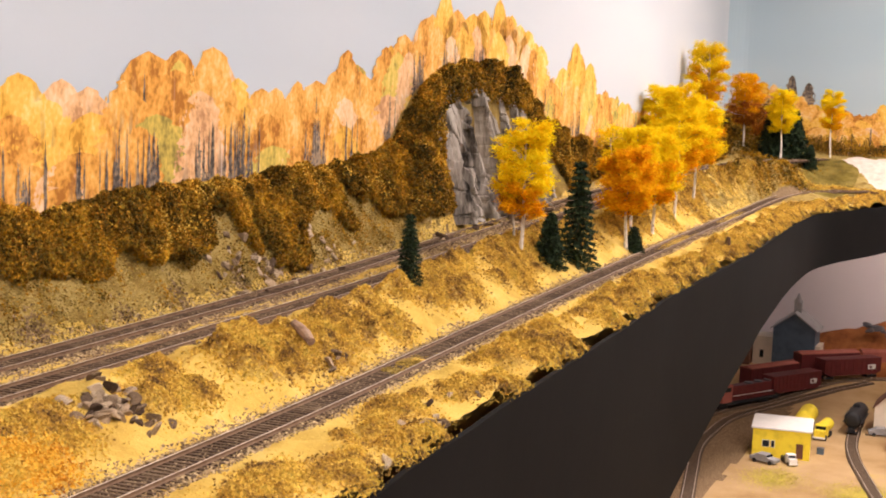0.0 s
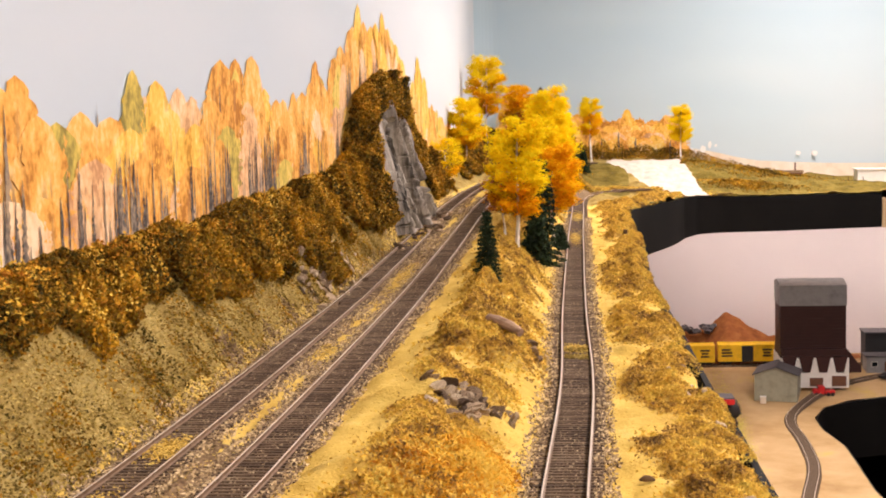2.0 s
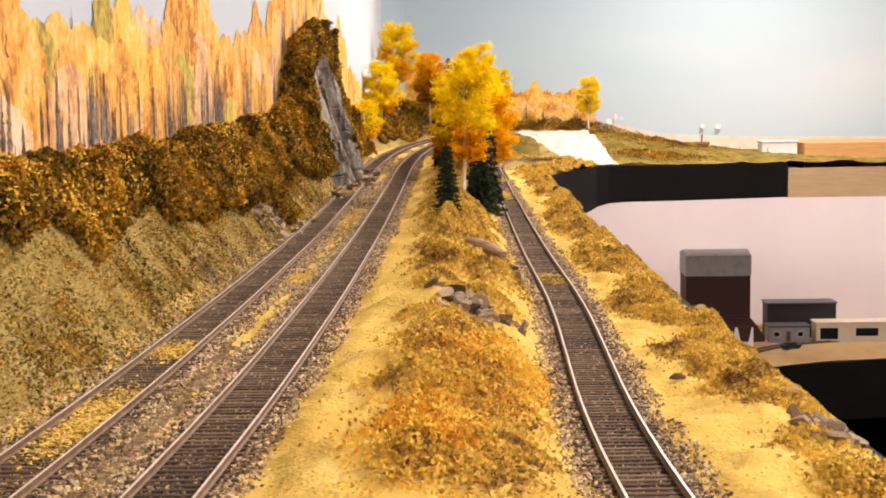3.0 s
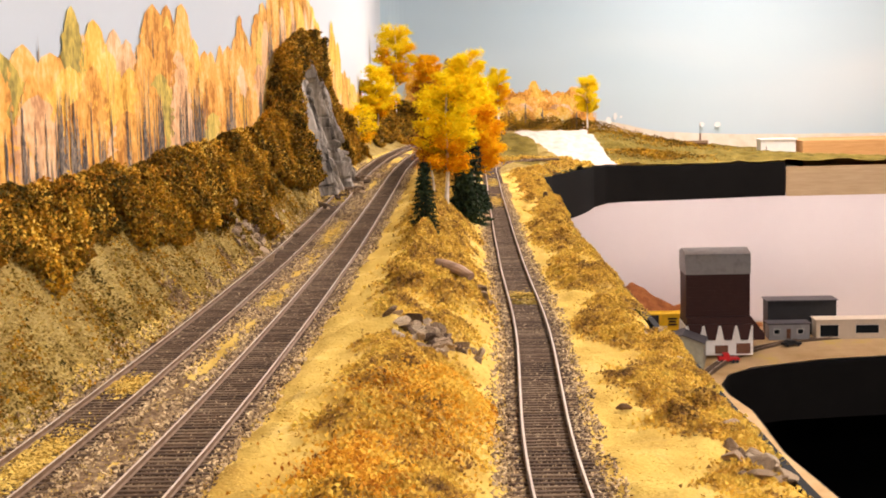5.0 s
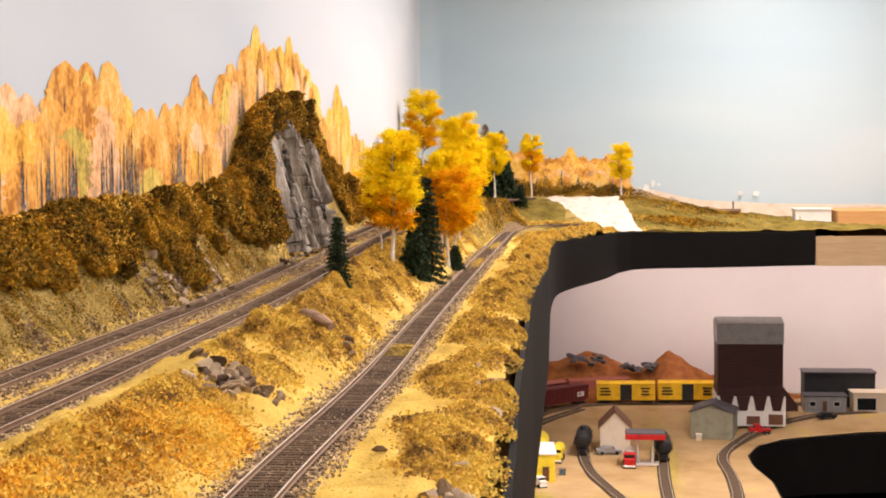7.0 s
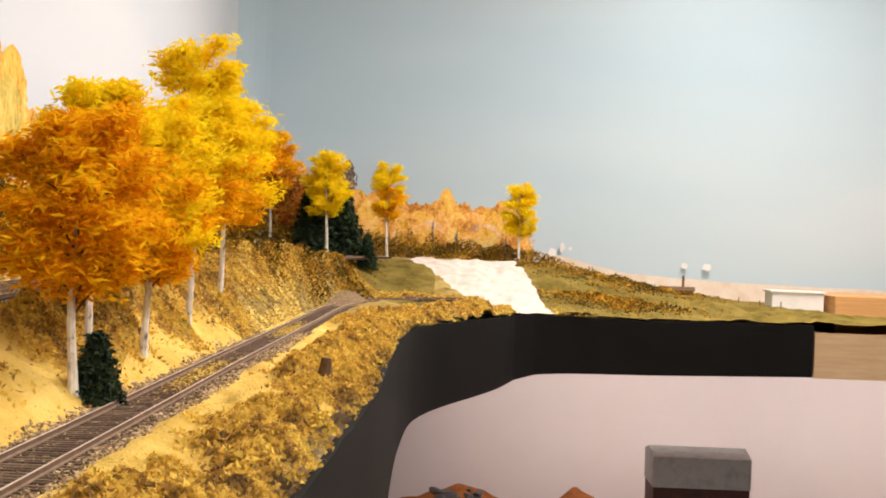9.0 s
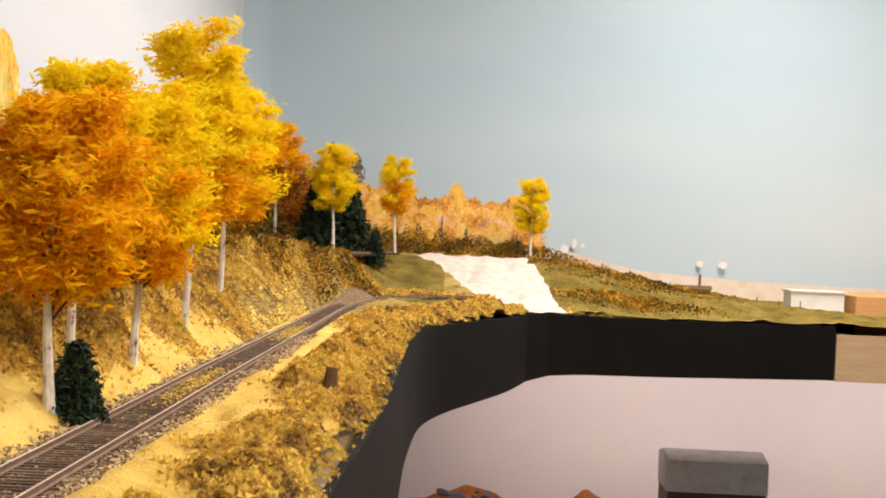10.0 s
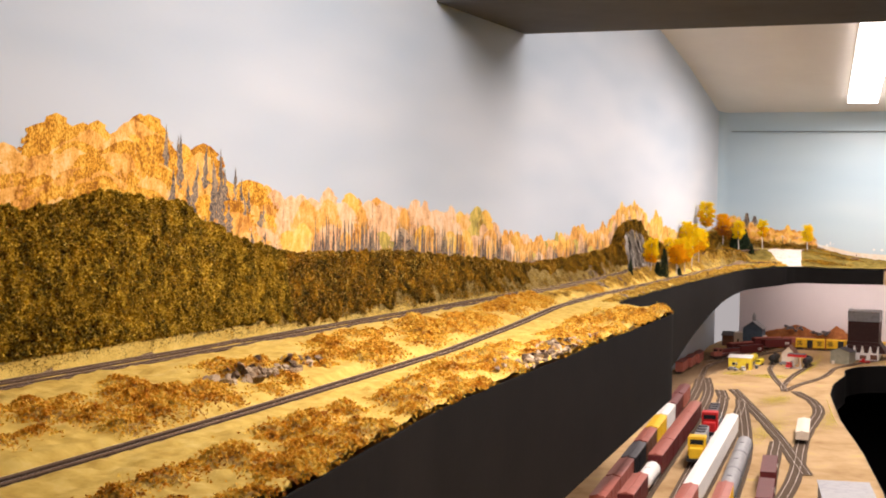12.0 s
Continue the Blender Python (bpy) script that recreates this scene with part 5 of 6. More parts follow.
# painted dunes on the end wall
dx_ = np.linspace(0.17, 1.7, 60)
dz_ = np.interp(dx_, (0.17, 0.25, 0.35, 0.5, 0.8, 1.7), (0.07, 0.055, 0.034, 0.024, 0.020, 0.020)) + 0.003 * (fbm(dx_ * 30, dx_ * 0 + 2) - 0.5)
DUNE = material("painted_dunes", [(0.70, 0.55, 0.42), (0.80, 0.68, 0.56), (0.84, 0.76, 0.68)], 30, 0.9, bump=0)
dv = [(x, 2.890, -0.06) for x in dx_] + [(x, 2.890, z) for x, z in zip(dx_, dz_)]
tagged(mesh_of("backdrop_dunes", dv, [(i, i + 1, 61 + i, 60 + i) for i in range(59)], DUNE), "pale sand dunes painted along the end wall", "backdrop print", kind="structure")

# white painted puffs low on the end wall
PUFFS = ((0.199, 0.056, 0.014, 0.011), (0.229, 0.062, 0.007, 0.008), (0.2445, 0.072, 0.004, 0.008), (0.258, 0.070, 0.003, 0.003), (0.4454, 0.0485, 0.006, 0.005), (0.4815, 0.048, 0.007, 0.006))
for cx_, cz_, w_, h_ in PUFFS:
    an_ = np.linspace(0, 2 * math.pi, 18, endpoint=False)
    rr_ = 0.8 + 0.4 * vnoise(an_ * 2 + cx_ * 90, an_ * 0 + 1)
    tagged(mesh_of("backdrop_puff", np.stack([cx_ + np.cos(an_) * w_ * rr_, an_ * 0 + 2.8875, cz_ + np.sin(an_) * h_ * rr_], 1), [tuple(range(18))[::-1]], PALEP), "small white puff painted on the end wall", "backdrop print", kind="structure")

dr_ = np.random.RandomState(66)
for cy_ in (0.398, 0.424):
    dx2, dy2 = 0.0075 * (2 * dr_.rand(330) - 1), 0.004 * dr_.normal(size=330)
    tagged(leaf_cloud("turf_flock", np.stack([x3(cy_ + dy2) + dx2, cy_ + dy2, -0.0019 + 0.0005 * dr_.rand(330)], 1), 0.0008, BANKF, 67, tris=True), "yellow flock spilt between the rails", "turf", kind="stuff")

# ---------------------------------------------------------------- lower deck: paints
def paint(name, c, rough=0.55, wear=0.25, scale=60):
    d = tuple(max(0.004, v * (1 - wear)) for v in c)
    l_ = tuple(min(0.95, v * (1 + wear * 0.35)) for v in c)
    return material(name, [d, c, l_], scale, rough, bump=0.12, bump_scale=400)


YEL, MAR, WHT, CRM = paint("yellow_paint", (0.82, 0.50, 0.02)), paint("maroon_paint", (0.11, 0.017, 0.017)), paint("white_paint", (0.80, 0.78, 0.74), wear=0.1), paint("cream_paint", (0.72, 0.62, 0.50), wear=0.1)
BLK, GRY, DGR, RED = paint("black_paint", (0.02, 0.02, 0.022)), paint("grey_paint", (0.30, 0.30, 0.31)), paint("slate_paint", (0.09, 0.085, 0.095)), paint("red_paint", (0.55, 0.02, 0.02))
OLV, BLU, BRN, LEM = paint("grey_green_paint", (0.30, 0.29, 0.22)), paint("blue_grey_paint", (0.09, 0.13, 0.18)), paint("brown_paint", (0.16, 0.07, 0.04)), paint("lemon_paint", (0.92, 0.72, 0.05))
PIK, GLS = paint("red_brown_paint", (0.36, 0.11, 0.08)), paint("dark_window_glass", (0.015, 0.018, 0.022), rough=0.15)
UMB = paint("dark_oxblood_paint", (0.045, 0.016, 0.014))
DIRT = material("red_brown_dirt", [(0.18, 0.055, 0.018), (0.30, 0.10, 0.03), (0.40, 0.155, 0.05)], 40, 0.95, bump=0.7, bump_scale=350, depth=0.002)
BED = material("cinder_track_bed", [(0.05, 0.034, 0.024), (0.10, 0.07, 0.048), (0.18, 0.13, 0.09)], 260, 0.95, bump=0.7, bump_scale=420, spec=0.1)


def heading(m, deg): return m @ Matrix.Rotation(radians(deg), 4, "Z")


def at_lower(x, y, deg=0.0, lift=0.0): return heading(Matrix.Translation((x, y, float(lower_z(x, y)) + lift)), deg)


def wheels(base, s, xs, mat=None):
    """Two bogies, each a frame with wheels."""
    for x in xs:
        b = part("bogie", boxed(x - 0.013 * s, x + 0.013 * s, -0.010 * s, 0.010 * s, 0.002 * s, 0.0065 * s, bevel=0.0008 * s), BLK, base)
        for dx in (-0.0085, 0.0085):
            for dy in (-0.0085, 0.0085):
                bm = bmesh.new()
                bmesh.ops.create_cone(bm, cap_ends=True, segments=12, radius1=0.0048 * s, radius2=0.0048 * s, depth=0.002 * s, matrix=Matrix.Translation((x + dx * s, dy * s, 0.0048 * s)) @ Matrix.Rotation(radians(90), 4, "X"))
                part("wheel", bm, RAILSIDE, b)


def boxcar(m, mat, roof, label, s=1.0, length=0.165, door=None, marks=None, tall=0.040, group="freight cars"):
    base = empty("boxcar", m, label, "freight car", group)
    h, w = length * s / 2, 0.0165 * s
    part("body", boxed(-h, h, -w, w, 0.0085 * s, (0.0085 + tall) * s, bevel=0.0008 * s), mat, base)
    bm = bmesh.new()
    z0, z1 = (0.0085 + tall) * s, (0.0125 + tall) * s
    prism(bm, [(-w * 1.05, z0), (w * 1.05, z0), (w * 0.9, z0 + 0.0012 * s), (0, z1), (-w * 0.9, z0 + 0.0012 * s)], -h, h, axis="x")
    part("roof", bm, roof, base)
    part("walkway", boxed(-h, h, -0.003 * s, 0.003 * s, z1, z1 + 0.001 * s), roof, base)
    part("sill", boxed(-h * 0.98, h * 0.98, -w * 0.8, w * 0.8, 0.006 * s, 0.0086 * s), BLK, base)
    for sgn in (-1, 1):
        part("door", boxed(-0.013 * s, 0.013 * s, sgn * w - 0.0009 * s, sgn * w + 0.0009 * s, 0.009 * s, (0.0065 + tall) * s, bevel=0.0003 * s), door or mat, base)
        for k in range(11):
            x = -h + 2 * h * (k + 0.5) / 11
            if abs(x) > 0.016 * s:
                part("rib", boxed(x - 0.0005 * s, x + 0.0005 * s, sgn * w - 0.0006 * s, sgn * w + 0.0006 * s, 0.009 * s, (0.0075 + tall) * s), mat, base)
    if marks:
        r = np.random.RandomState(int(length * 1e4))
        for sgn in (-1, 1):
            for x in (-0.045, 0.045):
                for k in range(3):
                    z = (0.020 + 0.007 * k) * s
                    ln = (0.008 + 0.006 * r.rand()) * s
                    part("marking", boxed(x * s - ln, x * s + ln * (0.5 + 0.5 * r.rand()), sgn * w - 0.0011 * s, sgn * w + 0.0011 * s, z, z + 0.0035 * s), marks, base)
    wheels(base, s, (-h * 0.72, h * 0.72))
    return base


def hopper(m, mat, label, s=1.0, length=0.155, marks=None, group="freight cars"):
    """A long covered ore or grain car with sloping ends below."""
    base = empty("hopper_car", m, label, "freight car", group)
    h, w = length * s / 2, 0.0165 * s
    bm = bmesh.new()
    prism(bm, [(-h, 0.016 * s), (-h * 0.8, 0.010 * s), (h * 0.8, 0.010 * s), (h, 0.016 * s), (h, 0.044 * s), (-h, 0.044 * s)], -w, w, axis="y")
    part("body", bm, mat, base)
    part("rim", boxed(-h * 1.01, h * 1.01, -w * 1.06, w * 1.06, 0.0435 * s, 0.0455 * s, bevel=0.0004 * s), mat, base)
    for sgn in (-1, 1):
        for k in range(13):
            x = -h + 2 * h * (k + 0.5) / 13
            part("rib", boxed(x - 0.0006 * s, x + 0.0006 * s, sgn * w - 0.0009 * s, sgn * w + 0.0009 * s, 0.014 * s, 0.0435 * s), mat, base)
        if marks:
            for x in (0.66,):
                part("marking", boxed(h * x - 0.010 * s, h * x + 0.002 * s, sgn * w - 0.0013 * s, sgn * w + 0.0013 * s, 0.029 * s, 0.031 * s), marks, base)
                part("marking", boxed(h * x - 0.010 * s, h * x - 0.007 * s, sgn * w - 0.0013 * s, sgn * w + 0.0013 * s, 0.021 * s, 0.031 * s), marks, base)
                part("marking", boxed(h * x - 0.010 * s, h * x - 0.001 * s, sgn * w - 0.0013 * s, sgn * w + 0.0013 * s, 0.021 * s, 0.023 * s), marks, base)
                part("marking", boxed(h * x + 0.001 * s, h * x + 0.004 * s, sgn * w - 0.0013 * s, sgn * w + 0.0013 * s, 0.021 * s, 0.031 * s), marks, base)
                part("marking", boxed(h * x + 0.006 * s, h * x + 0.009 * s, sgn * w - 0.0013 * s, sgn * w + 0.0013 * s, 0.021 * s, 0.031 * s), marks, base)
    wheels(base, s, (-h * 0.76, h * 0.76))
    return base


def tank_car(m, mat, label, s=1.0, length=0.13, r=0.0155, group="freight cars"):
    base = empty("tank_car", m, label, "freight car", group)
    h = length * s / 2
    bm = bmesh.new()
    xs_ = [-h, -h * 0.985, -h * 0.95, -h * 0.88, h * 0.88, h * 0.95, h * 0.985, h]
    rs_ = [0.25, 0.6, 0.86, 1, 1, 0.86, 0.6, 0.25]
    tube(bm, [(x, 0, 0.027 * s) for x in xs_], [r * s * k for k in rs_], 20)
    part("tank", bm, mat, base)
    bm = bmesh.new()
    tube(bm, [(0, 0, 0.040 * s), (0, 0, 0.047 * s), (0, 0, 0.049 * s)], [0.006 * s, 0.006 * s, 0.003 * s], 14)
    part("dome", bm, mat, base)
    part("sill", boxed(-h * 1.03, h * 1.03, -0.006 * s, 0.006 * s, 0.008 * s, 0.012 * s), BLK, base)
    for sgn in (-1, 1):
        part("walkway", boxed(-h * 0.9, h * 0.9, sgn * r * s * 1.02 - 0.002 * s, sgn * r * s * 1.02 + 0.002 * s, 0.021 * s, 0.022 * s), BLK, base)
        bm = bmesh.new()
        tube(bm, [(-h * 0.9, sgn * r * s * 1.1, 0.031 * s), (h * 0.9, sgn * r * s * 1.1, 0.031 * s)], [0.0005 * s] * 2, 5)
        part("handrail", bm, BLK, base)
    wheels(base, s, (-h * 0.74, h * 0.74))
    return base


def locomotive(m, body, cab, label, s=1.0):
    base = empty("locomotive", m, label, "locomotive", "freight cars")
    part("frame", boxed(-0.10 * s, 0.10 * s, -0.016 * s, 0.016 * s, 0.009 * s, 0.014 * s, bevel=0.0008 * s), BLK, base)
    part("long_hood", boxed(-0.095 * s, 0.045 * s, -0.0105 * s, 0.0105 * s, 0.014 * s, 0.044 * s, bevel=0.0015 * s), body, base)
    part("cab", boxed(0.045 * s, 0.074 * s, -0.016 * s, 0.016 * s, 0.014 * s, 0.050 * s, bevel=0.0012 * s), cab, base)
    part("short_hood", boxed(0.074 * s, 0.095 * s, -0.012 * s, 0.012 * s, 0.014 * s, 0.032 * s, bevel=0.0012 * s), cab, base)
    for k in range(3):
        bm = bmesh.new()
        tube(bm, [((-0.08 + 0.03 * k) * s, 0, 0.044 * s), ((-0.08 + 0.03 * k) * s, 0, 0.0465 * s)], [0.009 * s] * 2, 16)
        part("fan", bm, DGR, base)
    for sgn in (-1, 1):
        part("window", boxed(0.050 * s, 0.069 * s, sgn * 0.0161 * s - 0.0004 * s, sgn * 0.0161 * s + 0.0004 * s, 0.036 * s, 0.045 * s), GLS, base)
        bm = bmesh.new()
        tube(bm, [(-0.095 * s, sgn * 0.0155 * s, 0.026 * s), (0.042 * s, sgn * 0.0155 * s, 0.026 * s)], [0.0005 * s] * 2, 5)
        part("handrail", bm, WHT, base)
    part("windscreen", boxed(0.0738 * s, 0.0746 * s, -0.012 * s, 0.012 * s, 0.036 * s, 0.045 * s), GLS, base)
    wheels(base, s, (-0.062 * s, 0.062 * s))
    return base


def gabled(name, m, w, d, eave, ridge, wall, roof, label, windows=(), doors=(), over=0.004, category="building"):
    """A gabled building; the ridge runs along x. windows and doors: (x, z, width, height) on the front."""
    base = empty(name, m, label, category)
    bm = bmesh.new()
    prism(bm, [(-d / 2, -0.004), (d / 2, -0.004), (d / 2, eave), (0, ridge), (-d / 2, eave)], -w / 2, w / 2, axis="x")
    part("wall", bm, wall, base)
    k = (ridge - eave) / (d / 2)
    for sgn in (-1, 1):
        bm = bmesh.new()
        e = d / 2 + over
        prism(bm, [(0, ridge + 0.0004), (sgn * e, eave - over * k + 0.0004), (sgn * e, eave - over * k + 0.0025), (0, ridge + 0.0028)], -w / 2 - over, w / 2 + over, axis="x")
        part("roof", bm, roof, base)
    for x, z, ww, hh in windows:
        wn = part("window", boxed(x - ww / 2 - 0.001, x + ww / 2 + 0.001, -d / 2 - 0.0008, -d / 2 + 0.0005, z - hh / 2 - 0.001, z + hh / 2 + 0.001), WHT, base)
        part("pane", boxed(x - ww / 2, x + ww / 2, -d / 2 - 0.0012, -d / 2 - 0.0006, z - hh / 2, z + hh / 2), GLS, wn)
    for x, z, ww, hh in doors:
        part("door", boxed(x - ww / 2, x + ww / 2, -d / 2 - 0.0012, -d / 2 + 0.0005, z - hh / 2, z + hh / 2), BRN, base)
    return base


def flat_building(name, m, w, d, h, wall, roof, label, windows=(), slope=0.0, doors=()):
    base = empty(name, m, label, "building")
    bm = bmesh.new()
    prism(bm, [(-d / 2, -0.004), (d / 2, -0.004), (d / 2, h + slope), (-d / 2, h)], -w / 2, w / 2, axis="x")
    part("wall", bm, wall, base)
    bm = bmesh.new()
    prism(bm, [(-d / 2 - 0.003, h), (d / 2 + 0.003, h + slope), (d / 2 + 0.003, h + slope + 0.0025), (-d / 2 - 0.003, h + 0.0025)], -w / 2 - 0.003, w / 2 + 0.003, axis="x")
    part("roof", bm, roof, base)
    for x, z, ww, hh in windows:
        wn = part("window", boxed(x - ww / 2 - 0.001, x + ww / 2 + 0.001, -d / 2 - 0.0008, -d / 2 + 0.0005, z - hh / 2 - 0.001, z + hh / 2 + 0.001), WHT, base)
        part("pane", boxed(x - ww / 2, x + ww / 2, -d / 2 - 0.0014, -d / 2 - 0.0006, z - hh / 2, z + hh / 2), GLS, wn)
    for x, z, ww, hh in doors:
        part("door", boxed(x - ww / 2, x + ww / 2, -d / 2 - 0.0012, -d / 2 + 0.0005, z - hh / 2, z + hh / 2), BRN, base)
    return base


def truck(m, cab, bed, label, s=1.0, tank=False):
    base = empty("lorry", m, label, "lorry")
    bm = box(bmesh.new(), 0.008 * s, 0.020 * s, -0.009 * s, 0.009 * s, 0.004 * s, 0.016 * s, bevel=0.0015 * s)
    part("bonnet", bm, cab, base)
    part("cab", boxed(-0.006 * s, 0.009 * s, -0.010 * s, 0.010 * s, 0.004 * s, 0.024 * s, bevel=0.002 * s), cab, base)
    part("windscreen", boxed(0.0088 * s, 0.0096 * s, -0.008 * s, 0.008 * s, 0.0155 * s, 0.0215 * s), GLS, base)
    part("bumper", boxed(0.0195 * s, 0.0215 * s, -0.010 * s, 0.010 * s, 0.003 * s, 0.006 * s, bevel=0.0006 * s), WHT, base)
    if tank:
        part("tank", tube(bmesh.new(), [(-0.045 * s, 0, 0.016 * s), (-0.043 * s, 0, 0.016 * s), (-0.009 * s, 0, 0.016 * s), (-0.007 * s, 0, 0.016 * s)], [0.007 * s, 0.010 * s, 0.010 * s, 0.007 * s], 16), bed, base)
    else:
        part("load_bed", boxed(-0.030 * s, -0.007 * s, -0.010 * s, 0.010 * s, 0.006 * s, 0.013 * s, bevel=0.001 * s), bed, base)
    for x in (0.013, -0.014, -0.024):
        for sgn in (-1, 1):
            bm = bmesh.new()
            bmesh.ops.create_cone(bm, cap_ends=True, segments=12, radius1=0.0045 * s, radius2=0.0045 * s, depth=0.003 * s, matrix=Matrix.Translation((x * s, sgn * 0.009 * s, 0.0045 * s)) @ Matrix.Rotation(radians(90), 4, "X"))
            part("wheel", bm, BLK, base)
    return base


def car(m, mat, label, s=1.0):
    base = empty("motor_car", m, label, "car")
    bm = bmesh.new()
    prism(bm, [(-0.024, 0.004), (0.024, 0.004), (0.025, 0.009), (0.012, 0.0105), (0.006, 0.016), (-0.012, 0.016), (-0.018, 0.011), (-0.025, 0.010)], -0.0095, 0.0095, axis="y")
    bmesh.ops.scale(bm, vec=(s, s, s), verts=bm.verts)
    part("body", bm, mat, base)
    part("windscreen", boxed(0.0065 * s, 0.0105 * s, -0.008 * s, 0.008 * s, 0.0112 * s, 0.0150 * s), GLS, base)
    for x in (-0.015, 0.015):
        for sgn in (-1, 1):
            bm = bmesh.new()
            bmesh.ops.create_cone(bm, cap_ends=True, segments=12, radius1=0.0038 * s, radius2=0.0038 * s, depth=0.0025 * s, matrix=Matrix.Translation((x * s, sgn * 0.0088 * s, 0.0038 * s)) @ Matrix.Rotation(radians(90), 4, "X"))
            part("wheel", bm, BLK, base)
    return base


def lower_track(pts, label, s=1.0, width=0.022):
    """Track on a low bed of grit: bed and two rails."""
    p = [(x, y, float(lower_z(x, y))) for x, y in pts]
    t = np.array(p)
    q = resample([tuple(v) for v in t], 0.004) if s == 1.0 else resample([tuple(v) for v in t], 0.012)
    base = empty("railway_track", Matrix.Identity(4), label, "railway track", "tracks of the lower deck")
    d = np.gradient(q[:, :2], axis=0)
    d /= np.linalg.norm(d, axis=1)[:, None]
    n_ = np.stack([d[:, 1], -d[:, 0]], 1)
    rows = []
    for off, dz in ((-width * 0.62, -0.002), (-width * 0.5, 0.0022), (width * 0.5, 0.0022), (width * 0.62, -0.002)):
        rows.append(np.stack([q[:, 0] + n_[:, 0] * off * s, q[:, 1] + n_[:, 1] * off * s, q[:, 2] + dz * s], 1))
    v = np.stack(rows, 1).reshape(-1, 3)
    f = [(i * 4 + k, i * 4 + k + 1, i * 4 + k + 5, i * 4 + k + 4) for i in range(len(q) - 1) for k in range(3)]
    mesh_of("track_bed", v, f, BED, base)
    up = q.copy()
    up[:, 2] += 0.0042 * s
    rail(up, -0.0083 * s, base, s), rail(up, 0.0083 * s, base, s)
    return base


# tracks of the far corner
lower_track([(-0.20, 2.30), (-0.176, 2.417), (-0.114, 2.513), (-0.031, 2.655), (0.05, 2.74), (0.12, 2.775), (0.25, 2.79), (0.45, 2.80), (0.7, 2.80)], "lower track curving along the back wall")
lower_track([(-0.10, 1.75), (-0.16, 2.1), (-0.15, 2.35), (-0.09, 2.49), (-0.02, 2.61), (0.08, 2.72)], "lower track curving behind the fascia")
lower_track([(0.083, 2.45), (0.088, 2.30), (0.10, 2.18), (0.14, 2.02), (0.20, 1.80), (0.25, 1.65), (0.29, 1.50)], "spur track leaving the tank cars")
lower_track([(0.245, 2.42), (0.24, 2.25), (0.236, 2.10), (0.238, 1.90), (0.255, 1.65), (0.29, 1.48)], "spur track beside the filling station")
lower_track([(0.80, 2.735), (0.60, 2.70), (0.46, 2.60), (0.385, 2.45), (0.352, 2.32), (0.362, 2.15), (0.355, 1.95), (0.31, 1.72), (0.29, 1.50)], "long track curving past the aisle")

# freight cars in the far corner
for x, y, a in ((0.178, 2.782, 2.5), (0.318, 2.797, 2.0), (0.052, 2.742, 30)):
    if a < 20:
        boxcar(at_lower(x, y, a, 0.004), YEL, YEL, "yellow boxcar with a black door and dark markings", 1.0, 0.132, BLK, BLK, 0.038)
boxcar(at_lower(0.455, 2.80, 0.5, 0.004), YEL, YEL, "yellow boxcar with a black door and dark markings", 1.0, 0.128, BLK, BLK, 0.038)
for x, y, a in ((0.030, 2.722, 45), (-0.068, 2.588, 58)):
    hopper(at_lower(x, y, a, 0.004), MAR, "maroon ore car with pale markings", 1.0, 0.148, WHT)
locomotive(at_lower(-0.148, 2.455, 240, 0.004), MAR, PIK, "dull red diesel locomotive heading the ore train", 1.0)
for x, y, a in ((0.115, 2.845, 20), (-0.02, 2.755, 42), (-0.12, 2.62, 58)):
    boxcar(at_lower(x, y, a, 0.004), PIK if y > 2.8 else MAR, PIK, "dull red boxcar behind the ore cars", 1.0, 0.15, None, None, 0.036)
for x, y in ((-0.222, 2.20), (-0.215, 2.03), (-0.21, 1.86)):
    boxcar(at_lower(x, y, 96, 0.004), PIK, MAR, "red-brown boxcar under the shelf", 1.0, 0.15)
tank_car(at_lower(0.086, 2.375, 88, 0.004), BLK, "dirty black tank car on the spur", 1.0, 0.11)
tank_car(at_lower(0.242, 2.32, 91, 0.004), BLK, "black tank car beside the filling station", 1.0, 0.11)

# mill, works and houses
mill = empty("mill", at_lower(-0.098, 2.83) @ Matrix.Scale(1.02, 4), "blue-grey timber mill with a roof vent", "building")
bm = bmesh.new()
prism(bm, [(-0.045, -0.004), (0.045, -0.004), (0.045, 0.085), (0.0, 0.118), (-0.045, 0.085)], -0.04, 0.04, axis="y")
part("wall", bm, BLU, mill)
for sgn in (-1, 1):
    bm = bmesh.new()
    prism(bm, [(0, 0.1185), (sgn * 0.051, 0.0815), (sgn * 0.051, 0.0845), (0, 0.1215)], -0.044, 0.044, axis="y")
    part("roof", bm, GRY, mill)
part("vent", boxed(-0.008, 0.008, -0.008, 0.008, 0.112, 0.140, bevel=0.001), GRY, mill)
part("vent_cap", tube(bmesh.new(), [(0, 0, 0.140), (0, 0, 0.148), (0, 0, 0.160)], [0.011, 0.006, 0.001], 10), GRY, mill)
part("wing", boxed(-0.088, -0.045, -0.035, 0.03, -0.004, 0.062, bevel=0.001), CRM, mill, "cream side wing")
part("window", boxed(-0.072, -0.064, -0.0362, -0.0345, 0.015, 0.032), GLS, mill)
part("lean_to", boxed(0.045, 0.056, -0.03, 0.03, -0.004, 0.05, bevel=0.001), CRM, mill)
gabled("brown_shed", at_lower(-0.215, 2.80), 0.05, 0.06, 0.05, 0.066, BRN, DGR, "dark brown shed beside the mill", category="shed")

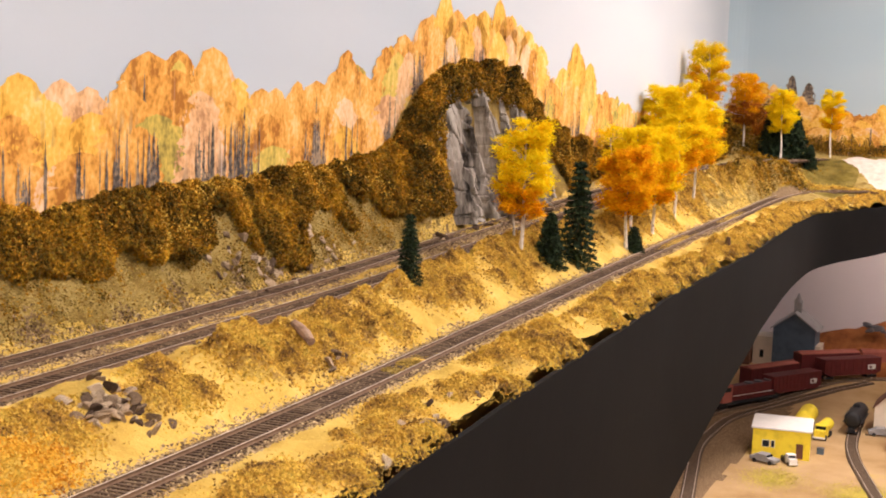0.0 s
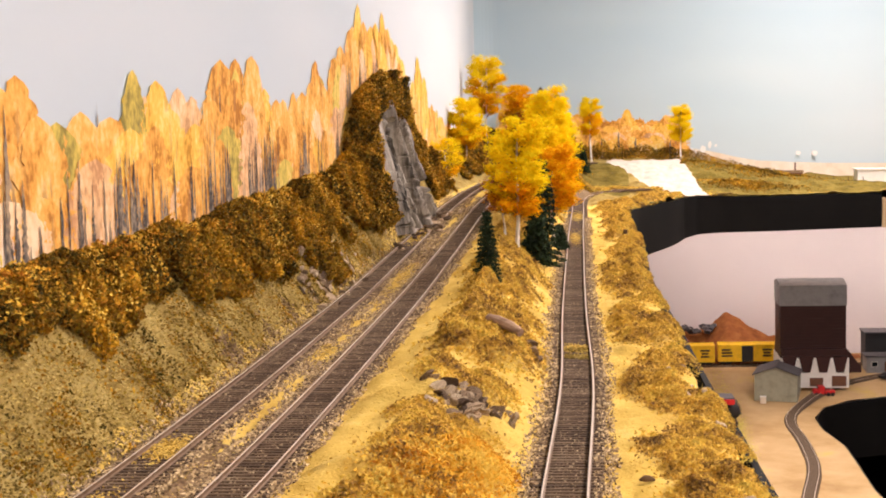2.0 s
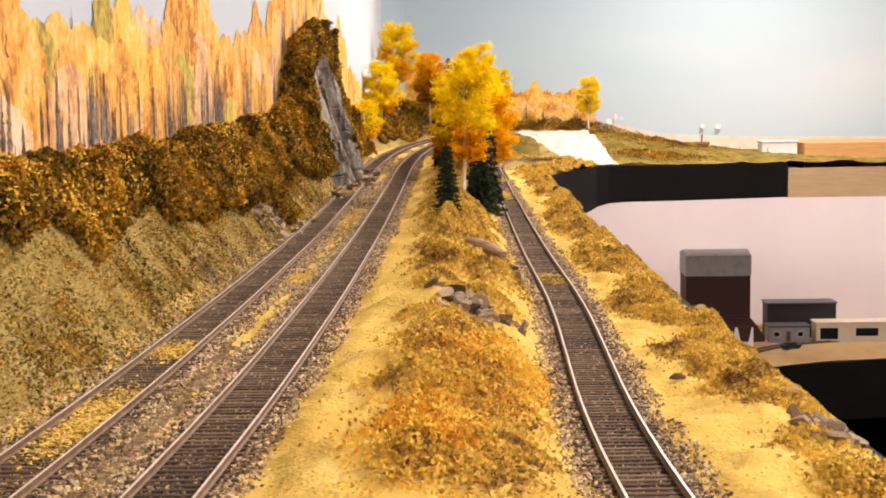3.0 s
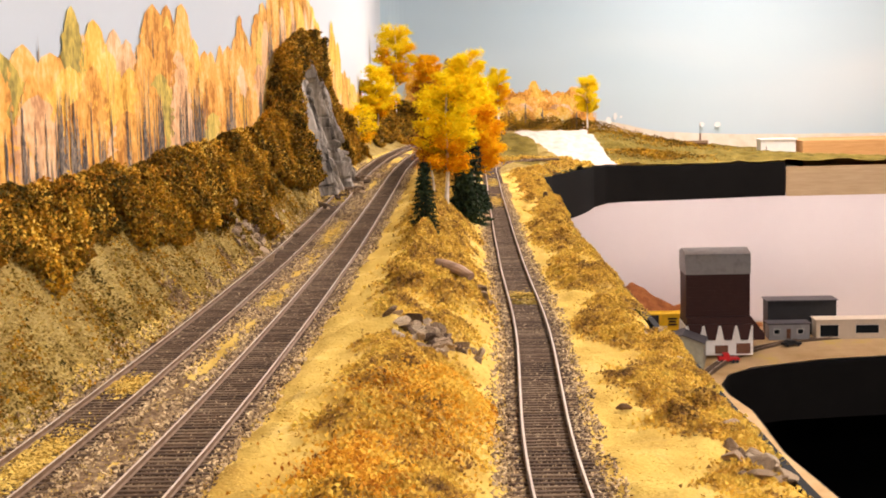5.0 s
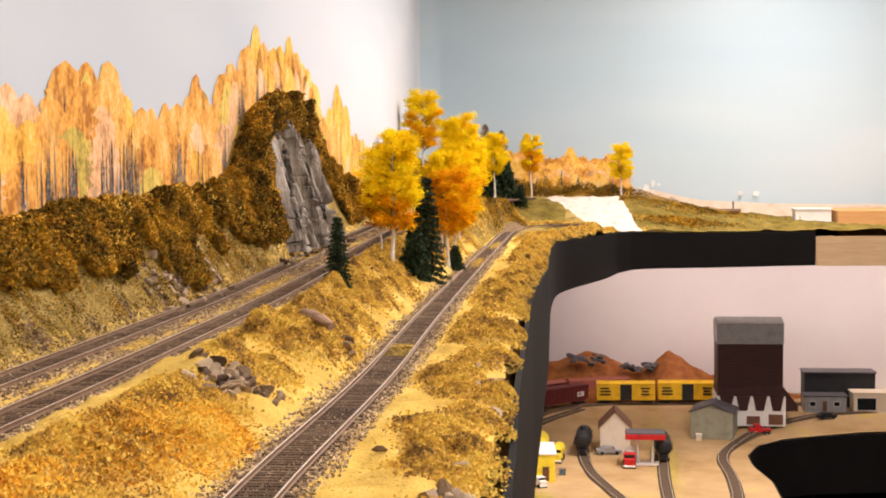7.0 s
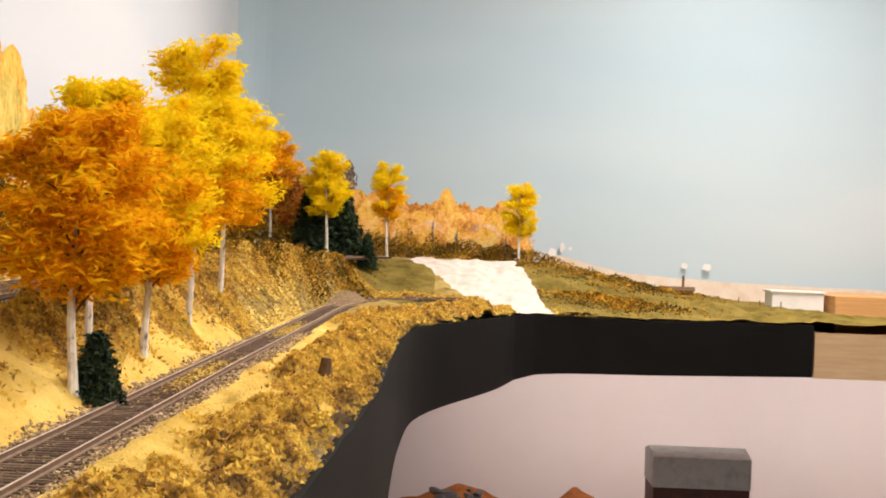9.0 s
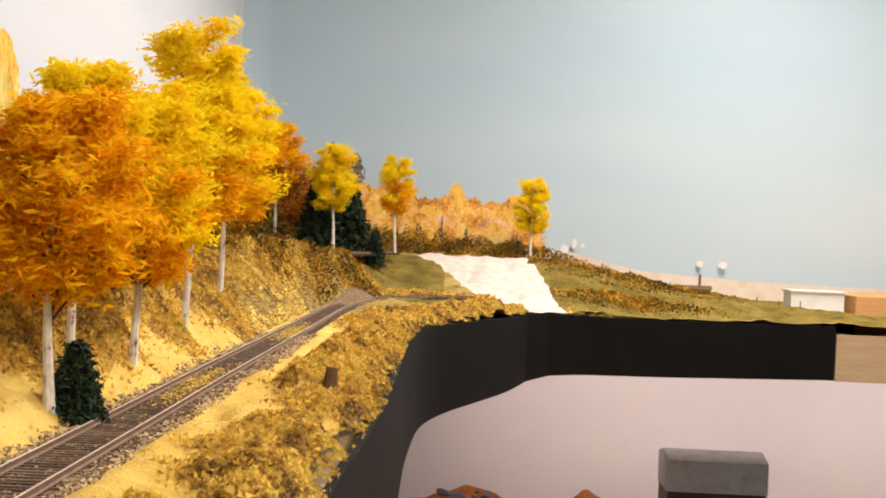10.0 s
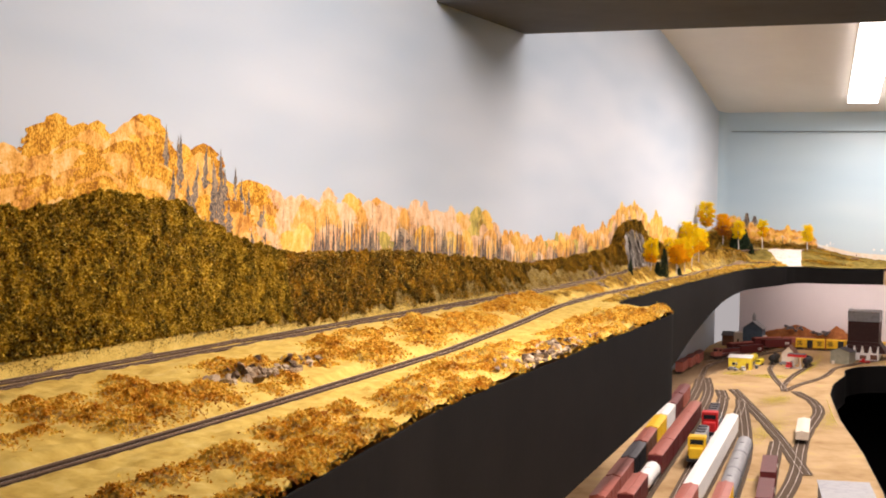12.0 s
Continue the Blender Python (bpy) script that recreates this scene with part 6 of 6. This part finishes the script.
flat_building("works_office", at_lower(-0.014, 2.125, 6), 0.098, 0.075, 0.050, LEM, WHT, "lemon yellow works building with a white roof", windows=((-0.026, 0.024, 0.011, 0.011), (-0.014, 0.024, 0.005, 0.011)), slope=0.006, doors=((0.032, 0.015, 0.012, 0.026),))
tk = empty("storage_tank", at_lower(0.002, 2.31), "lemon yellow horizontal storage tank", "tank")
part("shell", tube(bmesh.new(), [(0, -0.045, 0.03), (0, -0.042, 0.03), (0, -0.035, 0.03), (0, 0.035, 0.03), (0, 0.042, 0.03), (0, 0.045, 0.03)], [0.005, 0.013, 0.017, 0.017, 0.013, 0.005], 20), LEM, tk)
for y in (-0.025, 0.025):
    part("cradle", boxed(-0.013, 0.013, y - 0.003, y + 0.003, -0.003, 0.017), GRY, tk)
truck(at_lower(0.036, 2.275, -95), LEM, LEM, "lemon yellow tanker lorry by the works", 1.15, tank=True)
car(at_lower(-0.03, 2.045, -20), GRY, "grey saloon car outside the works")
truck(at_lower(0.012, 2.055, -60), WHT, BLK, "white pickup outside the works", 0.8)
bin_ = empty("blue_bin", at_lower(0.050, 2.155), "small blue refuse bin", "bin")
part("body", boxed(-0.006, 0.006, -0.005, 0.005, -0.001, 0.010, bevel=0.001), BLU, bin_)
part("lid", boxed(-0.0065, 0.0065, -0.0055, 0.0055, 0.0100, 0.0115, bevel=0.0005), DGR, bin_)
# house: gable end to the front, so turned by 90 degrees
gabled("house", at_lower(0.150, 2.40, 90), 0.075, 0.060, 0.052, 0.083, CRM, BRN, "cream house with a brown gabled roof")
canopy = empty("filling_station", at_lower(0.206, 2.255), "filling station canopy with a red edge", "filling station")
part("canopy_edge", boxed(-0.038, 0.038, -0.026, 0.026, 0.052, 0.062, bevel=0.001), RED, canopy)
part("canopy_roof", boxed(-0.037, 0.037, -0.025, 0.025, 0.0622, 0.0645, bevel=0.0005), DGR, canopy)
for x in (-0.014, 0.014):
    part("column", boxed(x - 0.002, x + 0.002, -0.002, 0.002, 0.002, 0.053), WHT, canopy)
    part("pump", boxed(x - 0.003, x + 0.003, 0.006, 0.012, 0.003, 0.020, bevel=0.0006), WHT, canopy)
part("island", boxed(-0.026, 0.026, -0.012, 0.016, -0.001, 0.003, bevel=0.0006), WHT, canopy)
truck(at_lower(0.176, 2.235, -92), RED, WHT, "red and white tanker lorry at the filling station", 1.15, tank=True)
car(at_lower(0.137, 2.352, 10), GRY, "grey car beside the house")
gabled("shed", at_lower(0.362, 2.565, 78), 0.095, 0.088, 0.052, 0.068, OLV, DGR, "grey-green shed with a dark shallow roof", category="shed")
ut = empty("utility_box", at_lower(0.325, 2.508), "small pale utility box by the shed", "box")
part("body", boxed(-0.006, 0.006, -0.005, 0.005, -0.001, 0.013, bevel=0.001), CRM, ut)
part("lid", boxed(-0.0066, 0.0066, -0.0056, 0.0056, 0.0131, 0.0147, bevel=0.0004), WHT, ut)

# grain elevator
el = empty("grain_elevator", Matrix.Translation((0.441, 2.66, float(lower_z(0.44, 2.66)))), "tall maroon grain elevator with a grey metal top", "building")
part("tower", boxed(-0.069, 0.069, -0.05, 0.05, 0.075, 0.182, bevel=0.001), UMB, el)
bm = bmesh.new()
prism(bm, [(-0.052, 0.170), (0.052, 0.170), (0.052, 0.214), (0.0, 0.224), (-0.052, 0.214)], -0.0705, 0.0705, axis="x")
part("headhouse", bm, GRY, el, "grey corrugated metal headhouse")
for k in range(23):
    x = -0.067 + 0.134 * k / 22
    part("seam", boxed(x - 0.0006, x + 0.0006, -0.0532, -0.0519, 0.172, 0.213), GRY, el)
for k in range(12):
    z = 0.083 + 0.0073 * k
    part("cladding_lap", boxed(-0.0692, 0.0692, -0.0508, -0.0499, z, z + 0.001), UMB, el)
bm = bmesh.new()
prism(bm, [(-0.0712, 0.028), (0.098, 0.028), (0.098, 0.040), (0.0695, 0.078), (-0.0695, 0.078), (-0.0712, 0.045)], -0.066, 0.05, axis="y")
part("lower_storey", bm, UMB, el, "dark brown lower works")
part("plinth", boxed(-0.072, 0.072, -0.072, 0.05, -0.004, 0.060, bevel=0.001), WHT, el, "whitewashed plinth")
for k in range(4):
    x = -0.052 + 0.035 * k
    bm = bmesh.new()
    prism(bm, [(x - 0.008, 0.030), (x + 0.008, 0.030), (x + 0.0155, 0.064), (x - 0.0155, 0.064)], -0.0750, -0.066, axis="y")
    part("chute", bm, UMB, el)
part("bay_door", boxed(0.036, 0.066, -0.0735, -0.0715, 0.0, 0.022), BRN, el)
part("bay_door", boxed(-0.010, 0.018, -0.0735, -0.0715, 0.0, 0.018), BRN, el)
truck(at_lower(0.452, 2.565, 185), RED, RED, "small red lorry in front of the elevator", 0.9)
flat_building("black_shed", at_lower(0.655, 2.80), 0.155, 0.06, 0.078, BLK, DGR, "long black shed behind the low houses")
flat_building("low_house", at_lower(0.615, 2.735), 0.090, 0.05, 0.034, GRY, DGR, "low grey house with white windows", windows=((-0.028, 0.018, 0.012, 0.010), (0.024, 0.018, 0.012, 0.010)), doors=((-0.002, 0.013, 0.009, 0.022),))
flat_building("low_shop", at_lower(0.765, 2.735), 0.18, 0.05, 0.040, CRM, CRM, "low cream shop with a flat roof", windows=((-0.062, 0.017, 0.04, 0.026), (0.022, 0.020, 0.05, 0.018)))
car(at_lower(0.610, 2.665, 15), BLK, "black car before the low house", 0.85)
car(at_lower(0.93, 2.69, 0), GRY, "grey car by the shops", 0.85)
flat_building("low_shop", at_lower(1.02, 2.745), 0.22, 0.05, 0.042, WHT, CRM, "long white shop with a flat roof", windows=((-0.06, 0.019, 0.05, 0.02), (0.05, 0.019, 0.05, 0.02)))

# heaps of red earth
gx2, gy2 = np.meshgrid(np.linspace(-0.25, 0.62, 120), np.linspace(2.78, 2.965, 34), indexing="ij")
ridge = np.interp(gx2, (-0.25, -0.1, 0.02, 0.09, 0.13, 0.2, 0.245, 0.28, 0.33, 0.38, 0.42, 0.5, 0.62), (0.02, 0.06, 0.09, 0.112, 0.105, 0.068, 0.085, 0.118, 0.085, 0.055, 0.062, 0.03, 0.0))
gz2 = lower_z(gx2, gy2) - 0.004 + ridge * np.clip(1 - np.abs(gy2 - 2.905) / (0.02 + ridge * 0.72 + 0.02), 0, 1) + 0.010 * (fbm(gx2 * 45, gy2 * 45) - 0.5)
i3 = np.arange(119)[:, None] * 34 + np.arange(33)[None]
tagged(mesh_of("earth_mound", np.stack([gx2, gy2, gz2], -1).reshape(-1, 3), np.stack([i3, i3 + 34, i3 + 35, i3 + 1], -1).reshape(-1, 4), DIRT, flat=False), "heaps of red-brown earth against the lower wall", "earth heap")
COAL = [stone_mesh("lump", 70 + k, DGR) for k in range(4)]
for x, y, z, n, s, sd in ((0.10, 2.85, -0.335, 16, 0.009, 81), (0.20, 2.87, -0.355, 22, 0.008, 82)):
    b = empty("rubble", Matrix.Translation((x, y, z)), "dark rubble on the earth heap", "rocks")
    r = np.random.RandomState(sd)
    for k in range(n):
        ob = new("stone", COAL[k % 4])
        ob.parent = b
        ss = s * (0.5 + r.rand())
        ob.matrix_basis = Matrix.Translation((r.normal() * 0.028, r.normal() * 0.008, r.normal() * 0.006)) @ Matrix.Diagonal((ss, ss, ss, 1))

# the far right of the upper deck
PLYO = material("orange_plywood", [(0.50, 0.25, 0.09), (0.64, 0.36, 0.15)], 20, 0.8, stretch=(1, 1, 12), bump=0.2)
flat_building("white_house", Matrix.Translation((0.575, 2.66, float(height(0.575, 2.66)))), 0.075, 0.05, 0.022, WHT, WHT, "small white building on the plateau")
tagged(part("plywood_block", boxed(0.62, 1.45, 2.60, 2.80, -0.04, 0.016, bevel=0.002), PLYO), "bare plywood block at the end of the scenery", "block")
br = empty("hut", Matrix.Translation((0.395, 2.60, float(height(0.395, 2.60)))), "low brown wooden hut with a chimney", "hut")
part("wall", boxed(-0.022, 0.022, -0.01, 0.01, -0.003, 0.009, bevel=0.0005), BRN, br)
bm = bmesh.new()
prism(bm, [(-0.012, 0.009), (0.012, 0.009), (0, 0.014)], -0.024, 0.024, axis="x")
part("roof", bm, TWIG, br)
part("chimney", boxed(0.006, 0.009, -0.002, 0.002, 0.010, 0.030), BRN, br)
for k in range(9):
    x = 0.30 + 0.03 * k
    if abs(x - 0.395) > 0.03:
        pst = empty("fence_post", Matrix.Translation((x, 2.585, float(height(x, 2.585)))), "thin weathered fence post", "fence post", "fence posts on the plateau")
        part("post", tube(bmesh.new(), [(0, 0, -0.003), (0, 0, 0.010)], [0.0009, 0.0007], 6), TWIG, pst)
stump = empty("stump", Matrix.Translation((0.033, 1.254, float(height(0.033, 1.254)))), "dark weathered stump beside the track", "stump")
part("bole", tube(bmesh.new(), [(0, 0, -0.002), (0.0005, 0, 0.004), (0.001, 0, 0.010)], [0.0042, 0.0034, 0.0026], 9), TWIG, stump)
LOGM = material("weathered_log", [(0.16, 0.095, 0.06), (0.36, 0.235, 0.16), (0.50, 0.36, 0.26)], 160, 0.9, bump=0.5, stretch=(0.3, 1, 1))
lg_ = empty("log", Matrix.Translation((-0.044, 0.355, float(height(-0.044, 0.355)) + 0.002)), "weathered brown log lying on the bank", "log")
part("stem", tube(bmesh.new(), [(-0.010, 0.008, 0.0040), (-0.004, 0.003, 0.0030), (0.004, -0.003, 0.0005), (0.010, -0.008, -0.0025)], [0.0026, 0.0032, 0.0032, 0.0026], 10), LOGM, lg_)
chip = empty("bark_chip", Matrix.Translation((0.032, 0.103, float(height(0.032, 0.103)) + 0.0015)), "dark bark chip lying in the turf", "bark chip")
part("flake", tube(bmesh.new(), [(-0.0032, 0, 0), (-0.001, 0.0004, 0.0005), (0.001, 0.0004, 0.0005), (0.0032, 0, 0)], [0.0004, 0.0014, 0.0013, 0.0005], 8), TWIG, chip)

# ---------------------------------------------------------------- the yard of the lower deck
def row(x0, y0, x1_, y1_, n, s, make):
    """Cars standing one behind another along a line."""
    a = math.degrees(math.atan2(y1_ - y0, x1_ - x0))
    for k in range(n):
        t = (k + 0.5) / n
        make(k, at_lower(x0 + (x1_ - x0) * t, y0 + (y1_ - y0) * t, a, 0.005 * s), s)


YS = 1.14
for pts in (((0.37, -1.3), (0.30, -0.93), (0.145, 0.19), (-0.01, 1.3), (-0.09, 1.7)), ((0.41, -1.3), (0.345, -0.85), (0.15, 0.62), (0.03, 1.35), (-0.08, 1.75)),
            ((0.50, -1.3), (0.44, -0.9), (0.325, -0.09), (0.25, 0.42), (0.13, 1.15), (0.06, 1.40)), ((0.54, -1.3), (0.49, -0.95), (0.32, 0.40), (0.20, 1.15)),
            ((0.63, -1.2), (0.56, -0.83), (0.43, 0.08), (0.32, 0.6), (0.18, 1.2)), ((0.72, -1.2), (0.64, -0.75), (0.55, -0.2), (0.47, 0.35)),
            ((0.67, -1.1), (0.62, -0.2), (0.53, 0.45), (0.49, 1.15), (0.33, 1.5)), ((0.64, -0.15), (0.47, 0.40), (0.28, 0.95), (0.10, 1.45))):
    lower_track(pts, "yard track of the lower deck", YS, 0.034)
cols = [(PIK, PIK), (PIK, PIK), (BLK, DGR), (BRN, PIK), (YEL, YEL), (WHT, WHT), (MAR, MAR), (PIK, MAR)]
names_ = ["red-brown", "red-brown", "black", "brown", "yellow", "white", "maroon", "dull red"]
row(0.300, -0.96, 0.015, 1.02, 8, YS, lambda k, m, s: boxcar(m, *cols[k], names_[k] + " boxcar standing in the yard", s, 0.205, None, None, 0.044, "cars of the yard"))
row(0.35, -0.90, 0.15, 0.62, 6, YS, lambda k, m, s: tank_car(m, WHT, "white tank car standing in the yard", s, 0.17, 0.0185, "cars of the yard") if k == 1 else boxcar(m, MAR, PIK, "maroon boxcar standing in the yard", s, 0.218, None, None, 0.044, "cars of the yard"))
locomotive(at_lower(0.325, -0.06, 279, 0.008), GRY, YEL, "grey diesel locomotive with a yellow cab", 1.55)
locomotive(at_lower(0.255, 0.40, 279, 0.008), DGR, RED, "dark diesel locomotive with a red cab", 1.55)
row(0.495, -1.0, 0.32, 0.40, 5, YS, lambda k, m, s: boxcar(m, PIK if k == 0 else WHT, PIK if k == 0 else WHT, "dusty pink covered car standing in the yard" if k == 0 else "white covered car with a pale roof in the yard", s, 0.25, None, None, 0.044, "cars of the yard"))
row(0.565, -0.90, 0.425, 0.08, 4, YS, lambda k, m, s: tank_car(m, GRY, "grey tank car standing in the yard", s, 0.22, 0.0195, "cars of the yard") if k else boxcar(m, YEL, PIK, "yellow boxcar with a red roof in the yard", s, 0.22, None, None, 0.044, "cars of the yard"))
row(0.645, -0.78, 0.545, -0.16, 2, YS, lambda k, m, s: hopper(m, MAR, "maroon hopper car standing in the yard", s, 0.21, WHT, "cars of the yard"))
flat_building("engine_shed", at_lower(0.815, -0.63, 12), 0.12, 0.34, 0.055, GRY, GRY, "large grey flat-roofed engine shed in the yard")
boxcar(at_lower(0.53, 0.46, 98, 0.006), CRM, CRM, "pale flat-sided car alone on a yard track", 1.15, 0.24, None, None, 0.02, "cars of the yard")
MEADOW = material("yellow_green_turf", [(0.42, 0.36, 0.06), (0.56, 0.47, 0.08), (0.68, 0.54, 0.12)], 30, 0.95, bump=0, island=0.3, spec=0.1)
r_ = np.random.RandomState(90)
for sd, (cx, cy, sx, sy, n) in enumerate(((0.16, 1.92, 0.07, 0.06, 7000), (0.245, 2.32, 0.026, 0.36, 9000), (0.40, 0.55, 0.05, 0.3, 6000), (0.56, 0.95, 0.04, 0.3, 6000), (0.30, 1.25, 0.06, 0.15, 5000), (0.0, 1.95, 0.05, 0.07, 4000))):
    d = r_.normal(size=(n, 2)) * 0.5
    x, y = cx + d[:, 0] * sx, cy + d[:, 1] * sy
    x = np.minimum(x, np.interp(y, Y_L, X_L) - 0.02)
    tagged(leaf_cloud("turf_patch", np.stack([x, y, lower_z(x, y) + 0.0006], 1), 0.0013, MEADOW, 95 + sd, tris=True, lie=0.25), "thin yellow-green turf on sandy ground", "turf", kind="stuff")

# ---------------------------------------------------------------- ceiling lamps and hidden strips
GLOW = bpy.data.materials.new("lit_diffuser")
GLOW.use_nodes = True
GLOW.node_tree.nodes["Principled BSDF"].inputs["Emission Color"].default_value = (1.0, 0.95, 0.88, 1)
GLOW.node_tree.nodes["Principled BSDF"].inputs["Emission Strength"].default_value = 3.0
GLOW.node_tree.nodes["Principled BSDF"].inputs["Base Color"].default_value = (0.8, 0.8, 0.8, 1)


def ceiling_lamp(ax, ay, az, bx, by, bz, w, label):
    """A long fixture from a to b under the ceiling."""
    a, b = Vector((ax, ay, az)), Vector((bx, by, bz))
    y_ = (b - a).normalized()
    x_ = y_.cross(Vector((0, 0, 1))).normalized()
    z_ = x_.cross(y_)
    m = Matrix((x_, y_, z_)).transposed().to_4x4()
    m.translation = (a + b) / 2
    base = empty("ceiling_lamp", m, label, "ceiling lamp", "ceiling lamps")
    h = (b - a).length / 2
    part("housing", boxed(-w / 2, w / 2, -h, h, 0.012, 0.026, bevel=0.002), WHT, base)
    part("diffuser", boxed(-w / 2 + 0.004, w / 2 - 0.004, -h + 0.004, h - 0.004, -0.004, 0.0118, bevel=0.002), GLOW, base)
    return base


ceiling_lamp(0.405, 2.66, 0.728, 0.64, 1.30, 0.998, 0.14, "lit fluorescent ceiling fixture over the aisle")
# unseen fixtures added to house the mid and near tubes
ceiling_lamp(1.0, 0.95, 1.075, 1.0, -0.15, 1.098, 0.16, "lit fluorescent ceiling fixture over the aisle")
ceiling_lamp(1.1, -0.95, 1.115, 1.1, -2.15, 1.14, 0.16, "lit fluorescent ceiling fixture over the aisle")
